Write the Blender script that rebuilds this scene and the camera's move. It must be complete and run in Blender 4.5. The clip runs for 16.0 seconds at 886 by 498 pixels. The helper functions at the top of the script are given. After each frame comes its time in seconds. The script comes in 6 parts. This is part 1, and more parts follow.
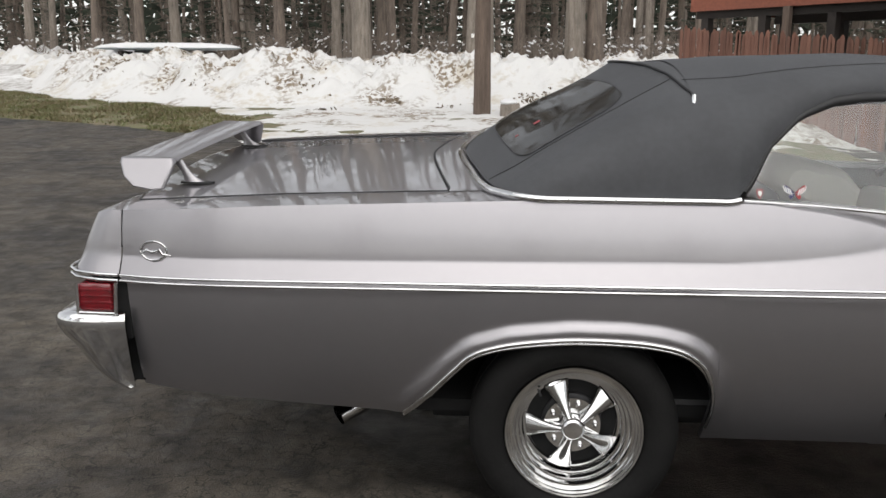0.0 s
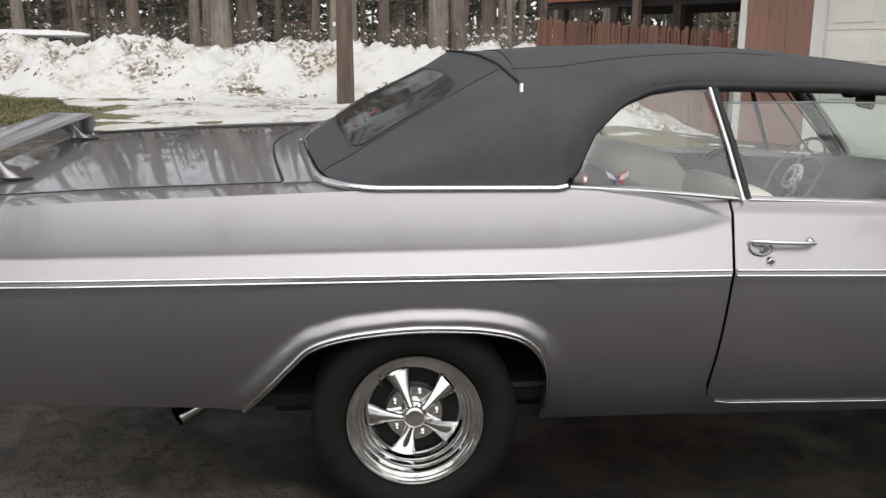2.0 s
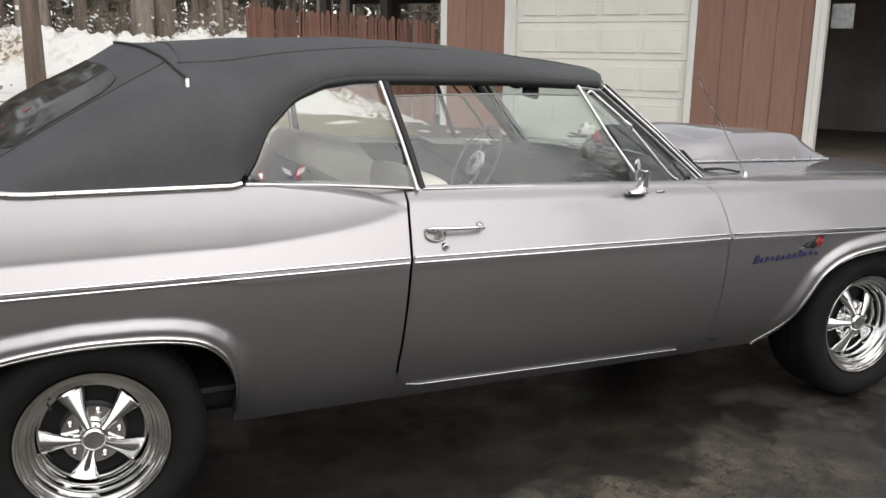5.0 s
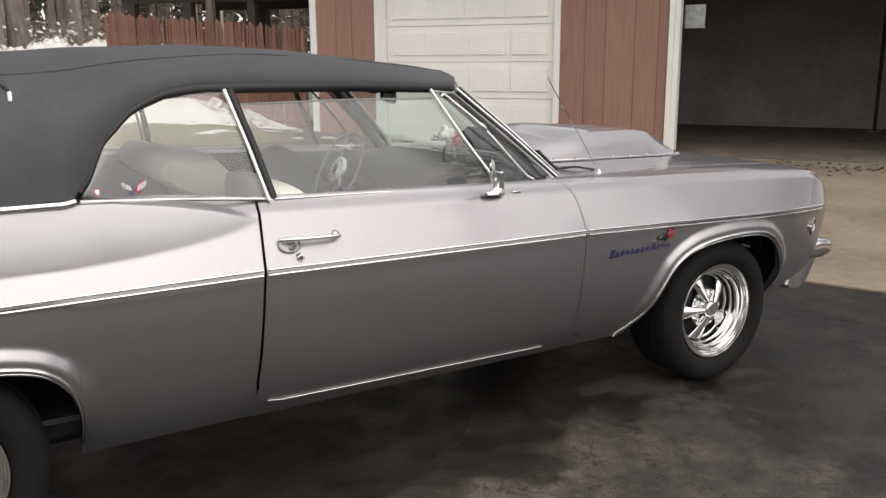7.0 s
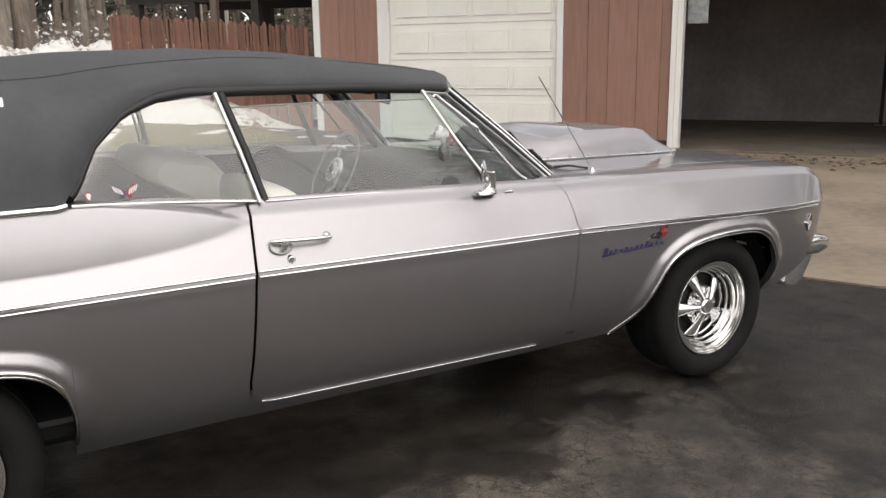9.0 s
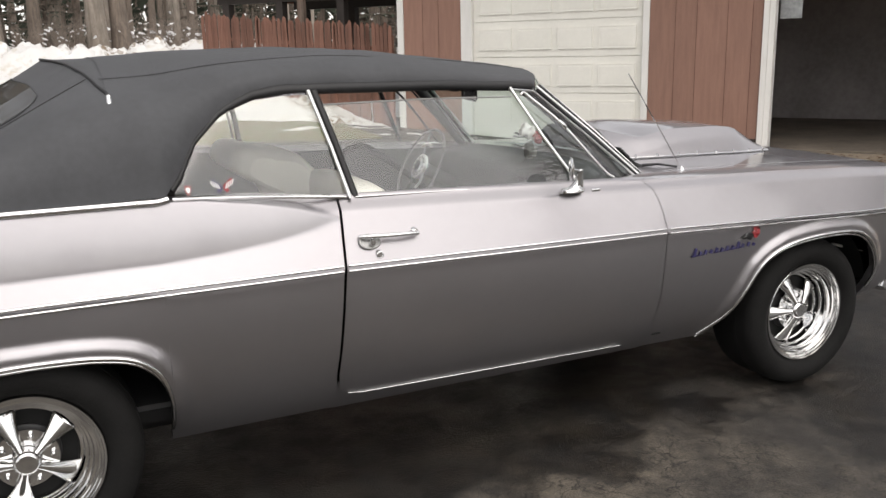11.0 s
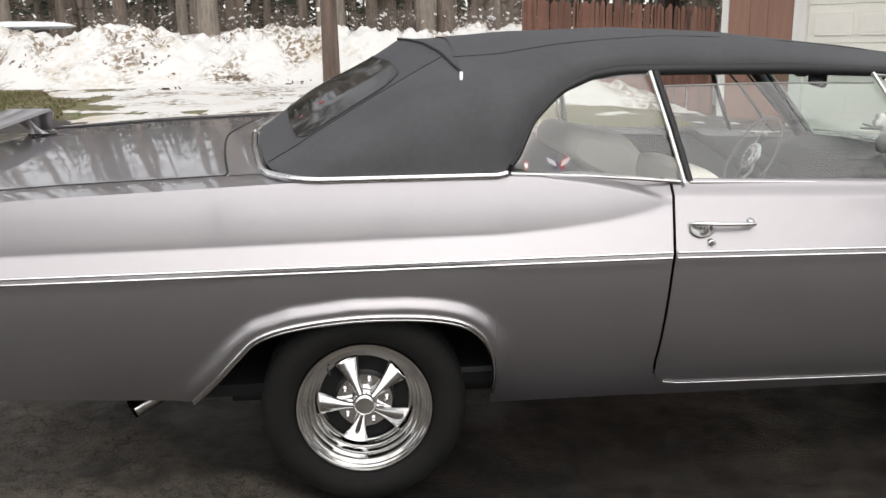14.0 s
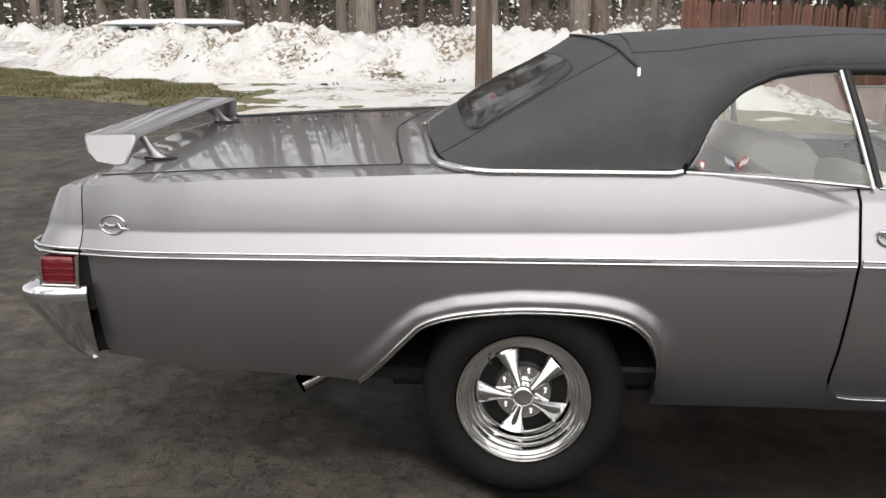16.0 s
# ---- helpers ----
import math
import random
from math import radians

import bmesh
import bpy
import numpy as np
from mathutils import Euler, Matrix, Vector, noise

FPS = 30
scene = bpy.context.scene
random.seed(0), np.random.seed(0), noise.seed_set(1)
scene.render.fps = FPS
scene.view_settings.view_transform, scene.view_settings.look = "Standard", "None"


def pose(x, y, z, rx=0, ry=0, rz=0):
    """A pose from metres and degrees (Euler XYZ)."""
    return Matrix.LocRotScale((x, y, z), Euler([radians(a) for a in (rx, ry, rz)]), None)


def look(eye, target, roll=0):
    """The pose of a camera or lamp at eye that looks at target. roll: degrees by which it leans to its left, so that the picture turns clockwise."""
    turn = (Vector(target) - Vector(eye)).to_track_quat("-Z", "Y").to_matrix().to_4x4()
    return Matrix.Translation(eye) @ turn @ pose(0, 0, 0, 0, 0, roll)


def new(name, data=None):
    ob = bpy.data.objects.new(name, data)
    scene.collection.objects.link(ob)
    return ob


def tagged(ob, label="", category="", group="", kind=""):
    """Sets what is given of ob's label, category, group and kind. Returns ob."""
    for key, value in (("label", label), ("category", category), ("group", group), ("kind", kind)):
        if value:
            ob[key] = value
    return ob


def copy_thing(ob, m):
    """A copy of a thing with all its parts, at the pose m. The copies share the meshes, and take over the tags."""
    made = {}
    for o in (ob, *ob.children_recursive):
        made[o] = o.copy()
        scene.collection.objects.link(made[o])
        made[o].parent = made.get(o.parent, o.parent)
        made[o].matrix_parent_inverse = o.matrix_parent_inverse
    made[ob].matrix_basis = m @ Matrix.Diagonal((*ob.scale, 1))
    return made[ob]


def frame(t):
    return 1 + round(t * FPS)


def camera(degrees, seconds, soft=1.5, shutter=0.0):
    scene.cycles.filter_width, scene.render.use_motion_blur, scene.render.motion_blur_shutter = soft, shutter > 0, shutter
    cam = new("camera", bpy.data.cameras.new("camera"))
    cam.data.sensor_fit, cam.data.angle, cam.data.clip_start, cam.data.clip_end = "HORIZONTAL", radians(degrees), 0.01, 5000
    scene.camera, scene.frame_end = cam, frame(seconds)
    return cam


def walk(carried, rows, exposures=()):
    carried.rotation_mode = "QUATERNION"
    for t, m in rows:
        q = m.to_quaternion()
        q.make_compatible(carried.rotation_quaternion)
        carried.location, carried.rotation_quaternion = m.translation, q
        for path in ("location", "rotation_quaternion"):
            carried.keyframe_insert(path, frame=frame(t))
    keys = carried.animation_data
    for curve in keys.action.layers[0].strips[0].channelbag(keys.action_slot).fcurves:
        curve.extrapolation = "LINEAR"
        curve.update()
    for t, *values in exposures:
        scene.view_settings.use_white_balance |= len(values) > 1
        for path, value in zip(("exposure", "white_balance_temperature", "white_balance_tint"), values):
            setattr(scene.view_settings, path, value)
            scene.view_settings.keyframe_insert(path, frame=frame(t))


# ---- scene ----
cam = camera(54.8, 16.0)

PATH = [
    (0, (-0.248, -2.367, 1.414), (-0.367, -0.413, 1.003), 0.3),
    (0.5, (-0.226, -2.359, 1.408), (-0.294, -0.407, 0.979), 0.4),
    (1, (-0.195, -2.354, 1.412), (-0.199, -0.403, 0.971), 0.3),
    (1.5, (-0.158, -2.36, 1.411), (-0.09, -0.41, 0.974), 0.2),
    (2, (-0.133, -2.356, 1.415), (0.042, -0.412, 0.982), 0.4),
    (2.5, (-0.111, -2.359, 1.417), (0.15, -0.423, 0.988), 0.5),
    (3, (-0.073, -2.359, 1.422), (0.27, -0.436, 0.998), 0.5),
    (3.5, (-0.025, -2.362, 1.414), (0.386, -0.453, 0.983), 0.4),
    (4, (0.027, -2.351, 1.421), (0.53, -0.481, 0.944), 0.5),
    (4.5, (0.038, -2.368, 1.42), (0.671, -0.537, 0.949), 0.7),
    (5, (0.023, -2.366, 1.435), (0.792, -0.585, 0.983), 0.7),
    (5.2, (0.029, -2.364, 1.432), (0.846, -0.602, 0.989), 0.7),
    (7.3, (0.14, -2.384, 1.439), (1.159, -0.73, 0.993), -0.5),
    (7.5, (0.15, -2.39, 1.441), (1.178, -0.742, 0.994), -0.6),
    (8, (0.155, -2.395, 1.44), (1.195, -0.753, 0.994), -0.9),
    (8.2, (0.165, -2.417, 1.442), (1.194, -0.769, 0.997), -0.9),
    (10.3, (0.154, -2.416, 1.453), (1.072, -0.706, 0.997), -1.3),
    (10.5, (0.147, -2.414, 1.449), (1.044, -0.69, 0.996), -1.4),
    (11, (0.135, -2.414, 1.45), (0.963, -0.656, 0.999), -1.2),
    (11.5, (0.119, -2.408, 1.441), (0.873, -0.615, 0.993), -1.0),
    (12, (0.103, -2.394, 1.441), (0.753, -0.566, 0.982), -0.7),
    (12.5, (0.103, -2.389, 1.434), (0.621, -0.521, 0.964), -0.9),
    (13, (0.068, -2.386, 1.437), (0.454, -0.485, 0.962), -1.1),
    (13.5, (0.044, -2.38, 1.434), (0.313, -0.459, 0.961), -1.1),
    (14, (0.03, -2.39, 1.436), (0.208, -0.456, 0.964), -0.9),
    (14.5, (0.003, -2.395, 1.431), (0.093, -0.454, 0.963), -0.7),
    (15, (-0.022, -2.398, 1.429), (-0.015, -0.453, 0.961), -0.5),
    (15.5, (-0.038, -2.405, 1.429), (-0.114, -0.461, 0.961), -0.4),
    (16, (-0.058, -2.417, 1.419), (-0.203, -0.475, 0.95), -0.2),
]
walk(cam, [(t, look(eye, target, roll)) for t, eye, target, roll in PATH],
     exposures=[(0, 0.77, 6620, 10), (3, 0.75, 6630, 10), (4.5, 0.85, 6660, 10), (6, 0.97, 6800, 11), (7.5, 0.99, 6880, 12), (10.5, 1.08, 6850, 12), (12.5, 0.99, 6740, 11), (14.5, 1.01, 6720, 11), (16, 0.94, 6740, 11)])

# ---------------- light ----------------
SUN_EL, SUN_AZ = radians(56), radians(172)
world = bpy.data.worlds.new("overcast_sky")
scene.world = world
world.use_nodes = True
wn, wl = world.node_tree.nodes, world.node_tree.links
sky = wn.new("ShaderNodeTexSky")
sky.sky_type, sky.sun_disc = "NISHITA", False
sky.sun_elevation, sky.sun_rotation = SUN_EL, SUN_AZ
sky.air_density, sky.dust_density, sky.ozone_density = 1.0, 1.2, 1.0
grey = wn.new("ShaderNodeHueSaturation")
grey.inputs["Saturation"].default_value = 0.16
wl.new(sky.outputs[0], grey.inputs["Color"])
# an overcast dome, a little brighter overhead than at the horizon
geo, sep, gain, mul = wn.new("ShaderNodeTexCoord"), wn.new("ShaderNodeSeparateXYZ"), wn.new("ShaderNodeMapRange"), wn.new("ShaderNodeVectorMath")
wl.new(geo.outputs["Generated"], sep.inputs[0])
wl.new(sep.outputs["Z"], gain.inputs[0])
gain.inputs["From Min"].default_value, gain.inputs["From Max"].default_value = 0.0, 1.0
gain.inputs["To Min"].default_value, gain.inputs["To Max"].default_value = 0.93, 1.12
mul.operation = "MULTIPLY"
wl.new(grey.outputs[0], mul.inputs[0])
wl.new(gain.outputs[0], mul.inputs[1])
wl.new(mul.outputs[0], wn["Background"].inputs["Color"])
wn["Background"].inputs["Strength"].default_value = 0.13

sun = new("sun", bpy.data.lights.new("sun", "SUN"))
sun.data.energy, sun.data.angle, sun.data.color = 0.72, radians(95), (1.0, 0.96, 0.91)
sun_way = Vector((math.sin(SUN_AZ) * math.cos(SUN_EL), math.cos(SUN_AZ) * math.cos(SUN_EL), math.sin(SUN_EL)))
sun.matrix_world = look(tuple(sun_way * 60), (0, 0, 0))


# ---------------- materials ----------------
def mat(name, color, rough=0.5, metal=0.0, vary=0.0, scale=6.0, second=None, bump=0.0, bump_scale=60.0, rough_vary=0.0,
        coat=0.0, coat_rough=0.08, stretch=(1, 1, 1), mixes=(0.35, 0.65), spec=None, random_tint=0.0):
    """A principled surface whose colour wanders between two values at two scales, with a fine relief."""
    m = bpy.data.materials.new(name)
    m.use_nodes = True
    n, l = m.node_tree.nodes, m.node_tree.links
    p = n["Principled BSDF"]
    p.inputs["Roughness"].default_value, p.inputs["Metallic"].default_value = rough, metal
    p.inputs["Coat Weight"].default_value = coat
    p.inputs["Coat Roughness"].default_value = coat_rough
    if spec is not None:
        p.inputs["Specular IOR Level"].default_value = spec
    co = n.new("ShaderNodeTexCoord")
    mp = n.new("ShaderNodeMapping")
    mp.inputs["Scale"].default_value = stretch
    l.new(co.outputs["Object"], mp.inputs["Vector"])
    big, fine = n.new("ShaderNodeTexNoise"), n.new("ShaderNodeTexNoise")
    for t, s, d in ((big, scale, 5), (fine, scale * 9, 3)):
        t.inputs["Scale"].default_value, t.inputs["Detail"].default_value = s, d
        l.new(mp.outputs[0], t.inputs["Vector"])
    both = n.new("ShaderNodeMix")
    both.inputs["Factor"].default_value = 0.35
    l.new(big.outputs["Fac"], both.inputs["A"])
    l.new(fine.outputs["Fac"], both.inputs["B"])
    ramp = n.new("ShaderNodeValToRGB")
    ramp.color_ramp.elements[0].position, ramp.color_ramp.elements[1].position = mixes
    dark = second or tuple(c * (1 - vary) for c in color)
    ramp.color_ramp.elements[0].color, ramp.color_ramp.elements[1].color = (*dark, 1), (*color, 1)
    l.new(both.outputs[0], ramp.inputs[0])
    out = ramp.outputs[0]
    if random_tint:
        info, hs, mr = n.new("ShaderNodeObjectInfo"), n.new("ShaderNodeHueSaturation"), n.new("ShaderNodeMapRange")
        mr.inputs["To Min"].default_value, mr.inputs["To Max"].default_value = 1 - random_tint, 1 + random_tint
        l.new(info.outputs["Random"], mr.inputs[0])
        l.new(mr.outputs[0], hs.inputs["Value"])
        l.new(out, hs.inputs["Color"])
        out = hs.outputs[0]
    l.new(out, p.inputs["Base Color"])
    if rough_vary:
        mr = n.new("ShaderNodeMapRange")
        mr.inputs["To Min"].default_value, mr.inputs["To Max"].default_value = rough - rough_vary, rough + rough_vary
        l.new(both.outputs[0], mr.inputs[0])
        l.new(mr.outputs[0], p.inputs["Roughness"])
    if bump:
        t, b = n.new("ShaderNodeTexNoise"), n.new("ShaderNodeBump")
        t.inputs["Scale"].default_value, t.inputs["Detail"].default_value = bump_scale, 4
        l.new(mp.outputs[0], t.inputs["Vector"])
        b.inputs["Strength"].default_value, b.inputs["Distance"].default_value = bump, 0.01
        l.new(t.outputs["Fac"], b.inputs["Height"])
        l.new(b.outputs[0], p.inputs["Normal"])
    return m


def glass_mat(name, tint, gloss_rough=0.0, haze=0.0, most=0.95):
    """A thin pane: clear, tinted, with a mirror gloss that grows at a slant and a little dust."""
    m = bpy.data.materials.new(name)
    m.use_nodes = True
    n, l = m.node_tree.nodes, m.node_tree.links
    n.remove(n["Principled BSDF"])
    tr, gl, mix, fr = (n.new("ShaderNodeBsdf" + k) for k in ("Transparent", "Glossy")), None, n.new("ShaderNodeMixShader"), n.new("ShaderNodeLayerWeight")
    tr, gl = tr
    tr.inputs[0].default_value = (*tint, 1)
    gl.inputs["Color"].default_value, gl.inputs["Roughness"].default_value = (1, 1, 1, 1), gloss_rough
    fr.inputs["Blend"].default_value = 0.5
    pw, sc = n.new("ShaderNodeMath"), n.new("ShaderNodeMapRange")
    pw.operation = "POWER"
    pw.inputs[1].default_value = 4.0
    l.new(fr.outputs["Facing"], pw.inputs[0])
    l.new(pw.outputs[0], sc.inputs[0])
    sc.inputs["To Min"].default_value, sc.inputs["To Max"].default_value = 0.080, most
    l.new(sc.outputs[0], mix.inputs[0])
    l.new(tr.outputs[0], mix.inputs[1])
    l.new(gl.outputs[0], mix.inputs[2])
    dust, film, noise_t, ramp = n.new("ShaderNodeBsdfDiffuse"), n.new("ShaderNodeMixShader"), n.new("ShaderNodeTexNoise"), n.new("ShaderNodeMapRange")
    dust.inputs[0].default_value = (0.55, 0.54, 0.52, 1)
    noise_t.inputs["Scale"].default_value = 5
    ramp.inputs["To Min"].default_value, ramp.inputs["To Max"].default_value = haze * 0.6, haze * 1.4
    l.new(noise_t.outputs["Fac"], ramp.inputs[0])
    l.new(ramp.outputs[0], film.inputs[0])
    l.new(mix.outputs[0], film.inputs[1])
    l.new(dust.outputs[0], film.inputs[2])
    l.new(film.outputs[0], n["Material Output"].inputs[0])
    return m


PAINT = mat("metallic_mauve_grey_paint", (0.342, 0.329, 0.341), 0.41, 0.92, 0.05, 3.0, rough_vary=0.03, coat=1.0, coat_rough=0.05)
CHROME = mat("chrome", (0.78, 0.78, 0.78), 0.07, 1.0, 0.06, 9.0, rough_vary=0.03)
TRIM = mat("bright_window_trim", (0.80, 0.80, 0.79), 0.30, 1.0, 0.08, 12.0)
ALLOY = mat("polished_alloy", (0.74, 0.74, 0.735), 0.09, 1.0, 0.1, 14.0, rough_vary=0.05)
CAST = mat("cast_alloy", (0.42, 0.42, 0.41), 0.42, 1.0, 0.25, 30.0)
RUBBER = mat("tyre_rubber", (0.010, 0.0097, 0.0094), 0.8, 0, 0.4, 12.0, bump=0.15, bump_scale=140, spec=0.2)
BLACK = mat("black_trim", (0.014, 0.014, 0.015), 0.55, 0, 0.3, 20.0)
UNDER = mat("underbody_black", (0.007, 0.007, 0.007), 0.95, 0, 0.4, 8.0)
CLOTH = mat("black_vinyl_top", (0.074, 0.076, 0.081), 0.68, 0, 0.25, 5.0, bump=0.25, bump_scale=700, rough_vary=0.07, spec=0.3)
CREAM = mat("cream_vinyl", (0.86, 0.83, 0.76), 0.5, 0, 0.12, 5.0, bump=0.08, bump_scale=200)
DASH = mat("dark_grey_dash", (0.035, 0.035, 0.037), 0.5, 0, 0.25, 9.0)
CARD = mat("dark_grey_door_card", (0.075, 0.075, 0.077), 0.6, 0, 0.2, 9.0)
GREYLINER = mat("grey_lining", (0.27, 0.27, 0.265), 0.8, 0, 0.2, 9.0)
RED = mat("red_lamp_glass", (0.19, 0.006, 0.012), 0.12, 0, 0.35, 40.0, coat=1.0)
REDP = mat("red_enamel", (0.30, 0.03, 0.035), 0.5, 0, 0.2, 60.0)
BLUEP = mat("blue_enamel", (0.022, 0.018, 0.085), 0.35, 0, 0.2, 60.0)
WHITEP = mat("white_enamel", (0.78, 0.77, 0.75), 0.45, 0, 0.08, 40.0)
GLASS = glass_mat("clear_window_glass", (0.95, 0.97, 0.95), 0.0, 0.028)
REARGLASS = glass_mat("tinted_rear_window", (0.09, 0.12, 0.095), 0.06, 0.010, 0.46)
SCREEN = glass_mat("green_tinted_windscreen", (0.74, 0.84, 0.80), 0.0, 0.03)
BOARD = mat("red_brown_stained_board", (0.285, 0.158, 0.117), 0.72, 0, 0.20, 3.0, bump=0.25, bump_scale=60, stretch=(6, 6, 0.6), random_tint=0.12)
GROOVE = mat("dark_board_groove", (0.15, 0.07, 0.05), 0.85, 0, 0.3, 5.0)
PICKET = mat("weathered_red_picket", (0.20, 0.095, 0.066), 0.8, 0, 0.4, 4.0, bump=0.3, bump_scale=50, stretch=(5, 5, 0.7), random_tint=0.25)
WHITEWOOD = mat("white_painted_wood", (0.74, 0.73, 0.70), 0.55, 0, 0.10, 3.0, bump=0.08, bump_scale=60, stretch=(4, 4, 0.6))
DOORPAINT = mat("off_white_door_paint", (0.78, 0.765, 0.70), 0.5, 0, 0.07, 2.0, bump=0.04, bump_scale=90)
DARKWOOD = mat("dark_deck_timber", (0.035, 0.028, 0.024), 0.85, 0, 0.4, 4.0)
FASCIA = mat("rust_red_fascia", (0.26, 0.085, 0.05), 0.7, 0, 0.25, 3.0, stretch=(1, 6, 6))
INSIDE = mat("dark_garage_lining", (0.38, 0.345, 0.335), 0.85, 0, 0.35, 1.2)
STEEL = mat("galvanised_sheet", (0.40, 0.41, 0.41), 0.4, 0.8, 0.4, 18.0)
BARKS = [mat("grey_bark", (0.28, 0.24, 0.20), 0.95, 0, 0.55, 4.0, bump=0.9, bump_scale=16, stretch=(3, 3, 0.5)),
         mat("brown_bark", (0.20, 0.16, 0.13), 0.95, 0, 0.55, 4.0, bump=0.9, bump_scale=16, stretch=(3, 3, 0.5))]
POLEWOOD = mat("weathered_pole_wood", (0.17, 0.125, 0.098), 0.9, 0, 0.6, 2.2, bump=0.6, bump_scale=24, stretch=(5, 5, 0.35))
NEEDLE = mat("dark_conifer_needles", (0.042, 0.055, 0.032), 0.8, 0, 0.5, 3.0, random_tint=0.25)
TWIG = mat("bare_twigs", (0.22, 0.18, 0.15), 0.9, 0, 0.4, 6.0)
SNOWCLUMP = mat("clinging_snow", (0.68, 0.68, 0.68), 0.7, 0, 0.06, 6.0)
LEAF = mat("dry_fallen_leaf", (0.17, 0.10, 0.05), 0.85, 0, 0.5, 30.0, random_tint=0.3)
SOIL = mat("brown_frozen_earth", (0.30, 0.245, 0.185), 0.95, 0, 0.6, 9.0, random_tint=0.2)
ROPE = mat("hull_blue_grey", (0.42, 0.47, 0.50), 0.45, 0, 0.15, 4.0)


def ground_mat():
    """Old asphalt: grey worn patches, dark patches for damp and the car's painted shade, fine aggregate and a net of
    cracks.
    """
    m = mat("worn_damp_shaded_asphalt", (0.040, 0.038, 0.036), 0.62, 0, 0.0, 1.0)
    n, l = m.node_tree.nodes, m.node_tree.links
    for x in list(n):
        if x.bl_idname not in ("ShaderNodeBsdfPrincipled", "ShaderNodeOutputMaterial"):
            n.remove(x)
    p = n["Principled BSDF"]
    co = n.new("ShaderNodeTexCoord")

    def noise_node(scale, detail=4, rough=0.55):
        t = n.new("ShaderNodeTexNoise")
        t.inputs["Scale"].default_value, t.inputs["Detail"].default_value, t.inputs["Roughness"].default_value = scale, detail, rough
        l.new(co.outputs["Object"], t.inputs["Vector"])
        return t.outputs["Fac"]

    def ramp(src, a, b, ca, cb):
        r = n.new("ShaderNodeValToRGB")
        r.color_ramp.elements[0].position, r.color_ramp.elements[1].position = a, b
        r.color_ramp.elements[0].color, r.color_ramp.elements[1].color = (*ca, 1), (*cb, 1)
        l.new(src, r.inputs[0])
        return r.outputs[0]

    def mix(fac, a, b, mode="MIX"):
        x = n.new("ShaderNodeMix")
        x.data_type, x.blend_type = "RGBA", mode
        for s, i in ((fac, "Factor"), (a, "A"), (b, "B")):
            k = [q for q in x.inputs if q.name == i and (i == "Factor" and q.type == "VALUE" or i != "Factor" and q.type == "RGBA")][0]
            if isinstance(s, (int, float)):
                k.default_value = s
            elif isinstance(s, tuple):
                k.default_value = (*s, 1)
            else:
                l.new(s, k)
        return [q for q in x.outputs if q.type == "RGBA"][0]

    worn = ramp(noise_node(0.9, 6, 0.6), 0.36, 0.62, (0.032, 0.029, 0.027), (0.088, 0.078, 0.066))
    stone = ramp(noise_node(150, 3), 0.35, 0.75, (0.55, 0.55, 0.55), (1.35, 1.33, 1.28))
    blot = ramp(noise_node(6.5, 7, 0.7), 0.36, 0.62, (0.52, 0.507, 0.495), (1.32, 1.28, 1.21))
    base = mix(1.0, mix(1.0, worn, stone, "MULTIPLY"), blot, "MULTIPLY")
    # wet stains with ragged rims: one along the parked car that also paints its contact shade, one before the garage
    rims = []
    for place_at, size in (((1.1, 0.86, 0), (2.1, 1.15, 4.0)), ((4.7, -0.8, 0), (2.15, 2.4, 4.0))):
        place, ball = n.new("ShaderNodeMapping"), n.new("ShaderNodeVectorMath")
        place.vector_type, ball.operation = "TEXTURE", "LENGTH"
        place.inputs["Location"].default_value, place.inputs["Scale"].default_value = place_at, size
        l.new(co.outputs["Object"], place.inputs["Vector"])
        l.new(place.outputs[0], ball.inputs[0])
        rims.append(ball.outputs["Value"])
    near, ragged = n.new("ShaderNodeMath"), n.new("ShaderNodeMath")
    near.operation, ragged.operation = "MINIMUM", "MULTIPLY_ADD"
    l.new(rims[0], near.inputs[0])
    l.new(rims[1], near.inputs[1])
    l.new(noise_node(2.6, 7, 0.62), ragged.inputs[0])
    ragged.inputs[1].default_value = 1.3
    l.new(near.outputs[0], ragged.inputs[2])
    damp_shade_n = ragged.outputs[0]
    damp_shade = ramp(damp_shade_n, 0.0, 1.0, (1, 1, 1), (0, 0, 0))
    edge = damp_shade.node.color_ramp.elements
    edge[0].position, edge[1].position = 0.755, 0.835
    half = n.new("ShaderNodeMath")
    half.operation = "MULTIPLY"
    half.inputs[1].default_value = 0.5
    l.new(damp_shade_n, half.inputs[0])
    l.new(half.outputs[0], damp_shade.node.inputs[0])
    soak_shade = ramp(noise_node(3.7, 8, 0.68), 0.40, 0.62, (0.11, 0.11, 0.115), (0.34, 0.33, 0.32))
    base = mix(damp_shade, base, mix(1.0, base, soak_shade, "MULTIPLY"))
    vo = n.new("ShaderNodeTexVoronoi")
    vo.feature = "DISTANCE_TO_EDGE"
    vo.inputs["Scale"].default_value = 7.5
    wob = n.new("ShaderNodeVectorMath")
    wob.operation = "MULTIPLY_ADD"
    t = n.new("ShaderNodeTexNoise")
    t.inputs["Scale"].default_value, t.inputs["Detail"].default_value = 5, 4
    l.new(co.outputs["Object"], t.inputs["Vector"])
    l.new(t.outputs["Color"], wob.inputs[0])
    wob.inputs[1].default_value = (0.55, 0.55, 0.55)
    l.new(co.outputs["Object"], wob.inputs[2])
    l.new(wob.outputs[0], vo.inputs["Vector"])
    crack = ramp(vo.outputs["Distance"], 0.0, 0.042, (0.26, 0.26, 0.26), (1.12, 1.11, 1.09))
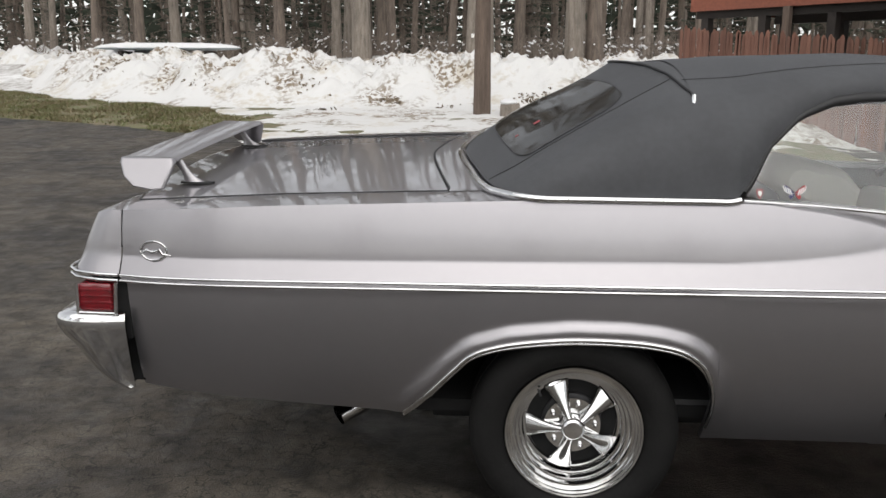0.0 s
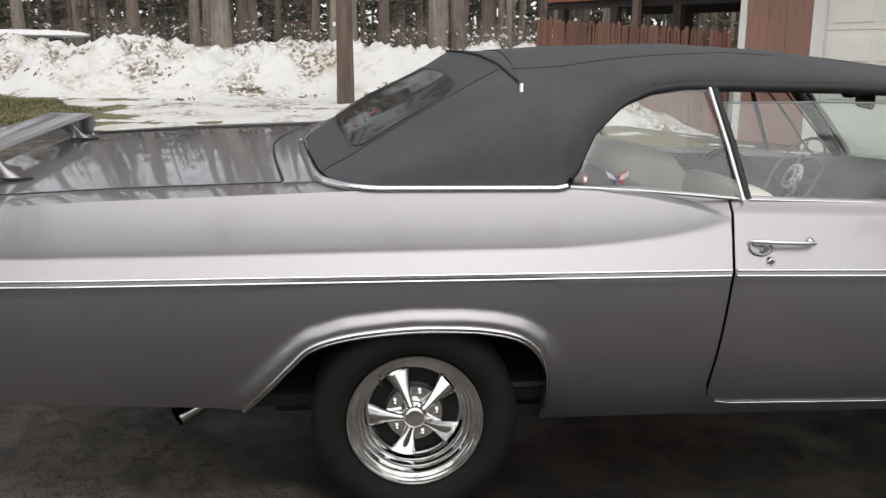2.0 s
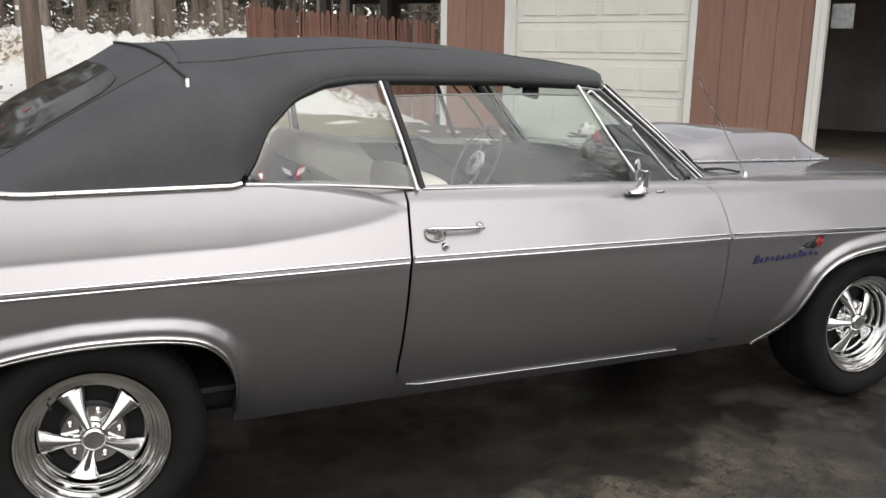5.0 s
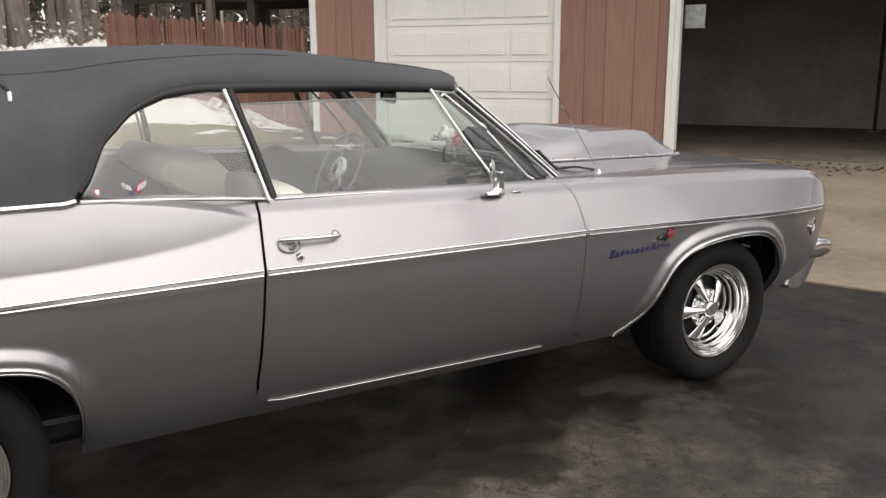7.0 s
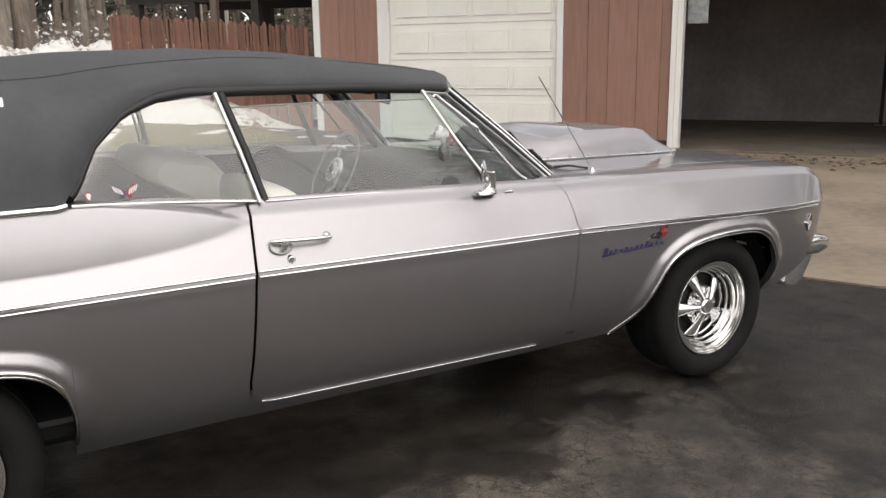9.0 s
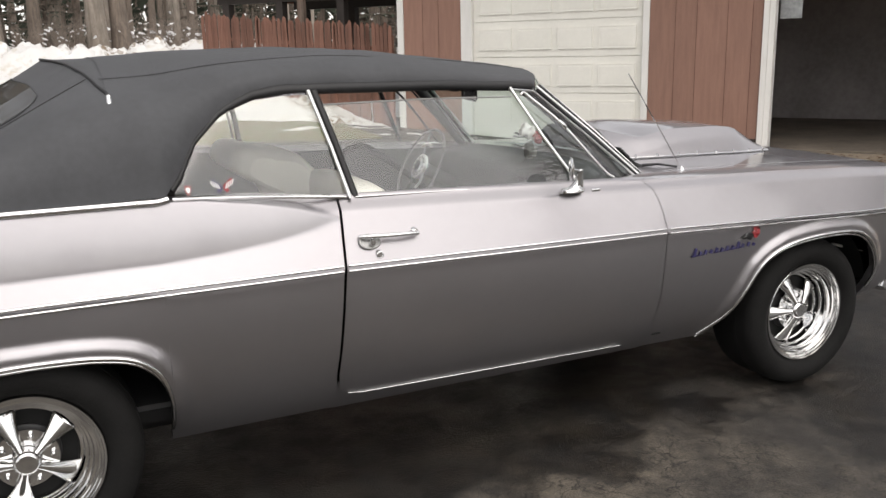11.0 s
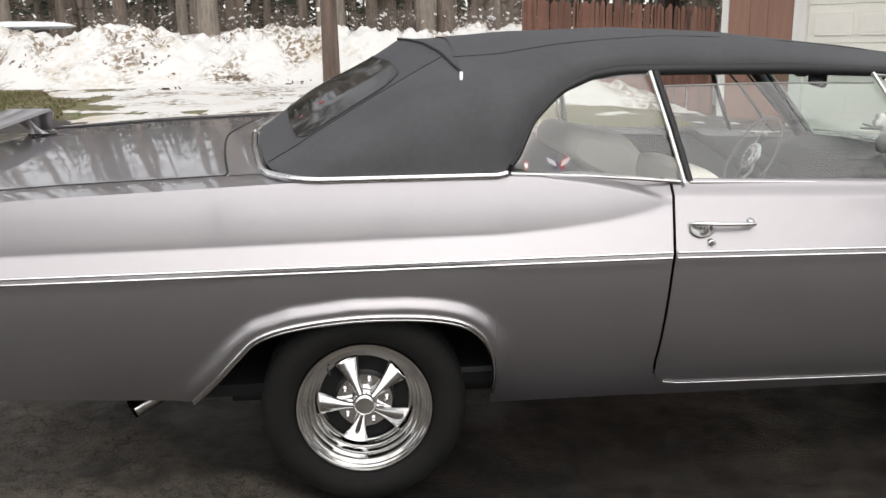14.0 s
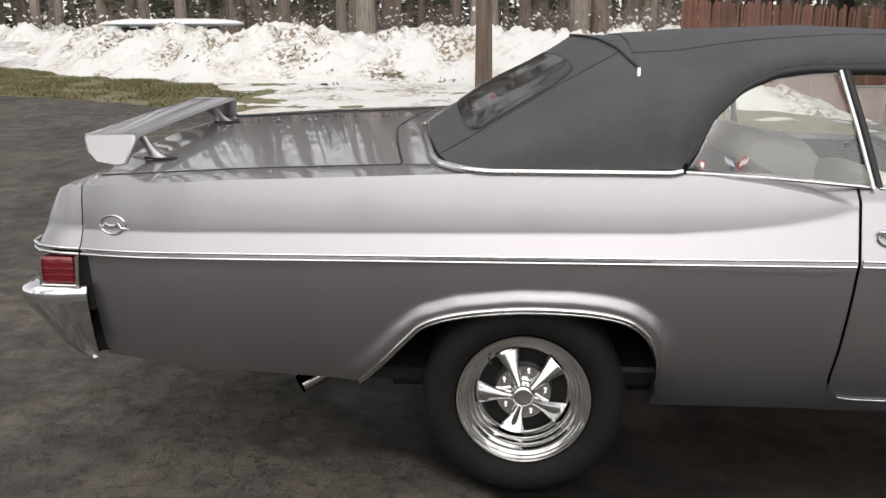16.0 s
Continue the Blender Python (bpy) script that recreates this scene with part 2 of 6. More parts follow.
    crack_area = ramp(noise_node(0.9, 5, 0.6), 0.34, 0.50, (0, 0, 0), (1, 1, 1))
    base = mix(crack_area, base, mix(1.0, base, crack, "MULTIPLY"))
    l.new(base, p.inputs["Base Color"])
    mr = n.new("ShaderNodeMapRange")
    mr.inputs["From Min"].default_value, mr.inputs["From Max"].default_value = 1.45, 1.70
    mr.inputs["To Min"].default_value, mr.inputs["To Max"].default_value = 0.5, 0.85
    l.new(damp_shade_n, mr.inputs[0])
    sheen, gloss = n.new("ShaderNodeMath"), n.new("ShaderNodeMapRange")
    gloss.inputs["From Min"].default_value, gloss.inputs["From Max"].default_value = 0.35, 0.65
    gloss.inputs["To Min"].default_value, gloss.inputs["To Max"].default_value = 0.62, 1.2
    l.new(noise_node(5.0, 6, 0.65), gloss.inputs[0])
    sheen.operation, sheen.use_clamp = "MULTIPLY", True
    l.new(mr.outputs[0], sheen.inputs[0])
    l.new(gloss.outputs[0], sheen.inputs[1])
    l.new(sheen.outputs[0], p.inputs["Roughness"])
    b = n.new("ShaderNodeBump")
    b.inputs["Strength"].default_value, b.inputs["Distance"].default_value = 0.6, 0.008
    l.new(noise_node(110, 5), b.inputs["Height"])
    l.new(b.outputs[0], p.inputs["Normal"])
    return m


ASPHALT = ground_mat()
# bay floor concrete, the indoor shade put into its darker colour
SHADED_CONCRETE = mat("shaded_bay_concrete", (0.20, 0.165, 0.13), 0.8, 0, 0.45, 1.5)
CONCRETE = mat("tan_stained_concrete", (0.255, 0.205, 0.150), 0.75, 0, 0.45, 1.3, bump=0.25, bump_scale=90, mixes=(0.3, 0.6))


def snow_mat():
    """Old ploughed snow: white, faintly tanned in broad patches, with grit and clods strewn in some places."""
    m = mat("old_dirty_snow", (0.62, 0.615, 0.60), 0.7, 0, 0, 0.8, second=(0.50, 0.455, 0.38), bump=0.9, bump_scale=14, mixes=(0.34, 0.47))
    n, l = m.node_tree.nodes, m.node_tree.links
    p = n["Principled BSDF"]
    plain = p.inputs["Base Color"].links[0].from_socket
    co = n.new("ShaderNodeTexCoord")
    steps_of = []
    for scale, detail, lo, hi in ((0.85, 4, 0.50, 0.62), (9.0, 6, 0.47, 0.55)):
        t, r = n.new("ShaderNodeTexNoise"), n.new("ShaderNodeMapRange")
        t.inputs["Scale"].default_value, t.inputs["Detail"].default_value = scale, detail
        r.inputs["From Min"].default_value, r.inputs["From Max"].default_value = lo, hi
        l.new(co.outputs["Object"], t.inputs["Vector"])
        l.new(t.outputs["Fac"], r.inputs[0])
        steps_of.append(r.outputs[0])
    both, mix = n.new("ShaderNodeMath"), n.new("ShaderNodeMix")
    both.operation, both.use_clamp = "MULTIPLY", True
    l.new(steps_of[0], both.inputs[0])
    l.new(steps_of[1], both.inputs[1])
    mix.data_type = "RGBA"
    l.new(both.outputs[0], mix.inputs["Factor"])
    sockets = [q for q in mix.inputs if q.type == "RGBA"]
    l.new(plain, sockets[0])
    sockets[1].default_value = (0.20, 0.155, 0.105, 1)
    l.new([q for q in mix.outputs if q.type == "RGBA"][0], p.inputs["Base Color"])
    return m


SNOW = snow_mat()
GRASS = mat("wet_winter_grass", (0.10, 0.115, 0.042), 0.9, 0, 0.5, 4.0, mixes=(0.40, 0.60), second=(0.18, 0.145, 0.095), bump=0.8, bump_scale=60)
FOREST = mat("snowy_forest_floor", (0.70, 0.70, 0.69), 0.8, 0, 0, 0.5, second=(0.15, 0.12, 0.09), bump=0.6, bump_scale=6, mixes=(0.36, 0.6))


# ---------------- mesh tools ----------------
def mesh_of(name, verts, faces, smooth=True):
    me = bpy.data.meshes.new(name)
    me.from_pydata([tuple(v) for v in verts], [], faces)
    me.update()
    if smooth:
        me.polygons.foreach_set("use_smooth", [True] * len(me.polygons))
        me.set_sharp_from_angle(angle=radians(48))
    return me


def bm_mesh(name, bm, smooth=False):
    me = bpy.data.meshes.new(name)
    bm.normal_update()
    bm.to_mesh(me)
    bm.free()
    if smooth:
        me.polygons.foreach_set("use_smooth", [True] * len(me.polygons))
    return me


def part(name, me, material, parent=None, label=""):
    """One mesh object under a thing or a part; its points are in the world's metres (or its thing's, where it is local)."""
    ob = new(name, me)
    if material and not me.materials:
        me.materials.append(material)
    if parent is not None:
        ob.parent = parent
        if parent.type == "EMPTY" and "local" not in parent:
            ob.matrix_parent_inverse = Matrix.Translation(-parent.location)
    return tagged(ob, label) if label else ob


def thing(name, at, label, category, group="", kind="", local=False):
    ob = new(name)
    ob.location = at
    ob.empty_display_size = 0.1
    if local:
        ob["local"] = 1
    return tagged(ob, label, category, group, kind)


def grid(rows, flip=False, closed=False):
    """Verts and faces of a sheet through rows of points; closed: each row is a ring."""
    k = len(rows[0])
    verts = [p for row in rows for p in row]
    faces = []
    for i in range(len(rows) - 1):
        for j in range(k if closed else k - 1):
            a, b = i * k + j, i * k + (j + 1) % k
            f = (a, b, b + k, a + k)
            faces.append(f[::-1] if flip else f)
    return verts, faces


def solid(ob, thick, offset=-1.0):
    s = ob.modifiers.new("thickness", "SOLIDIFY")
    s.thickness, s.offset = thick, offset
    s.use_rim = thick > 0.009
    return ob


def box_mesh(name, x0, x1, y0, y1, z0, z1, bevel=0.0, seg=2, smooth=False):
    bm = bmesh.new()
    bmesh.ops.create_cube(bm, size=1)
    for v in bm.verts:
        v.co = Vector((x0 + (v.co.x + 0.5) * (x1 - x0), y0 + (v.co.y + 0.5) * (y1 - y0), z0 + (v.co.z + 0.5) * (z1 - z0)))
    if bevel:
        bmesh.ops.bevel(bm, geom=bm.edges[:], offset=bevel, segments=seg, affect="EDGES", profile=0.5)
    return bm_mesh(name, bm, smooth)


def tube_data(path, r, sides=8, flat=1.0, cap=True):
    """A round (or flattened) bar along a path; r may be one radius or one a point."""
    path = [Vector(p) for p in path]
    rs = r if isinstance(r, (list, tuple)) else [r] * len(path)
    rows, up = [], Vector((0.13, 0.31, 0.94))
    for i, p in enumerate(path):
        t = (path[min(i + 1, len(path) - 1)] - path[max(i - 1, 0)]).normalized()
        a = t.cross(up)
        a = a.normalized() if a.length > 1e-4 else t.orthogonal().normalized()
        b = t.cross(a)
        rows.append([p + rs[i] * (math.cos(2 * math.pi * j / sides) * a + flat * math.sin(2 * math.pi * j / sides) * b) for j in range(sides)])
    v, f = grid(rows, closed=True)
    if cap:
        n = len(v)
        f += [tuple(range(sides))[::-1], tuple(range(n - sides, n))]
    return v, f


def tube(name, path, r, sides=8, flat=1.0):
    return mesh_of(name, *tube_data(path, r, sides, flat))


def joined(name, datas, smooth=True):
    verts, faces = [], []
    for v, f in datas:
        o = len(verts)
        verts += list(v)
        faces += [tuple(i + o for i in q) for q in f]
    return mesh_of(name, verts, faces, smooth)


def lathe(name, profile, centre, n=64, smooth=True, wob=None):
    """A ring shape round the y axis through centre; the profile is pairs of y and radius."""
    cx, cy, cz = centre
    rows = [[(cx + r * math.cos(2 * math.pi * j / n), cy + y, cz + r * math.sin(2 * math.pi * j / n)) for j in range(n)] for y, r in profile]
    return mesh_of(name, *grid(rows, closed=True), smooth)


def lerp(x, xs, ys):
    return float(np.interp(x, xs, ys))


def smooth(a, b, x):
    t = min(1.0, max(0.0, (x - a) / (b - a)))
    return t * t * (3 - 2 * t)


def spline(points, n):
    """n points on a smooth line through the given ones."""
    p = [Vector(q) for q in points]
    p = [p[0] * 2 - p[1], *p, p[-1] * 2 - p[-2]]
    out = []
    for i in range(n):
        s = i / (n - 1) * (len(p) - 3)
        k = min(int(s), len(p) - 4)
        t = s - k
        a, b, c, d = p[k:k + 4]
        out.append(0.5 * (2 * b + (c - a) * t + (2 * a - 5 * b + 4 * c - d) * t * t + (3 * b - a - 3 * c + d) * t ** 3))
    return out

# ---------------- ground ----------------
GA = radians(55)
GD, GN = Vector((math.cos(GA), -math.sin(GA), 0)), Vector((-math.sin(GA), -math.cos(GA), 0))
G0 = Vector((8.3, 7.78, 0))


def garage_at(s, out, z):
    """A place by metres along the garage front (to its right), out of the wall towards the drive, and height."""
    return G0 + GD * s + GN * out + Vector((0, 0, z))


def bank_line(x):
    """How far off the ploughed snow bank's foot lies."""
    return lerp(x, [-40, -22, -15.4, -11.3, -7.5, -5, 10], [38, 29, 24.0, 19.6, 17.8, 17.2, 16.6]) + 0.5 * noise.noise((x * 0.35, 2.2, 0)) + 0.35 * noise.noise((x * 1.1, 5.0, 0))


def ground_z(x, y):
    rise = 0.042 * max(0.0, y - 4.5) * (1 - smooth(4.0, 8.5, x))
    return min(rise, 0.95) + 0.004 * noise.noise((x * 0.8, y * 0.8, 0))


def steps(a, b, fine_a, fine_b, fine, coarse):
    out, v = [a], a
    while v < b:
        v += fine if fine_a <= v < fine_b else coarse
        out.append(min(v, b))
    return out


gx = steps(-240, 240, -24, 24, 0.5, 12)
gy = steps(-240, 240, -14, 30, 0.5, 12)
v, f = grid([[(x, y, ground_z(x, y)) for x in gx] for y in gy])
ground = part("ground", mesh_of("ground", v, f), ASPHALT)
tagged(ground, "worn dark asphalt drive, cracked, wet in patches, car's shade painted in", "ground", kind="structure")


def sheet(name, x0, x1, y0, y1, step, height, keep, material):
    """A sheet over the ground wherever keep() holds, lifted by height()."""
    nx, ny = int((x1 - x0) / step) + 1, int((y1 - y0) / step) + 1
    index, verts, faces = {}, [], []

    def at(i, j):
        if (i, j) not in index:
            x, y = x0 + i * step, y0 + j * step
            index[i, j] = len(verts)
            verts.append((x, y, ground_z(x, y) + height(x, y)))
        return index[i, j]

    for i in range(nx):
        for j in range(ny):
            if keep(x0 + (i + 0.5) * step, y0 + (j + 0.5) * step):
                faces.append((at(i, j), at(i + 1, j), at(i + 1, j + 1), at(i, j + 1)))
    return part(name, mesh_of(name, verts, faces), material)


def grass_edge(x):
    return lerp(x, [-30, -10.3, -8.6, -7.2, -5.9, -4.8, 4], [22, 14.5, 13.8, 13.2, 12.3, 11.9, 9.6]) + 0.12 * noise.noise((x * 0.9, 9, 0)) + 0.06 * noise.noise((x * 4, 9, 0))


grass = sheet("grass", -30, 4.6, 8, 34, 0.2, lambda x, y: min(0.02, 0.15 * (y - grass_edge(x))) + 0.03 * abs(noise.noise((x * 3, y * 3, 1))),
              lambda x, y: y > grass_edge(x) - 0.4 and y < bank_line(x) + 1.5, GRASS)
tagged(grass, "short wet grass verge, greenish brown and patchy", "grass", kind="stuff")


def fence_heap(x, y):
    """Snow thrown up along the foot of the picket fence, highest away from the garage."""
    along, before = -0.657 * (x - 5.78) + 0.753 * (y - 11.42), -0.753 * (x - 5.78) - 0.657 * (y - 11.42)
    before += 0.25 * noise.noise((x * 1.3, y * 1.3, 17))
    return smooth(1.25, 0.35, before) * smooth(-0.9, -0.1, before) * smooth(0.35, 1.6, along) * (1 - 0.8 * smooth(3.0, 5.5, along))


def snow_field(x, y):
    """Above nought where snow lies: the bank itself, and a ragged melting sheet before it."""
    d = y - bank_line(x)
    reach = (0.8 + 6.6 * smooth(-7.0, -3.4, x)) * (1 - 0.42 * smooth(1.6, 3.4, x))
    patchy = 0.55 * noise.noise((x * 0.5, y * 0.8, 4)) + 0.35 * noise.noise((x * 1.7, y * 2.4, 4)) + 0.25 * noise.noise((x * 5, y * 6, 4))
    thin = 0.26 + 0.62 * (1 + d / reach) + 0.16 * smooth(-6, -2, x)
    islands = -0.72 + 0.62 * smooth(1.5, 2.6, x) + 0.9 * noise.noise((x * 0.6 + 3, y * 1.3, 11)) + 0.30 * noise.noise((x * 3.5, y * 5, 12)) if y > grass_edge(x) + 0.3 else -1
    return max(d * 1.5 + 0.3 + patchy, 2.6 * fence_heap(x, y) - 0.45 + 0.4 * patchy, thin + patchy - 0.30 if d > -reach else -1, islands)


def rounded_blocks(x, y, size, seed):
    """Boulder-like lumps, each round on top, with sharp clefts between."""
    near = noise.voronoi((x / size + 0.25 * noise.noise((x * 1.7, y * 1.7, seed)), y / size, seed))[0]
    return max(0.0, 1 - 1.1 * near[0] ** 2) * min(1.0, 0.5 + 2.6 * (near[1] - near[0]))


def snow_height(x, y):
    """A ploughed bank heaped from blocks of many sizes, steep on the drive's side."""
    d = y - bank_line(x)
    body = smooth(-0.45, 1.9, d) * (1 - 0.5 * smooth(3.4, 7.0, d))
    f = snow_field(x, y)
    skin = max(-0.06, min(0.05, 0.16 * f)) + 0.025 * noise.noise((x * 3.1, y * 3.1, 8)) * smooth(-6, 0, d)
    heap = fence_heap(x, y)
    if heap > 0.02:
        skin += heap * (0.10 + 0.16 * rounded_blocks(x, y, 0.55, 5.0) + 0.09 * rounded_blocks(x, y, 0.25, 6.0) + 0.08 * noise.noise((x * 7, y * 7, 3)))
    if body <= 0.0:
        return skin + 0.02 * noise.noise((x * 6, y * 6, 4)) * smooth(-4, 0, d)
    lump = (0.45 * noise.noise((x * 0.45, y * 0.45, 3)) + 0.36 * rounded_blocks(x, y, 1.0, 2.0) + 0.25 * rounded_blocks(x, y, 0.5, 7.0)
            + 0.16 * noise.noise((x * 5.5, y * 5.5, 2)) + 0.10 * noise.noise((x * 12, y * 12, 1)))
    return skin + body * (0.58 + 0.95 * lump)


snow = sheet("snow_bank", -40, 9, 8.8, 36, 0.115, snow_height, lambda x, y: snow_field(x, y) > -0.3 and y < bank_line(x) + 8.0 and not (x > 5.6 and y < 13.5), SNOW)
tagged(snow, "ploughed bank of lumpy old snow with dirty patches", "snow", kind="stuff")

# blades and tufts standing on the verge
rng = random.Random(21)
BLADE_MAT = mat("grass_blades", (0.115, 0.125, 0.045), 0.85, 0, 0.45, 2.5, second=(0.17, 0.135, 0.075), mixes=(0.42, 0.58), random_tint=0.2)
blades = []
while len(blades) < 15000:
    x = rng.uniform(-15, 0.5)
    y = grass_edge(x) + rng.uniform(-0.1, 6.5)
    if snow_field(x, y) > -0.12 or noise.noise((x * 1.1, y * 1.1, 31)) + 0.5 * noise.noise((x * 4, y * 4, 3)) < rng.uniform(-0.5, 0.35):
        continue
    z, a, h, w = ground_z(x, y) + 0.015, rng.uniform(0, 6.28), rng.uniform(0.03, 0.085), rng.uniform(0.010, 0.028)
    c, e = math.cos(a), math.sin(a)
    blades.append(([(x - c * w, y - e * w, z), (x + c * w, y + e * w, z), (x + rng.gauss(0, 0.04), y + rng.gauss(0, 0.04), z + h)], [(0, 1, 2)]))
tagged(part("grass_tufts", joined("grass_tufts", blades, False), BLADE_MAT), "ragged winter grass tufts on the verge", "grass", kind="stuff")

floor_wood = sheet("forest_floor", -90, 90, 19, 115, 2.0, lambda x, y: -0.25 + 1.0 * smooth(19, 26, y) + 0.35 * noise.noise((x * 0.2, y * 0.2, 5)) + 0.008 * max(0, y - 30), lambda x, y: True, FOREST)
tagged(floor_wood, "snow-covered forest floor with brown litter showing", "ground", kind="stuff")

# concrete apron before the garage
ap = [garage_at(-4.3, 0, 0), garage_at(9.0, 0, 0), garage_at(9.0, 7.3, 0), garage_at(4.4, 6.9, 0), garage_at(3.4, 6.72, 0), garage_at(-4.3, 6.5, 0)]
bm = bmesh.new()
fc = bm.faces.new([bm.verts.new((p.x, p.y, 0.012)) for p in ap])
ext = bmesh.ops.extrude_face_region(bm, geom=[fc])
for q in ext["geom"]:
    if isinstance(q, bmesh.types.BMVert):
        q.co.z = -0.06
bmesh.ops.recalc_face_normals(bm, faces=bm.faces[:])
apron = part("pavement", bm_mesh("pavement", bm), CONCRETE)
tagged(apron, "tan stained concrete apron before the garage", "pavement", kind="structure")

# fallen leaves at the threshold
leaves = []
rng = random.Random(5)
for _ in range(380):
    p = garage_at(rng.uniform(1.7, 6.5), rng.gauss(0.72, 0.20 if rng.random() < 0.7 else 0.5), 0.016)
    a, r = rng.uniform(0, 6.3), rng.uniform(0.02, 0.045)
    c, s = math.cos(a) * r, math.sin(a) * r
    h = rng.uniform(0.004, 0.02)
    leaves.append(([(p.x - c, p.y - s, p.z), (p.x + s * 0.5, p.y - c * 0.5, p.z + h), (p.x + c, p.y + s, p.z + 0.004), (p.x - s * 0.5, p.y + c * 0.5, p.z + h)], [(0, 1, 2, 3)]))
litter = part("leaf_litter", joined("leaf_litter", leaves), LEAF)
tagged(litter, "dry brown fallen leaves strewn on the concrete", "leaves", kind="stuff")

# ---------------- garage ----------------
GM = Matrix(((GD.x, -GN.x, 0, G0.x), (GD.y, -GN.y, 0, G0.y), (0, 0, 1, 0), (0, 0, 0, 1)))


def g_box(name, s0, s1, o0, o1, z0, z1, material, parent, label="", bevel=0.0):
    """A box by metres along, out of and up the garage front."""
    me = box_mesh(name, s0, s1, -o1, -o0, z0, z1, bevel)
    me.transform(GM)
    return part(name, me, material, parent, label)


garage = thing("garage", tuple(G0), "red-brown board garage with one shut white door and one open bay", "building")
H = 3.1
SIDING = (0.37, 0.30, 0.42, 0.33)
for s0, s1, z0, z1 in ((-4.17, -3.08, 0, H), (-3.08, 0.0, 2.42, H), (0.0, 1.56, 0, H), (1.56, 6.6, 2.42, H), (6.6, 8.2, 0, H)):
    wall = g_box("front_wall", s0, s1, -0.14, 0.0, z0, z1, GROOVE, garage)
    s, k = s0 + 0.004, 0
    while s < s1 - 0.02:
        w = SIDING[k % 4]
        k += 1
        e = min(s + w, s1)
        g_box("board", s, e - 0.008, 0.0, 0.008, z0 + (0.16 if z0 == 0 else 0), z1, BOARD, wall)
        s += w
g_box("side_wall", -4.29, -4.15, -5.74, -0.14, 0, H, BOARD, garage)
g_box("side_wall", 8.06, 8.2, -5.74, -0.14, 0, H, INSIDE, garage)
g_box("back_wall", -4.15, 8.06, -5.74, -5.6, 0, H, INSIDE, garage)
g_box("ceiling", -4.29, 8.2, -5.74, 0.0, H, H + 0.1, INSIDE, garage)
g_box("floor", -4.15, 8.06, -5.6, -0.15, -0.1, 0.02, SHADED_CONCRETE, garage)
rf = box_mesh("roof", -4.7, 8.6, -0.5, 8.4, H + 0.1, H + 0.28, 0.02)
rf.transform(GM)
part("roof", rf, GREYLINER, garage)
g_box("corner_trim", -4.29, -4.17, -0.14, 0.022, 0, H, WHITEWOOD, garage, bevel=0.004)
g_box("door_trim", -3.08, -2.885, -0.14, 0.024, 0, 2.50, WHITEWOOD, garage, bevel=0.004)
g_box("door_trim", -0.095, 0.0, -0.14, 0.024, 0, 2.50, WHITEWOOD, garage, bevel=0.004)
g_box("door_trim", -2.885, -0.095, -0.1, 0.024, 2.40, 2.50, WHITEWOOD, garage, bevel=0.004)
g_box("door_jamb", 1.56, 1.635, -0.02, 0.03, 0, 2.50, WHITEWOOD, garage, bevel=0.004)
g_box("door_jamb", 1.636, 1.71, -0.2, 0.012, 0, 2.46, WHITEWOOD, garage, bevel=0.004)
g_box("door_jamb", 6.45, 6.6, -0.2, 0.02, 0, 2.50, WHITEWOOD, garage, bevel=0.004)
g_box("door_head", 1.71, 6.45, -0.2, 0.02, 2.40, 2.50, WHITEWOOD, garage, bevel=0.004)
g_box("sill_board", 0.0, 1.56, -0.02, 0.03, 0.0, 0.16, DARKWOOD, garage)
g_box("door_seal", 1.72, 2.0, -0.32, -0.30, 1.78, 2.10, STEEL, garage, "crumpled galvanised sheet hanging at the door track")

gdoor = g_box("sectional_door", -2.884, -0.096, -0.09, -0.075, 0.0, 2.42, DOORPAINT, garage)
for k, (z0, z1) in enumerate(((0.01, 0.22), (0.225, 0.77), (0.775, 1.32), (1.325, 1.87), (1.875, 2.41))):
    g_box("door_section", -2.882, -0.098, -0.0745, -0.05, z0, z1 - 0.003, DOORPAINT, gdoor, bevel=0.004)
for z0 in (0.335, 0.885, 1.435, 1.985):
    for q in range(4):
        c = -2.49 + q * 0.667
        me = box_mesh("raised_panel", c - 0.285, c + 0.285, 0.030, 0.051, z0, z0 + 0.325, 0.0)
        bm = bmesh.new()
        bm.from_mesh(me)
        front = min(bm.faces, key=lambda x: x.calc_center_median().y)
        bmesh.ops.inset_region(bm, faces=[front], thickness=0.030, depth=-0.003)
        bmesh.ops.inset_region(bm, faces=[front], thickness=0.035, depth=0.003)
        bm.to_mesh(me)
        bm.free()
        me.transform(GM)
        part("raised_panel", me, DOORPAINT, gdoor)

# things dimly seen in the open bay
shelf = thing("slatted_shutter", tuple(garage_at(5.6, -5.4, 0.9)), "pale grey slatted shutter leaning in the dark bay", "shutter")
for k in range(8):
    g_box("slat", 5.05, 6.3, -5.45, -5.40, 1.0 + k * 0.1, 1.03 + k * 0.1, STEEL, shelf)
g_box("stile", 5.0, 5.05, -5.46, -5.39, 0.02, 1.85, DARKWOOD, shelf)
g_box("stile", 6.3, 6.35, -5.46, -5.39, 0.02, 1.85, DARKWOOD, shelf)
post = thing("roof_prop", tuple(garage_at(4.5, -5.0, 0.02)), "thin dark prop standing in the garage bay", "post")
g_box("pole", 4.47, 4.53, -5.03, -4.97, 0.03, H, DARKWOOD, post)
g_box("base_plate", 4.4, 4.6, -5.1, -4.9, 0.02, 0.03, STEEL, post)

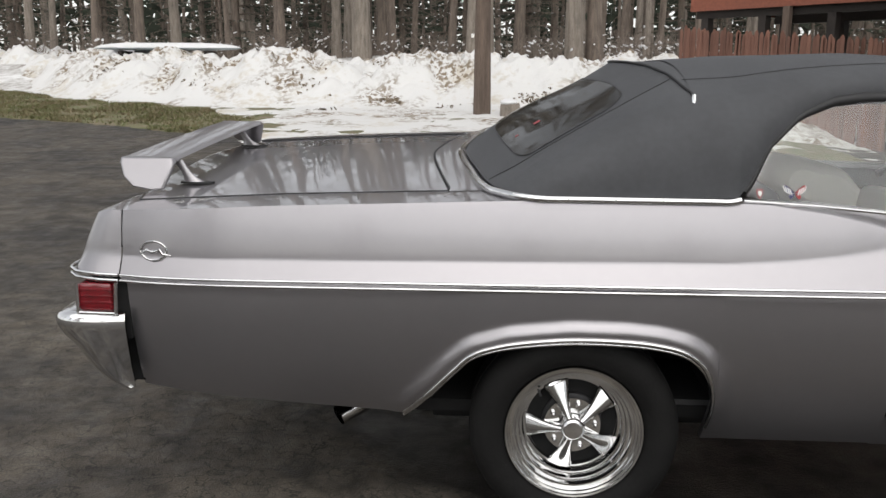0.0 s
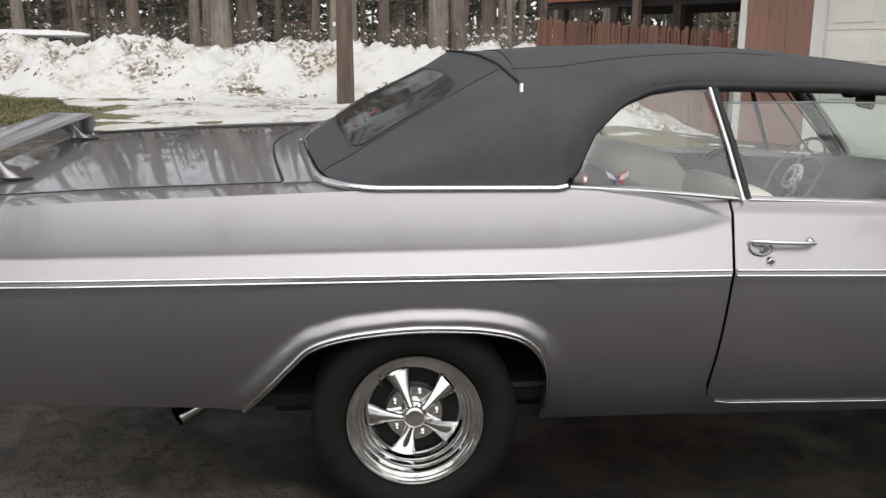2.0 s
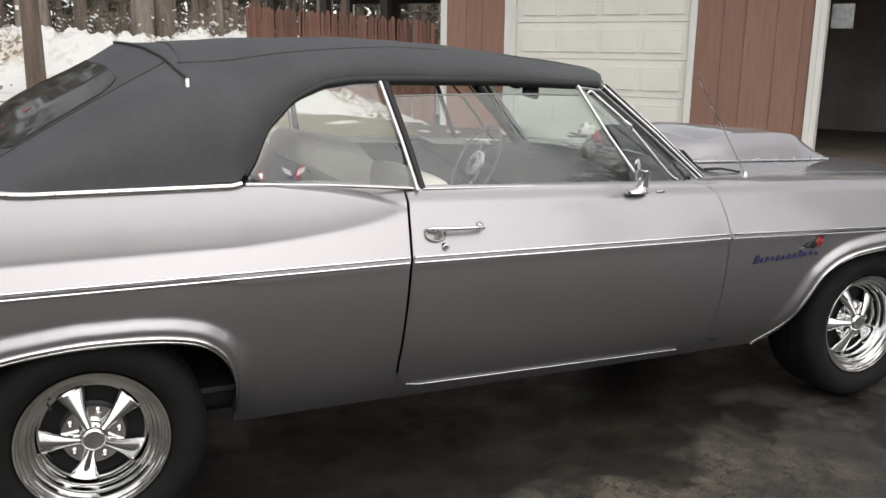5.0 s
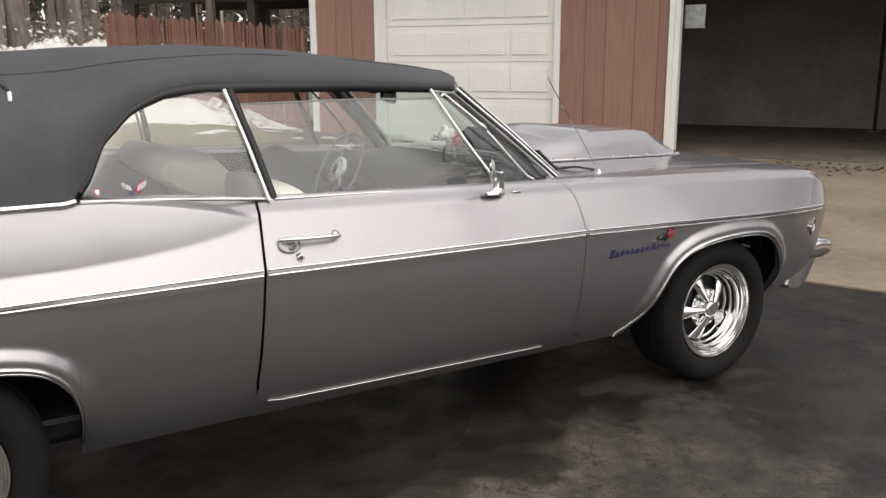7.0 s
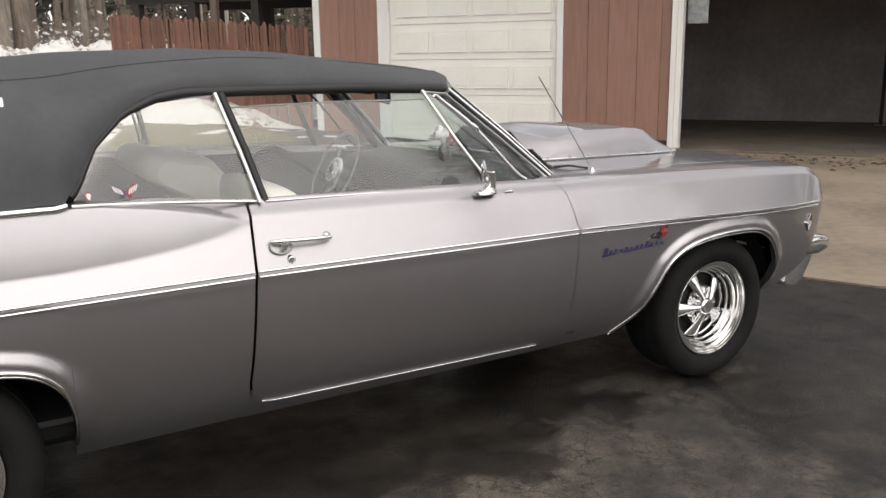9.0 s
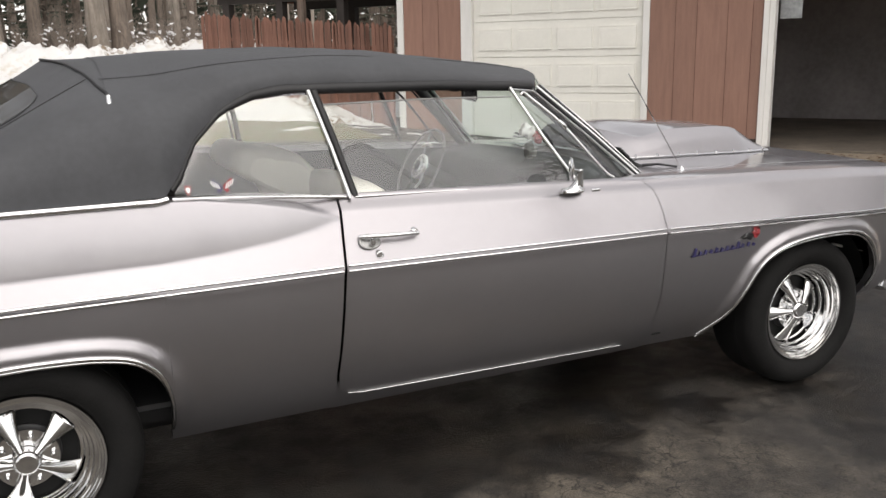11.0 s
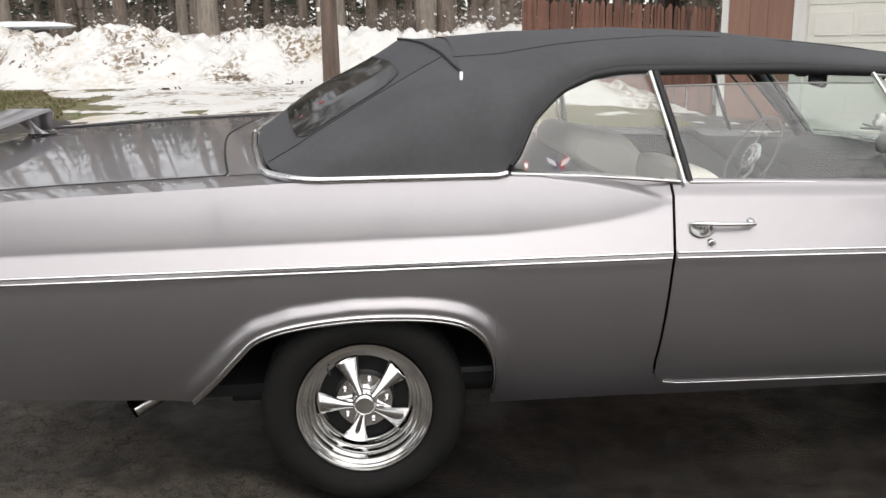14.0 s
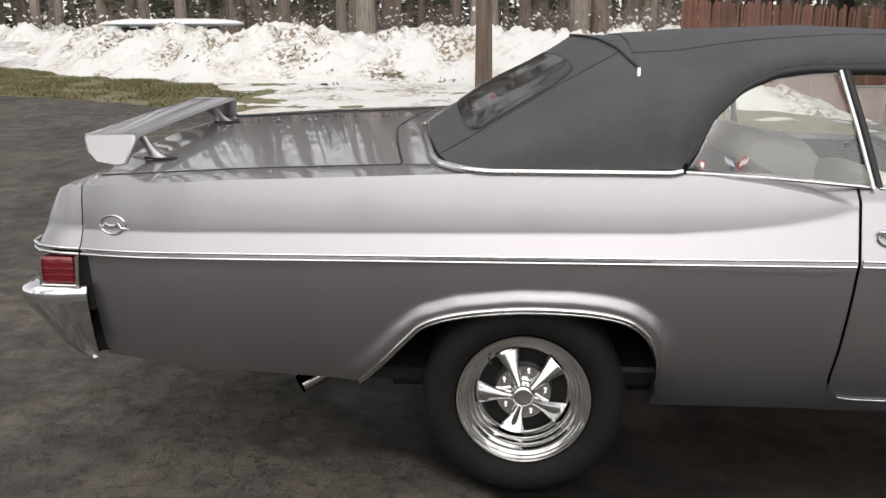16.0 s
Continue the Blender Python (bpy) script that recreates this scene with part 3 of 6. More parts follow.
# ---------------- picket fence and raised deck ----------------
FA, FB = Vector((5.78, 11.42, 0)), Vector((3.18, 14.4, 0))
fence = thing("picket_fence", (FA.x, FA.y, 0.3), "weathered red-brown picket fence with uneven pointed boards", "fence")
fd = (FB - FA).normalized()
FM = Matrix(((fd.x, -fd.y, 0, 0), (fd.y, fd.x, 0, 0), (0, 0, 1, 0), (0, 0, 0, 1)))
nf = 54
rng = random.Random(3)


def picket_mesh(h, w):
    bm = bmesh.new()
    pts = [(-w, -0.55), (w, -0.55), (w, h - 0.05), (0.25 * w, h), (-0.25 * w, h), (-w, h - 0.05)]
    fr = [bm.verts.new((a, -0.009, b)) for a, b in pts]
    bk = [bm.verts.new((a, 0.009, b)) for a, b in pts]
    bm.faces.new(fr)
    bm.faces.new(bk[::-1])
    for i in range(6):
        bm.faces.new((fr[i], bk[i], bk[(i + 1) % 6], fr[(i + 1) % 6]))
    bmesh.ops.recalc_face_normals(bm, faces=bm.faces[:])
    return bm_mesh("picket", bm)


pickets = [picket_mesh(1.20, 0.034), picket_mesh(1.235, 0.036), picket_mesh(1.17, 0.032)]
for k in range(nf):
    t = (k + 0.6) / nf
    c = FA.lerp(FB, t)
    top = 1.89 + 0.31 * t
    ob = part("picket", pickets[k % 3], PICKET, fence)
    ob.matrix_parent_inverse = Matrix.Translation(-fence.location)
    ob.matrix_basis = Matrix.Translation((c.x, c.y, top - 1.2 + rng.uniform(-0.02, 0.02))) @ FM @ pose(0, 0, 0, 0, rng.gauss(0.5, 0.9), 0)
for z in (0.95, 1.5):
    a, b = FA + Vector((0, 0, z)), FB + Vector((0, 0, z + 0.27))
    off = Vector((-fd.y, fd.x, 0)) * 0.035
    part("rail", tube("rail", [a - off, b - off], 0.03, 4), PICKET, fence)
for t in (0.02, 0.5, 0.98):
    c = FA.lerp(FB, t)
    part("fence_post", box_mesh("fence_post", c.x + 0.03, c.x + 0.12, c.y + 0.04, c.y + 0.13, ground_z(c.x, c.y) - 0.02, 1.72 + 0.28 * t), PICKET, fence)

deck = thing("raised_deck", (6.2, 15.6, 0.4), "raised timber deck with rust-red fascia on dark posts", "deck")
DM = Matrix(((fd.x, -fd.y, 0, 5.9), (fd.y, fd.x, 0, 13.6), (0, 0, 1, 0), (0, 0, 0, 1)))


def d_box(name, a0, a1, b0, b1, z0, z1, material, label="", bevel=0.0):
    me = box_mesh(name, a0, a1, b0, b1, z0, z1, bevel)
    me.transform(DM)
    return part(name, me, material, deck, label)


d_box("fascia", -6.0, 3.35, -0.05, 0.0, 2.60, 2.92, FASCIA, bevel=0.004)
d_box("fascia", 3.30, 3.35, -5.0, -0.051, 2.60, 2.92, FASCIA)
d_box("deck_floor", -6.0, 3.30, -5.0, -0.051, 2.84, 2.92, DARKWOOD)
d_box("beam", -6.0, 3.28, -0.30, -0.12, 2.46, 2.70, DARKWOOD)
d_box("beam", -6.0, 3.28, -3.2, -3.0, 2.46, 2.70, DARKWOOD)
for a in (3.05, 1.75, 0.35, -1.1, -2.6):
    d_box("post", a - 0.08, a + 0.08, -0.27, -0.09, 0.1, 2.46, DARKWOOD)
    d_box("post", a - 0.1, a + 0.1, -3.2, -3.0, 0.1, 2.46, DARKWOOD)
d_box("pipe_cover", 1.1, 1.24, -0.06, 0.05, 0.3, 2.60, POLEWOOD)

# ---------------- pole ----------------
pz = ground_z(-0.55, 15.6)
pole = thing("utility_pole", (-0.55, 15.6, pz), "weathered round wooden pole standing in the snow", "pole")
rows = []
for k in range(26):
    z = pz - 0.3 + k * 0.36
    r = 0.185 - 0.004 * k
    rows.append([(-0.55 + (r + 0.008 * noise.noise((j * 1.3, k * 0.2, 4))) * math.cos(j * math.pi / 14), 15.6 + (r + 0.008 * noise.noise((j * 1.3, k * 0.2, 9))) * math.sin(j * math.pi / 14), z) for j in range(28)])
part("shaft", mesh_of("shaft", *grid(rows, closed=True)), POLEWOOD, pole)
part("tag", box_mesh("tag", -0.78, -0.72, 15.42, 15.43, 2.05, 2.13, 0.004), WHITEWOOD, pole, "small white marker plate")

# one lump of old snow left at the rim of the concrete
lump = thing("snow_lump", (5.27, 0.38, 0.01), "small lump of old snow on the concrete", "snow")
rows = []
for i in range(7):
    u = math.pi / 2 * i / 6
    rows.append([(5.27 + (0.11 * math.cos(u) + 0.002) * math.cos(w) * (1 + 0.4 * noise.noise((math.cos(w) * 1.5, math.sin(w) * 1.5, i * 0.3))), 0.38 + (0.10 * math.cos(u) + 0.002) * math.sin(w), 0.008 + 0.09 * math.sin(u)) for w in [2 * math.pi * q / 18 for q in range(18)]])
part("heap", mesh_of("heap", *grid(rows, closed=True)), SNOWCLUMP, lump)

# a grey stump with a cap of snow beside the pole
stump = thing("tree_stump", (0.03, 15.3, ground_z(0.03, 15.3)), "grey cut stump with a round cap of snow", "stump")
rows = [[(0.03 + 0.72 * r * (1 + 0.06 * noise.noise((j, k, 1))) * math.cos(j * math.pi / 10), 15.3 + r * math.sin(j * math.pi / 10), ground_z(0.03, 15.3) + z) for j in range(20)] for k, (r, z) in enumerate(((0.30, -0.1), (0.29, 0.1), (0.275, 0.26), (0.25, 0.29), (0.02, 0.29)))]
part("block", mesh_of("block", *grid(rows, closed=True)), BARKS[0], stump)
rows = [[(0.0 + 0.66 * r * (1 + 0.10 * noise.noise((j * 0.6, k, 6))) * math.cos(j * math.pi / 12), 15.3 + r * math.sin(j * math.pi / 12), ground_z(0.03, 15.3) + z) for j in range(24)] for k, (r, z) in enumerate(((0.20, 0.27), (0.26, 0.29), (0.27, 0.32), (0.22, 0.36), (0.12, 0.385), (0.01, 0.39)))]
part("snow_cap", mesh_of("snow_cap", *grid(rows, closed=True)), SNOWCLUMP, stump, "rounded white snow cap")


def dirt_clump(x, y, sx, sz, seed, count=150):
    """A heap of ploughed-up earth and snow: many small angular clods."""
    rg, bits = random.Random(seed), []
    for _ in range(int(count * 0.6)):
        a, b = rg.gauss(0, 0.42), rg.gauss(0, 0.42)
        px, py = x + sx * a, y + sz * b
        c = Vector((px, py, ground_z(px, py) + snow_height(px, py) + rg.uniform(-0.02, 0.03)))
        s = rg.uniform(0.02, 0.065)
        vs = [c + Vector((rg.uniform(-1, 1), rg.uniform(-1, 1), rg.uniform(-1, 1))).normalized() * s for _ in range(6)]
        bits.append((vs, [(0, 1, 2), (0, 2, 3), (0, 3, 4), (0, 4, 1), (5, 2, 1), (5, 3, 2), (5, 4, 3), (5, 1, 4)]))
    ob = part("earth_clods", joined("earth_clods", bits, False), SOIL)
    return tagged(ob, "brown ploughed-up earth clods lying on the snow", "soil", kind="stuff")


for k, (x, y, sx, sy, n) in enumerate(((0.62, 17.1, 0.55, 0.30, 170), (-2.95, 19.6, 0.50, 0.5, 150), (-2.7, 17.3, 0.35, 0.22, 80), (-4.9, 18.0, 0.9, 0.5, 90), (-4.1, 16.2, 0.35, 0.12, 40), (-1.3, 17.0, 0.5, 0.2, 24), (-7.5, 18.6, 0.6, 0.4, 60), (-10.5, 20.4, 0.8, 0.4, 70), (3.0, 15.6, 0.7, 0.4, 40))):
    dirt_clump(x, y, sx, sy, k, n)

# overturned boat under snow
boat = thing("upturned_boat", (-9.6, 22.4, 1.75), "long upturned boat hull under a smooth layer of snow", "boat")
rows, rows2 = [], []
for k in range(31):
    t = k / 30 * 2 - 1
    w = 0.50 * max(0.02, 1 - abs(t) ** 4) ** 0.6
    x, y, z = -9.75 + 2.18 * t, 22.4 - 0.06 * t, 1.93
    rows.append([(x, y + w * math.cos(a), z + 0.05 + (0.15 * w / 0.50) * math.sin(a) + 0.012 * noise.noise((x * 2, a * 2, 0))) for a in [math.pi * j / 12 for j in range(13)]])
    rows2.append([(x, y + (w + 0.02) * math.cos(a), z + 0.045 - 0.07 * (w / 0.50) * math.sin(a)) for a in [math.pi * j / 12 for j in range(13)]])
for sx in (-11.0, -8.5):
    part("trestle", box_mesh("trestle", sx - 0.05, sx + 0.05, 22.0, 22.8, 1.2, 1.89), DARKWOOD, boat)
part("snow_cover", mesh_of("snow_cover", *grid(rows)), SNOWCLUMP, boat, "smooth white snow cover")
part("hull", mesh_of("hull", *grid(rows2)), ROPE, boat, "pale blue-grey hull rim")

# ---------------- the car ----------------
car = thing("convertible_car", (1.2, 1.0, 0.0), "silver-mauve sixties convertible with raised black vinyl top, parked outdoors", "car")

Z_TOP = ([-1.372, -0.9, -0.13, 0.46, 0.7, 0.95, 1.5, 2.2, 2.8, 3.3, 3.6, 3.66, 3.71, 3.755, 3.79, 3.82, 3.85, 3.89], [0.993, 1.018, 1.043, 1.042, 1.028, 1.003, 0.985, 0.960, 0.945, 0.925, 0.906, 0.898, 0.884, 0.860, 0.830, 0.796, 0.765, 0.745])
Z_STRIP = ([-1.5, -1.34, 0.95, 2.2, 3.6, 3.8], [0.80, 0.795, 0.80, 0.782, 0.735, 0.728])
CREASE = ([-1.38, -0.7, -0.1, 0.44, 0.6, 0.75, 0.87, 0.948], [0.857, 0.860, 0.866, 0.871, 0.881, 0.897, 0.918, 0.941])
CREST = ([0.30, 0.42, 0.55, 0.70, 0.82, 0.90, 0.948], [1.10, 1.055, 1.040, 1.017, 0.990, 0.964, 0.941])
REAR_ARCH = ([-0.52, -0.43, -0.36, -0.30, -0.19, -0.02, 0.14, 0.24, 0.31, 0.36, 0.395, 0.415, 0.4165], [0.36, 0.455, 0.533, 0.588, 0.622, 0.641, 0.639, 0.628, 0.609, 0.574, 0.520, 0.43, 0.27])
FRONT_ARCH = ([2.525, 2.604, 2.650, 2.690, 2.745, 2.82, 2.92, 3.04, 3.17, 3.255, 3.335, 3.405, 3.4075], [0.275, 0.37, 0.485, 0.572, 0.622, 0.655, 0.672, 0.680, 0.676, 0.654, 0.595, 0.48, 0.33])
Y_IN = ([-1.372, -0.3, 0.2, 0.46, 2.1, 2.25, 3.3, 3.77, 3.89], [0.27, 0.27, 0.21, 0.17, 0.18, 0.29, 0.31, 0.35, 0.42])


def z_bottom(x):
    if x <= REAR_ARCH[0][0]:
        return lerp(x, [-1.372, -0.92, -0.52], [0.43, 0.39, 0.36])
    if x < REAR_ARCH[0][-1]:
        return lerp(x, *REAR_ARCH)
    if x < FRONT_ARCH[0][0]:
        return 0.27
    if x < FRONT_ARCH[0][-1]:
        return lerp(x, *FRONT_ARCH)
    return lerp(x, [3.4075, 3.62, 3.875], [0.33, 0.36, 0.47])


ARCH_PTS = [(x, z) for a in (REAR_ARCH, FRONT_ARCH) for x, z in zip(np.interp(np.linspace(0, 12, 60), range(13), a[0]), np.interp(np.linspace(0, 12, 60), range(13), a[1]))]
ARCH_X, ARCH_Z = np.array(ARCH_PTS).T


def side_y(x, z):
    """How far in from the widest line the flank lies."""
    zt, zs = lerp(x, *Z_TOP), lerp(x, *Z_STRIP)
    if z >= zs:
        u = min(1.0, (z - zs) / (zt - zs))
        slope = 0.012 + 0.555 * (z - zs) * (1 - 0.5 * smooth(3.2, 3.8, x)) + 0.022 * smooth(0.78, 1.0, u)
        y = slope
        crease, crest = lerp(x, *CREASE), lerp(x, *CREST)
        if x < 0.950 and z > crease:
            t = (z - crease) / (1.045 - crease)
            bulge = 0.012 + 0.555 * (crease - zs) + 0.017 * t + 0.020 * t ** 2.2
            y = bulge + (slope - bulge) * smooth(crest - 0.003, crest + 0.008, z)
    else:
        v = zs - z
        y = 0.016 + 0.07 * v + 0.38 * v * v + 0.22 * max(0.0, 0.52 - z) ** 1.6 + 0.9 * max(0.0, 0.42 - z) ** 2
    y += 0.09 * max(0.0, (x - 3.2) / 0.6) ** 2 + 0.10 * max(0.0, (x - 3.72) / 0.170) ** 2.3 + 0.035 * max(0.0, (-1.0 - x) / 0.35) ** 2
    d = float(np.hypot(ARCH_X - x, ARCH_Z - z).min())
    return y - 0.021 * smooth(0.062, 0.028, d) * smooth(0.28, 0.46, z) + 0.018


def lean(x, y):
    """The car stands on a cross slope: how much higher the far side of its tail lies."""
    return 0.050 * max(0.0, y - 0.27) * smooth(0.12, -0.2, x)


def skew(x, y):
    """The foot of the top runs a little further back on the far side."""
    return -0.025 * max(0.0, y - 1.0) * smooth(0.12, -0.2, x)


def door_rear(z):
    return lerp(z, [0.36, 0.42, 0.8, 1.02], [0.948, 0.940, 0.955, 0.982])


def door_front(z):
    return lerp(z, [0.35, 0.5, 0.78, 0.85, 0.90, 0.93, 0.965, 0.985], [2.23, 2.228, 2.209, 2.212, 2.207, 2.197, 2.172, 2.13])


def warped(x, z):
    """Moves the columns near the door's two edges on to the slanted gaps."""
    if x < -1.1:
        return x + 0.020 * smooth(-1.1, -1.372, x) * smooth(0.80, 0.785, z)
    if x < 1.6:
        return x + (door_rear(z) - 0.955) * (smooth(0.45, 0.955, x) if x <= 0.955 else smooth(1.5, 0.955, x))
    return x + (door_front(z) - 2.21) * (smooth(1.7, 2.21, x) if x <= 2.21 else smooth(2.6, 2.21, x))


def flank(name, xs, side, bottom, parent, label=""):
    rows = []
    for x in xs:
        zt, zs, zb = lerp(x, *Z_TOP), lerp(x, *Z_STRIP), bottom(x)
        col = []
        yi = lerp(x, *Y_IN)
        y1 = side_y(x, zt)
        col.append((x, yi + 0.004, zt - 0.045))
        for q in (1.0, 0.8, 0.6, 0.4, 0.2):
            yy = y1 + (yi - y1) * q
            col.append((x, yy, zt + 0.009 * (1 - (1 - q) ** 2)))
        for q in range(56):
            z = zt + (zs - zt) * (q / 55) ** 1.1
            col.append((warped(x, z), side_y(x, z), z))
        for q in range(1, 18):
            z = zs + (zb - zs) * q / 17
            col.append((warped(x, z), side_y(x, z), z))
        z, yb = zb, side_y(x, zb)
        col.append((warped(x, z), yb + 0.03, z + 0.006))
        rows.append([(p[0], p[1], p[2]) if side > 0 else (p[0], 2 - p[1], p[2] + lean(p[0], 2 - p[1])) for p in col])
    v, f = grid(rows, flip=side < 0)
    return solid(part(name, mesh_of(name, v, f), PAINT, parent, label), 0.004, -1.0)


def columns(a, b, n, extra=()):
    return sorted({round(float(x), 4) for x in (*np.linspace(a, b, n), *(e for e in extra if a < e < b))})


STEEP_R = [0.35, 0.365, 0.38, 0.388, 0.395, 0.402, 0.406, 0.410, 0.413, 0.415, 0.4158, 0.4165, 0.419, -0.519, -0.523]
STEEP_F = [2.522, 2.528, *(2.54 + 0.01 * k for k in range(16)), 3.30, 3.335, 3.36, 3.375, 3.385, 3.395, 3.400, 3.403, 3.405, 3.4063, 3.4075, 3.41]


def door_bottom(x):
    return lerp(x, [0.955, 0.962, 0.975, 1.0, 1.04, 2.15, 2.21], [0.395, 0.362, 0.342, 0.331, 0.328, 0.307, 0.307])


DOORS = {}
for side in (1, -1):
    flank("quarter_panel", columns(-1.372, 0.950, 111, STEEP_R), side, z_bottom, car)
    DOORS[side] = flank("door", columns(0.9595, 2.2085, 46, (0.962, 0.97, 0.985)), side, door_bottom, car)
    flank("front_fender", columns(2.2115, 3.89, 84, (*STEEP_F, 3.84, 3.85, 3.86, 3.87, 3.88)), side, z_bottom, car)
    # rocker under the door
    rows = []
    for x in np.linspace(0.945, 2.24, 30):
        z0 = door_bottom(x) - 0.004
        col = []
        for q in range(6):
            z = z0 + (0.262 - z0) * q / 5
            col.append((x, side_y(x, z) + 0.004, z))
        col.append((x, side_y(x, 0.262) + 0.06, 0.262))
        rows.append([(p[0], p[1] if side > 0 else 2 - p[1], p[2]) for p in col])
    v, f = grid(rows, flip=side < 0)
    solid(part("rocker_panel", mesh_of("rocker_panel", v, f), PAINT, car), 0.004)


def my(p, side):
    return (p[0], p[1] if side > 0 else 2 - p[1], p[2])


def chrome_path(name, pts, r, parent, side=1, flat=1.0, material=None, sides=8, label=""):
    return part(name, tube(name, [my(p, side) for p in pts], r, sides, flat), material or CHROME, parent, label)


for side in (1, -1):
    for dz in (0.0085, -0.0085):
        for name, a, b, par in (("side_moulding", -1.369, 0.945, car), ("side_moulding", 0.962, 2.20, DOORS[side]), ("side_moulding", 2.216, 3.69, car)):
            chrome_path(name, [(x, side_y(x, lerp(x, *Z_STRIP)) - 0.003, lerp(x, *Z_STRIP) + dz) for x in np.linspace(a, b, 30)], 0.0047, par, side)
    for arch in (REAR_ARCH, FRONT_ARCH):
        pts = spline([(x, 0, z) for x, z in zip(*arch)], 60)[:-2]
        chrome_path("arch_moulding", [(p.x, side_y(p.x, p.z) - 0.002, p.z + 0.003) for p in pts], 0.007, car, side)
        chrome_path("arch_moulding", [(p.x, side_y(p.x, p.z) + 0.006, p.z - 0.010) for p in pts], 0.005, car, side)
    chrome_path("sill_moulding", [(x, side_y(x, door_bottom(x)) - 0.002, door_bottom(x) - 0.003) for x in np.linspace(0.985, 2.12, 24)], 0.0022, car, side)

# rear corner caps and tail panel
for side in (1, -1):
    rows = []
    for q in range(12):
        t = q / 11
        col = []
        for k in range(16):
            z = 0.993 + (0.80 - 0.993) * k / 15
            xe = lerp(z, [0.80, 0.89, 0.96, 0.985, 0.993], [-1.552, -1.523, -1.492, -1.477, -1.44])
            col.append(my((-1.376 + (xe + 1.376) * math.sin(t * math.pi / 2) ** 0.85, side_y(-1.372, z) + 0.125 * t ** 2.4, z), side))
        rows.append(col)
    for y in (0.35, 0.6, 1.0):
        rows.append([my((lerp(z, [0.80, 0.89, 0.96, 0.993], [-1.560, -1.531, -1.498, -1.45]), y, z) , side) for z in [0.993 + (0.80 - 0.993) * k / 15 for k in range(16)]])
    v, f = grid(rows, flip=side > 0)
    part("quarter_extension", mesh_of("quarter_extension", v, f), PAINT, car)
    # top of the cap
    rows = []
    for q in range(12):
        t = q / 11
        x = -1.376 + (-1.44 + 1.376) * math.sin(t * math.pi / 2) ** 0.85
        y = side_y(-1.372, 0.993) + 0.125 * t ** 2.4
        rows.append([my((x, y + (0.6 - y) * u, 0.993 + 0.004 * math.sin(math.pi * u)), side) for u in (0, 0.1, 0.3, 0.6, 1.0)])
    v, f = grid(rows, flip=side > 0)
    part("cap_top", mesh_of("cap_top", v, f), PAINT, car)
    for dz in (0.0085, -0.0085):
        chrome_path("rear_moulding", [(-1.376, side_y(-1.372, 0.80) - 0.003, 0.7955 + dz), (-1.44, side_y(-1.372, 0.8) + 0.0, 0.797 + dz), (-1.51, side_y(-1.372, 0.8) + 0.015, 0.801 + dz), (-1.545, side_y(-1.372, 0.8) + 0.05, 0.804 + dz), (-1.558, side_y(-1.372, 0.8) + 0.10, 0.805 + dz), (-1.562, 0.35, 0.805 + dz), (-1.562, 1.0, 0.805 + dz)], 0.006, car, side)
    lamp = part("tail_lamp", box_mesh("tail_lamp", -1.503, -1.397, *sorted((my((0, 0.062, 0), side)[1], my((0, 0.5, 0), side)[1])), 0.690, 0.778, 0.010, 3, True), RED, car, "red ribbed tail lamp glass")
    for k in range(3):
        part("lens_rib", box_mesh("lens_rib", -1.499, -1.393, *sorted((my((0, 0.0585, 0), side)[1], my((0, 0.07, 0), side)[1])), 0.718 + k * 0.02, 0.721 + k * 0.02), RED, lamp)
    y0 = my((0, 0.056, 0), side)[1]
    for a, b in (((-1.501, y0, 0.688), (-1.385, y0, 0.686)), ((-1.385, y0, 0.686), (-1.379, y0, 0.782)), ((-1.501, y0, 0.688), (-1.50, y0, 0.778))):
        part("lamp_bezel", tube("lamp_bezel", [a, b], 0.006), CHROME, lamp, "chrome bezel")
    part("bumper_bracket", box_mesh("bumper_bracket", -1.40, -1.335, *sorted((my((0, 0.145, 0), side)[1], my((0, 0.30, 0), side)[1])), 0.44, 0.78, 0.01), UNDER, car)
    part("tail_backing", box_mesh("tail_backing", -1.48, -1.352, *sorted((my((0, 0.085, 0), side)[1], 1.0)), 0.60, 0.79), UNDER, car)

# rear bumper: a curved bar whose end wraps the corner
def bumper(name, prof, pivot, ys, shrink, material, parent):
    rows = []
    for y, k in zip(ys, shrink):
        rows.append([(pivot[0] + (x - pivot[0]) * k, y, pivot[1] + (z - pivot[1]) * k) for x, z in prof])
    v, f = grid(rows, closed=True)
    return part(name, mesh_of(name, v, f), material, parent)


# swept round the corner: a plan line, and a section by how far it lies in and how high
PLAN = [(-1.360, 0.058), (-1.41, 0.053), (-1.46, 0.046), (-1.525, 0.044), (-1.572, 0.064), (-1.598, 0.105), (-1.610, 0.20), (-1.615, 0.5), (-1.618, 1.0)]
SECTION = [(-0.13, 0.694), (-0.075, 0.712), (-0.040, 0.713), (-0.016, 0.704), (-0.004, 0.688), (0.0, 0.668), (-0.003, 0.650), (-0.014, 0.632), (-0.036, 0.605), (-0.058, 0.582), (-0.080, 0.560), (-0.105, 0.535), (-0.130, 0.510), (-0.152, 0.490), (-0.172, 0.468), (-0.185, 0.450), (-0.195, 0.436)]
SECTION = [(d, 0.452 + (z - 0.452) * 0.89) for d, z in SECTION]
plan = spline([(x, y, 0) for x, y in PLAN], 44)
plan += [Vector((p.x, 2 - p.y, 0)) for p in plan[-2::-1]]
rows = []
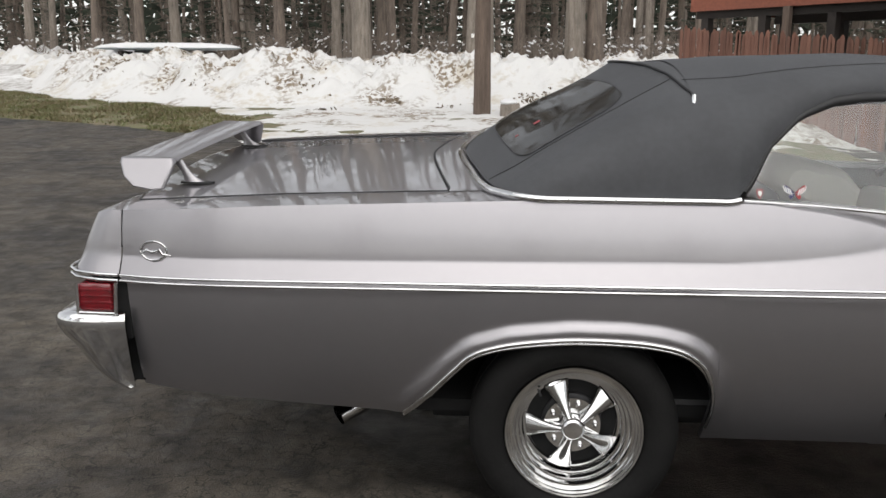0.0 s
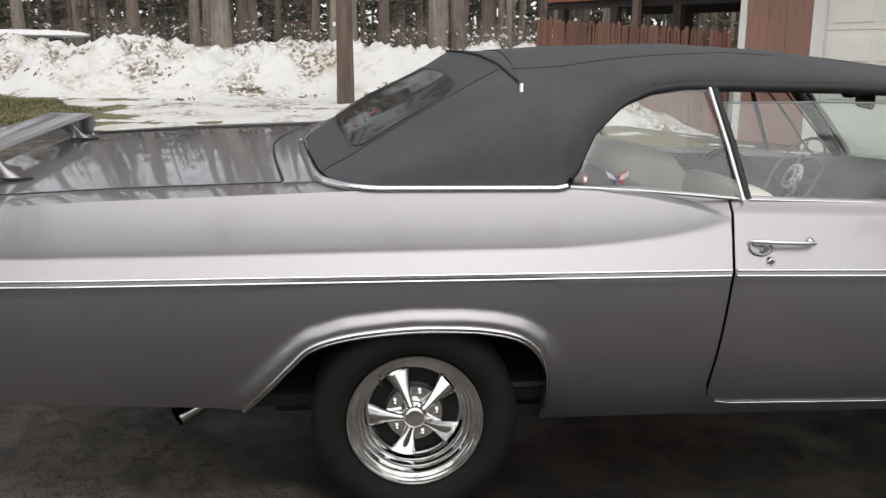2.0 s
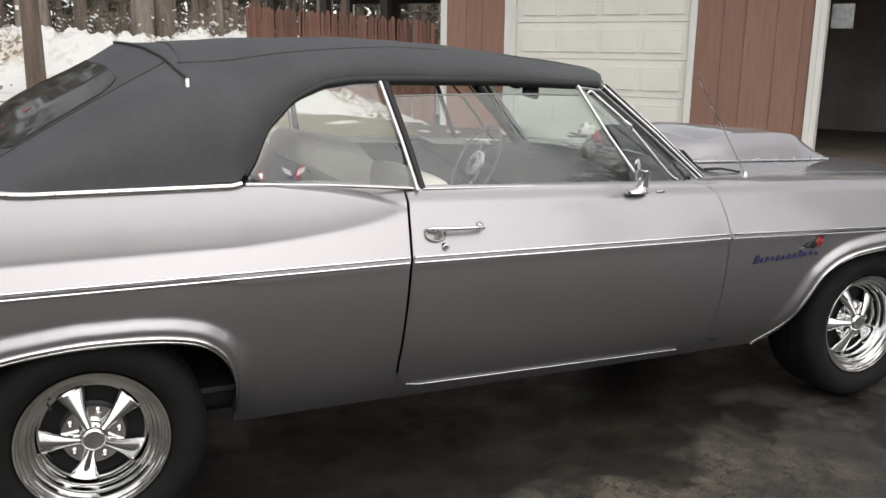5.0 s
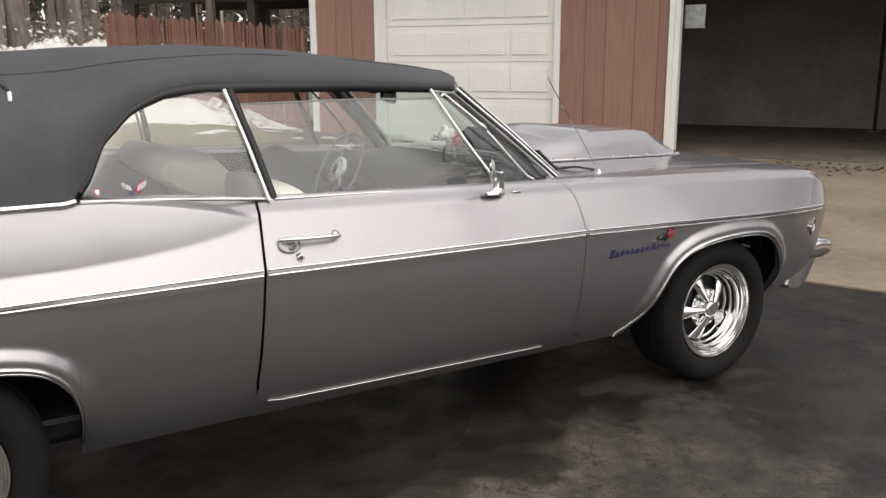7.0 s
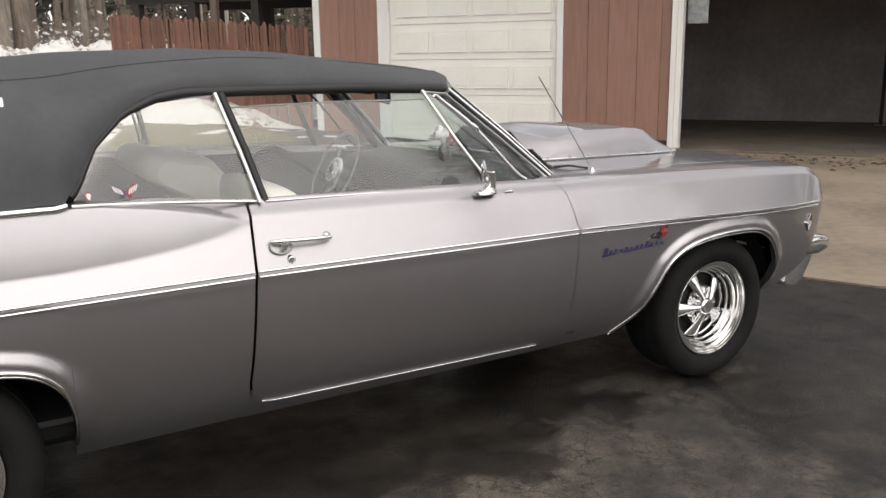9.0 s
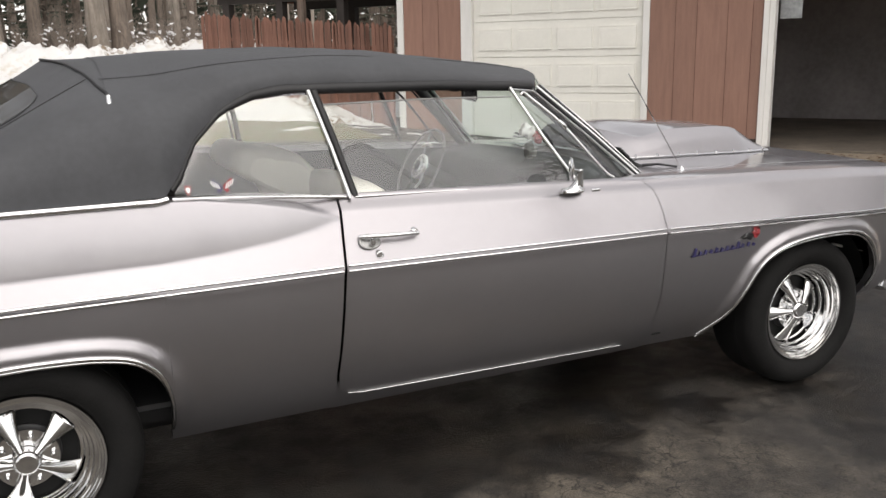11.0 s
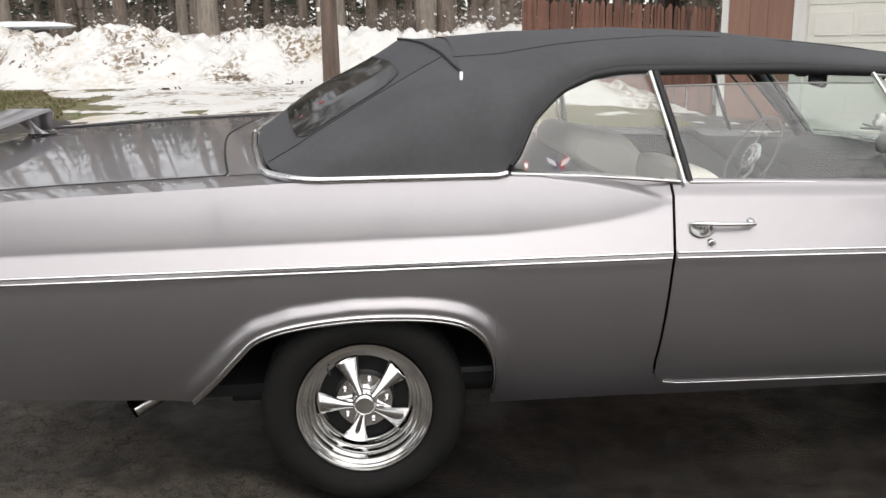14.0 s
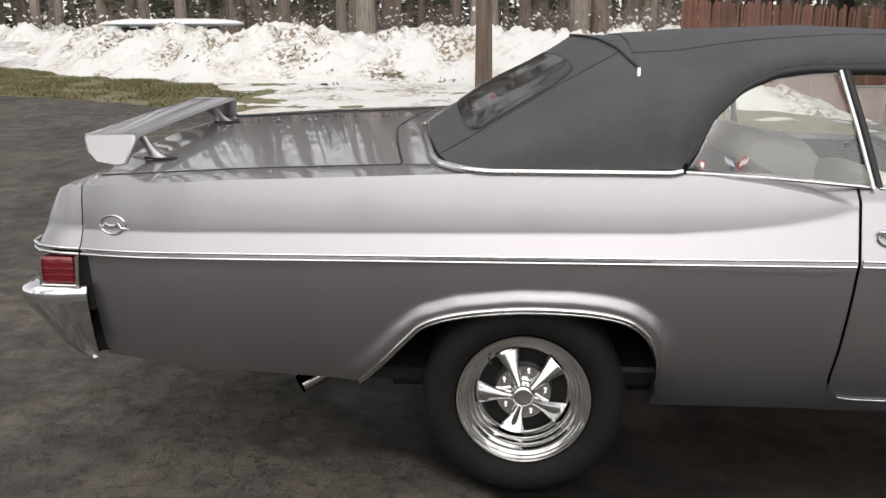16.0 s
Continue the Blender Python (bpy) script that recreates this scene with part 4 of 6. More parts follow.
for k, p in enumerate(plan):
    t = (plan[min(k + 1, len(plan) - 1)] - plan[max(k - 1, 0)]).normalized()
    out = Vector((-t.y, t.x, 0)) * -1
    if out.dot(p - Vector((-1.0, 1.0, 0))) < 0:
        out = -out
    ring = []
    for d, z in SECTION:
        # below its widest line the bar sweeps forward to a point at the wheel side
        sweep = lerp(z, [0.436, 0.452, 0.476, 0.505, 0.532, 0.587, 0.614, 0.655], [0.08, 0.24, 0.42, 0.53, 0.62, 0.77, 0.90, 1.0])
        follow = side_y(-1.36, z) - side_y(-1.36, 0.66)
        ring.append((-1.36 + (p.x + 1.36) * sweep + (out.x * d if z > 0.655 else 0.0), p.y + abs(out.y) * (0.75 * follow if z < 0.655 else -0.4 * d), z))
    rows.append(ring)
v, f = grid(rows)
solid(part("rear_bumper", mesh_of("rear_bumper", v, f), CHROME, car), 0.004)

# front bumper end and nose
prof = [(3.905, 0.500), (3.898, 0.522), (3.86, 0.545), (3.80, 0.553), (3.70, 0.545), (3.632, 0.525), (3.622, 0.505), (3.64, 0.482), (3.72, 0.460), (3.82, 0.456), (3.885, 0.474)]
bumper("front_bumper", prof, (3.78, 0.505), [0.140, 0.141, 0.145, 0.15, 0.17, 0.22, 0.5, 1.0, 1.5, 1.78, 1.83, 1.85, 1.855, 1.859, 1.86], [0.01, 0.5, 0.84, 0.94, 0.99, 1, 1.03, 1.06, 1.03, 1, 0.99, 0.94, 0.84, 0.5, 0.01], CHROME, car)
prof = [(3.80, 0.475), (3.72, 0.490), (3.63, 0.492), (3.605, 0.43), (3.575, 0.345), (3.60, 0.322), (3.665, 0.312), (3.72, 0.340), (3.76, 0.40)]
bumper("front_valance", prof, (3.70, 0.39), [0.158, 0.16, 0.17, 0.2, 1.0, 1.8, 1.83, 1.84, 1.842], [0.01, 0.9, 0.97, 1, 1, 1, 0.97, 0.9, 0.01], CHROME, car)
for k in range(7):
    part("grille_bar", box_mesh("grille_bar", 3.76, 3.80, 0.22, 1.78, 0.57 + k * 0.033, 0.578 + k * 0.033), CHROME, car)
part("grille_backing", box_mesh("grille_backing", 3.66, 3.74, 0.2, 1.8, 0.5, 0.80), UNDER, car)
for y in (0.33, 0.52, 1.48, 1.67):
    part("headlamp", lathe("headlamp", [(0, 0.004), (0, 0.05), (0.03, 0.07), (0.05, 0.072)], (0, 0, 0), 24), GLASS, car).matrix_basis = Matrix.Translation((3.815, y, 0.68)) @ pose(0, 0, 0, 0, 0, 90)
bm_n = [[(x, y, z) for y in np.linspace(0.27, 1.73, 9)] for x, z in ((3.835, 0.845), (3.868, 0.81), (3.875, 0.775))]
v, f = grid(bm_n)
solid(part("nose_panel", mesh_of("nose_panel", v, f), PAINT, car), 0.006)

# hood, cowl and scoop
rows = []
for x in (2.42, 2.423, 2.43, *np.linspace(2.45, 3.82, 30), 3.832, 3.838, 3.84):
    y0 = lerp(x, *Y_IN) + 0.006
    rows.append([(x, 1 + (1 - y0) * u, lerp(x, *Z_TOP) + 0.010 + 0.008 * (1 - abs(u) ** 2.2)) for u in (-1, -0.996, -0.985, *np.linspace(-0.96, 0.96, 31), 0.985, 0.996, 1)])
v, f = grid(rows, flip=True)
solid(part("hood", mesh_of("hood", v, f), PAINT, car), 0.012)
rows = [[(x + (0.10 * (1 - ((y - 1) / 0.75) ** 2) if x < 2.4 else 0.0), y, 0.964 + 0.014 * (1 - ((y - 1) / 0.75) ** 2)) for y in (0.28, 0.283, 0.29, *np.linspace(0.31, 1.69, 25), 1.71, 1.717, 1.72)] for x in (2.20, 2.203, 2.21, 2.25, 2.31, 2.36, 2.405, 2.412, 2.415)]
v, f = grid(rows, flip=True)
solid(part("cowl_panel", mesh_of("cowl_panel", v, f), PAINT, car), 0.01)

# a flat-topped cowl scoop: straight sloping sides below a crease that dips once behind the cowl
SCOOP = ([2.43, 2.50, 2.60, 2.68, 2.80, 3.10, 3.18, 3.22, 3.30, 3.38, 3.43], [0.118, 0.105, 0.085, 0.098, 0.116, 0.122, 0.116, 0.106, 0.068, 0.026, 0.0],
         [0.20, 0.235, 0.285, 0.275, 0.255, 0.235, 0.23, 0.225, 0.215, 0.205, 0.20], [0.128, 0.138, 0.146, 0.146, 0.140, 0.130, 0.122, 0.112, 0.072, 0.028, 0.0])


def scoop_base(x):
    return lerp(x, [2.43, 2.7, 3.2, 3.43], [0.37, 0.37, 0.32, 0.25])


rows = []
for x in sorted({*np.round(np.linspace(2.43, 3.43, 51), 4), 3.18, 3.22}):
    h, wc, ht = (lerp(x, SCOOP[0], SCOOP[k]) for k in (1, 2, 3))
    w, z0 = scoop_base(x), lerp(x, *Z_TOP) + 0.010
    half = [(w, 0.0), (w - 0.006, 0.010)]
    half += [(w - 0.006 + (wc + 0.003 - w + 0.006) * q, 0.010 * (1 - q) + h * q * (0.93 + 0.07 * q) + 0.010 * math.sin(math.pi * q) * (h > 0.02)) for q in (0.2, 0.4, 0.6, 0.8, 0.92, 1.0)]
    half += [(wc * q, h + (ht - h) * (1 - q * q)) for q in (0.995, 0.88, 0.7, 0.45, 0.2, 0.0)]
    rows.append([(x, 1 - a, z0 + max(b, 0.0)) for a, b in half] + [(x, 1 + a, z0 + max(b, 0.0)) for a, b in half[-2::-1]])
v, f = grid(rows)
scoop_mesh = mesh_of("hood_scoop", v, f)
scoop_mesh.set_sharp_from_angle(angle=radians(16))
scoop = solid(part("hood_scoop", scoop_mesh, PAINT, car, "raised painted hood scoop"), 0.006)
for sg in (-1, 1):
    part("gasket", tube("gasket", [(x, 1 + sg * (scoop_base(x) + 0.003), lerp(x, *Z_TOP) + 0.0195) for x in np.linspace(2.45, 3.43, 24)], 0.003, 6), CHROME, scoop, "thin bright edge")
for k in range(8):
    x = 2.52 + k * 0.122
    w = scoop_base(x)
    for sg in (-1, 1):
        me = lathe("bolt", [(-0.004, 0.0005), (-0.004, 0.004), (0.002, 0.0065), (0.006, 0.0065)], (x, 1 + sg * (w + 0.003), lerp(x, *Z_TOP) + 0.026), 10)
        part("bolt", me, CHROME, scoop)
rows = []
for x in np.linspace(2.46, 3.50, 22):
    w = lerp(x, [2.44, 2.7, 3.2, 3.44, 3.5], [0.40, 0.40, 0.35, 0.28, 0.1])
    rows.append([(x, 1 + w * q, lerp(x, *Z_TOP) + 0.0135 + 0.0035 * (1 - q * q)) for q in np.linspace(-1, 1, 13)])
v, f = grid(rows)
solid(part("scoop_flange", mesh_of("scoop_flange", v, f), PAINT, scoop), 0.006)

# deck lid and the panel before it
def lid_front(y):
    return -0.385 - 0.105 * (1 - abs((y - 1) / 0.735) ** 1.35) - 0.012 * smooth(0.31, 0.275, y)


def lid_rear(y):
    return -1.382 - 0.055 * (1 - abs((y - 1) / 0.735) ** 2)


LID_Y = (0.279, 0.282, 0.29, *np.linspace(0.30, 1.70, 33), 1.71, 1.717, 1.722)
rows = []
for q in (0, 0.004, 0.012, *np.linspace(0.03, 0.97, 28), 0.988, 0.996, 1):
    row = []
    for y in LID_Y:
        x = lid_rear(y) + (lid_front(y) - lid_rear(y)) * q
        row.append((x, y, lerp(x, *Z_TOP) + 0.004 + lean(-1, y) + 0.020 * (1 - abs((y - 1) / 0.735) ** 2) - 0.003 * max(0, abs(y - 1) / 0.728 - 0.97) / 0.03))
    rows.append(row)
v, f = grid(rows, flip=True)
solid(part("deck_lid", mesh_of("deck_lid", v, f), PAINT, car), 0.012)
rows = []
for q in (0, 0.01, 0.03, *np.linspace(0.08, 1, 12)):
    row = []
    for y in np.linspace(0, 1, 41):
        x = lid_front(0.2745 + 1.4475 * y) + 0.006
        x += (-0.02 - x) * q
        yi = lerp(x, *Y_IN) - 0.004
        yy = yi + (2 - 2 * yi) * y
        row.append((x, yy, lerp(x, *Z_TOP) + 0.0105 + lean(-1, yy) + 0.017 * (1 - abs((yy - 1) / (1 - yi)) ** 2)))
    rows.append(row)
v, f = grid(rows, flip=True)
solid(part("tulip_panel", mesh_of("tulip_panel", v, f), PAINT, car), 0.004)
# black tubes added to draw the shade in the narrow lid gap
for side in (1, -1):
    line = [(lid_rear(0.2745) + 0.004 + (lid_front(0.279) - lid_rear(0.2745)) * q, 0.2755) for q in np.linspace(0, 1, 30)] + [(lid_front(y) + 0.003, y) for y in np.linspace(0.283, 1.0, 24)]
    part("lid_seal", tube("lid_seal", [(x, my((x, y, 0), side)[1], lerp(x, *Z_TOP) + 0.0075 + lean(-1, my((x, y, 0), side)[1]) + 0.020 * max(0.0, 1 - abs((y - 1) / 0.735) ** 2)) for x, y in line], 0.0042, 6), BLACK, car, "thin black line drawn for the shaded lid gap")
part("deck_tray", box_mesh("deck_tray", -1.38, 0.3, 0.24, 1.76, 0.93, 0.955), UNDER, car)

# spoiler on two feet
spo = part("spoiler", bpy.data.meshes.new("spoiler"), PAINT, car, "silver-mauve rear wing with turned-down ends")
END = ((-1.507, 1.120), (-1.509, 1.106), (-1.490, 1.058), (-1.455, 1.026), (-1.384, 1.015), (-1.348, 1.020), (-1.322, 1.100), (-1.331, 1.118))
BLADE = ((-1.505, 1.118), (-1.506, 1.112), (-1.46, 1.106), (-1.42, 1.104), (-1.38, 1.102), (-1.345, 1.100), (-1.324, 1.107), (-1.335, 1.117))
ends = [(0.436, 0.0, 0.90), (0.438, 0.0, 0.97), (0.443, 0.0, 1.0), (0.456, 0.10, 1.0), (0.464, 0.5, 1.0), (0.474, 0.85, 1.0), (0.50, 1.0, 1.0), (0.75, 1.0, 1.0)]
bm_rows = []
for y, t, k in ends + [(1.0, 1.0, 1.0)] + [(2 - a, b, d) for a, b, d in ends[::-1]]:
    rise = 0.004 * (1 - ((y - 1) / 0.57) ** 2)
    bm_rows.append([(-1.42 + (a[0] + (b[0] - a[0]) * t + 1.42) * k, y + (1 if y > 1 else -1) * 0.45 * (1.12 - a[1]) * (1 - t), 1.075 + (a[1] + (b[1] - a[1]) * t - 1.075) * k + rise + 0.052 * (y - 0.44)) for a, b in zip(END, BLADE)])
v, f = grid(bm_rows, closed=True)
f += [tuple(range(8)), tuple(range(len(v) - 8, len(v)))[::-1]]
spo.data = mesh_of("spoiler", v, f)
spo.data.materials.append(PAINT)
for y, x0 in ((0.50, -1.275), (1.42, -1.335)):
    z0 = 1.018 + lean(-1, y)
    rows = []
    for t in np.linspace(0, 1, 9):
        w = 0.010 + 0.034 * (1 - t) ** 4 + 0.008 * t
        cx, cz = x0 - 0.060 * t ** 0.8, z0 + (1.104 + 0.052 * (y - 0.44) - z0) * t
        rows.append([(cx + w * math.cos(a), y + (0.005 + 0.010 * (1 - t) ** 4) * math.sin(a), cz) for a in [2 * math.pi * j / 16 for j in range(16)]])
    part("spoiler_foot", mesh_of("spoiler_foot", *grid(rows, closed=True)), PAINT, spo)
    part("foot_gasket", lathe("foot_gasket", [(-0.003, 0.001), (-0.003, 1), (0.003, 1), (0.003, 0.001)], (0, 0, 0), 20), BLACK, spo).matrix_basis = Matrix.Translation((x0 + 0.006, y, z0 + 0.001)) @ pose(0, 0, 0, 90, 0, 0) @ Matrix.Diagonal((0.060, 1, 0.024, 1))

# underbody, wells and floor
part("floor_pan", box_mesh("floor_pan", -0.55, 3.60, 0.24, 1.76, 0.33, 0.37), UNDER, car)
part("boot_floor", box_mesh("boot_floor", -1.33, -0.55, 0.18, 1.82, 0.50, 0.53), UNDER, car)
part("frame_rail", box_mesh("frame_rail", -0.45, 3.5, 0.40, 0.50, 0.24, 0.33, 0.01), UNDER, car)
part("frame_rail", box_mesh("frame_rail", -0.45, 3.5, 1.50, 1.60, 0.24, 0.33, 0.01), UNDER, car)
part("engine_block", box_mesh("engine_block", 2.45, 3.5, 0.6, 1.4, 0.24, 0.85, 0.05), UNDER, car)
part("firewall", box_mesh("firewall", 2.26, 2.30, 0.16, 1.84, 0.33, 0.94), UNDER, car)
part("rear_bulkhead", box_mesh("rear_bulkhead", -0.62, -0.58, 0.45, 1.55, 0.33, 0.95), UNDER, car)
for side in (1, -1):
    for cx, x0, x1, zt in ((0.006, -0.50, 0.44, 0.70), (3.026, 2.50, 3.44, 0.73)):
        rows = []
        for a in np.linspace(0, math.pi, 22):
            x, z = (x0 + x1) / 2 + (x1 - x0) / 2 * 1.03 * math.cos(a), 0.40 + (zt - 0.40) * math.sin(a)
            rows.append([my((x, y, z), side) for y in (0.16, 0.3, 0.62)] + [my(((x0 + x1) / 2, 0.62, 0.40), side)])
        v, f = grid(rows)
        part("wheel_well", mesh_of("wheel_well", v, f), UNDER, car)
        yy = sorted((my((0, 0.64, 0), side)[1], my((0, 0.66, 0), side)[1]))
        ye = sorted((my((0, 0.24, 0), side)[1], my((0, 0.64, 0), side)[1]))
        for xw in (x0 - 0.02, x1 + 0.012):
            part("well_end", box_mesh("well_end", xw, xw + 0.01, *ye, z_bottom(xw) + 0.03, 0.48), UNDER, car)
        part("well_apron", box_mesh("well_apron", x0 - 0.08, x1 + 0.12, *yy, 0.22, 0.72), UNDER, car)
    # inner skin behind the gaps
    rows = [[my((x, max(side_y(x, z), 0.05) + 0.05, z), side) for z in (0.36, 0.6, 0.8, 0.94)] for x in np.linspace(0.50, 2.30, 20)]
    v, f = grid(rows)
    part("inner_skin", mesh_of("inner_skin", v, f), UNDER, car)
    rows = [[my((x, 0.15, z), side) for z in (0.46, 0.7, 0.97)] for x in np.linspace(-1.34, -0.5, 6)]
    v, f = grid(rows)
    part("inner_skin", mesh_of("inner_skin", v, f), UNDER, car)

part("exhaust_pipe", joined("exhaust_pipe", [tube_data([(-0.40, 0.62, 0.385), (-0.52, 0.52, 0.35), (-0.62, 0.44, 0.318), (-0.765, 0.335, 0.262)], 0.034, 16, cap=False), tube_data([(-0.60, 0.455, 0.324), (-0.765, 0.335, 0.262)], 0.029, 16, cap=False)]), CHROME, car, "slant-cut bright tailpipe")
part("rear_axle", tube("rear_axle", [(0, 0.25, 0.335), (0, 1.75, 0.335)], 0.05, 12), UNDER, car)


# wheels
def make_wheel(cx, side):
    c = (0, 0, 0)
    prof = [(0.155, 0.146), (0.105, 0.148), (0.088, 0.150), (0.088, 0.159), (0.084, 0.162), (0.064, 0.1635), (0.064, 0.171), (0.060, 0.174), (0.042, 0.1755), (0.042, 0.183), (0.038, 0.186), (0.020, 0.188), (0.020, 0.195), (0.012, 0.1965), (0.010, 0.203), (0.004, 0.2045), (0.002, 0.2115), (-0.004, 0.2135), (-0.0055, 0.2195), (-0.002, 0.2225), (0.005, 0.2245), (0.014, 0.2215), (0.03, 0.215), (0.20, 0.212)]
    wheel = part("wheel", lathe("wheel", prof, c, 96), ALLOY, car, "polished five-spoke alloy wheel")
    wheel.matrix_parent_inverse = Matrix.Translation(-car.location)
    wheel.matrix_basis = (Matrix.Translation((cx, 0.100, 0.3265)) if side > 0 else Matrix.Translation((cx, 1.90, 0.3265)) @ pose(0, 0, 0, 0, 0, 180)) @ Matrix.Scale(0.96, 4)
    tp = [(0.008, 0.2235), (-0.010, 0.232), (-0.024, 0.255), (-0.028, 0.280), (-0.020, 0.305), (-0.006, 0.322), (0.012, 0.331), (0.03, 0.3345), (0.12, 0.336), (0.20, 0.3345), (0.225, 0.328), (0.245, 0.30), (0.25, 0.27), (0.23, 0.23), (0.20, 0.213)]
    ty = part("tyre", lathe("tyre", tp, c, 96), RUBBER, wheel, "black wide tyre")
    part("tread_groove", lathe("tread_groove", [(0.07, 0.3372), (0.075, 0.330), (0.08, 0.3372)], c, 64), UNDER, ty)
    for k in range(5):
        a0 = radians(112 + 72 * k)
        rows = []
        for t in np.linspace(0, 1, 12):
            r = 0.038 + 0.111 * t
            w = 0.013 + 0.030 * t ** 1.35
            y = 0.046 + 0.036 * t
            ring = []
            for j in range(16):
                b = 2 * math.pi * j / 16
                u, d = math.cos(b) * w, math.sin(b) * 0.020
                ring.append(((r) * math.cos(a0) - u * math.sin(a0), y - d * (1 - 0.5 * (u / w) ** 2 * t), (r) * math.sin(a0) + u * math.cos(a0)))
            rows.append(ring)
        part("spoke", mesh_of("spoke", *grid(rows, closed=True)), ALLOY, wheel)
        a1 = a0 + radians(36)
        rows = []
        for t in np.linspace(0, 1, 5):
            r = 0.042 + 0.050 * t
            rows.append([(r * math.cos(a1 + q), 0.066 - 0.003 * t, r * math.sin(a1 + q)) for q in np.linspace(-0.44, 0.44, 9)])
        v, f = grid(rows)
        part("lug_pad", mesh_of("lug_pad", v, f), ALLOY, wheel)
        m = lathe("lug_nut", [(0.046, 0.0005), (0.048, 0.007), (0.052, 0.009), (0.068, 0.009), (0.070, 0.013)], (0.074 * math.cos(a1), 0, 0.074 * math.sin(a1)), 6, False)
        part("lug_nut", m, CHROME, wheel)
    cap = part("centre_cap", lathe("centre_cap", [(0.018, 0.0005), (0.0185, 0.028), (0.021, 0.031), (0.025, 0.036), (0.031, 0.0385), (0.07, 0.0395)], c, 48), CHROME, wheel)
    part("cap_disc", lathe("cap_disc", [(0.0165, 0.0005), (0.0165, 0.027), (0.018, 0.0275)], c, 40), ALLOY, cap, "plain grey cap disc")
    part("backing", lathe("backing", [(0.100, 0.01), (0.102, 0.10), (0.106, 0.147)], c, 48), UNDER, wheel)
    part("brake_drum", lathe("brake_drum", [(0.088, 0.01), (0.088, 0.085), (0.094, 0.098), (0.12, 0.10)], c, 40), BLACK, wheel)
    part("valve", tube("valve", [(-0.115, 0.022, 0.135), (-0.108, 0.0, 0.122)], 0.004, 8), BLACK, wheel)
    return wheel


for cx in (0.006, 3.026):
    for side in (1, -1):
        make_wheel(cx, side)

# ---------------- folding top ----------------
BASE = ([-0.365, -0.355, -0.335, -0.31, -0.285, -0.255, -0.225, -0.19, -0.15, -0.10, 0.45, 0.5, 0.55, 0.65, 0.75, 0.85, 1.04, 1.44, 1.86],
        [0.98, 0.86, 0.70, 0.54, 0.38, 0.26, 0.19, 0.145, 0.120, 0.110, 0.110, 0.150, 0.195, 0.250, 0.280, 0.295, 0.310, 0.360, 0.434],
        [1.070, 1.070, 1.070, 1.069, 1.067, 1.065, 1.064, 1.061, 1.059, 1.058, 1.056, 1.11, 1.20, 1.29, 1.332, 1.345, 1.345, 1.338, 1.318])
CROWN = ([-0.365, -0.31, -0.1, 0.08, 0.16, 0.22, 0.34, 0.57, 0.95, 1.3, 1.57, 1.7, 1.80, 1.86, 1.90], [1.082, 1.118, 1.262, 1.385, 1.427, 1.441, 1.453, 1.469, 1.478, 1.460, 1.420, 1.402, 1.384, 1.372, 1.366])


def top_base(x):
    return lerp(x, BASE[0], BASE[1]), lerp(x, BASE[0], BASE[2])


def top_z(x, y):
    yb, zb = top_base(x)
    c = min(1.0, max(0.0, (1 - abs(y - 1) / 1 - 0) * 0 + abs(1 - y) / (1 - yb)))
    p = lerp(x, [-0.1, 0.14, 0.32, 0.8, 1.8], [0.42, 0.44, 0.75, 0.72, 0.66])
    th = math.acos(c ** (1 / p))
    return zb + (lerp(x, *CROWN) - zb) * math.sin(th) ** p + lean(x, y)


def front_pull(x, y):
    return x + 0.17 * (1 - min(1.0, abs(1 - y) / 0.566) ** 2.2) * smooth(1.25, 1.86, x)


def top_point(x, th):
    yb, zb = top_base(x)
    p = lerp(x, [-0.1, 0.14, 0.32, 0.8, 1.8], [0.42, 0.44, 0.75, 0.72, 0.66])
    y = 1 - (1 - yb) * max(0.0, math.cos(th)) ** p if th <= math.pi / 2 else 1 + (1 - yb) * max(0.0, -math.cos(th)) ** p
    z = zb + (lerp(x, *CROWN) - zb) * max(0.0, math.sin(th)) ** p
    fold = 0.004 * noise.noise((x * 3.2, y * 3.0, 2)) + 0.0025 * noise.noise((x * 9, y * 7, 5)) * smooth(0.6, 1.0, x)
    return (front_pull(x, y) + skew(x, y), y, z + fold + lean(x, y))


SEC = 0.335
TIP = math.pi * (0.5 - 0.5 * math.cos(math.pi * 23 / 72))
RIM = ([0.335, 0.318, 0.29, 0.25, 0.215, 0.19, 0.183], [0.0, 0.32, 0.42, 0.58, 0.75, 0.90, 1.0], [0.0, 1.364, 1.403, 1.430, 1.441, 1.445, 1.446])
foot = [(SEC, *top_base(SEC))] + [(x, *top_base(x)) for x in (0.2, 0.05, -0.05, -0.10, -0.125, -0.15, -0.17, -0.19, -0.21, -0.225, -0.24, -0.255, -0.27, -0.285, -0.30, -0.31, -0.325, -0.335, -0.345, -0.355, -0.36)] + [(-0.365, 1.0, 1.070)]
foot_s = np.concatenate(([0.0], np.cumsum([math.dist(a, b) for a, b in zip(foot, foot[1:])])))
foot_s = foot_s / foot_s[-1]


def section(th):
    yb, zb = top_base(SEC)
    return 1 - (1 - yb) * math.cos(th) ** 0.75, zb + (lerp(SEC, *CROWN) - zb) * math.sin(th) ** 0.75


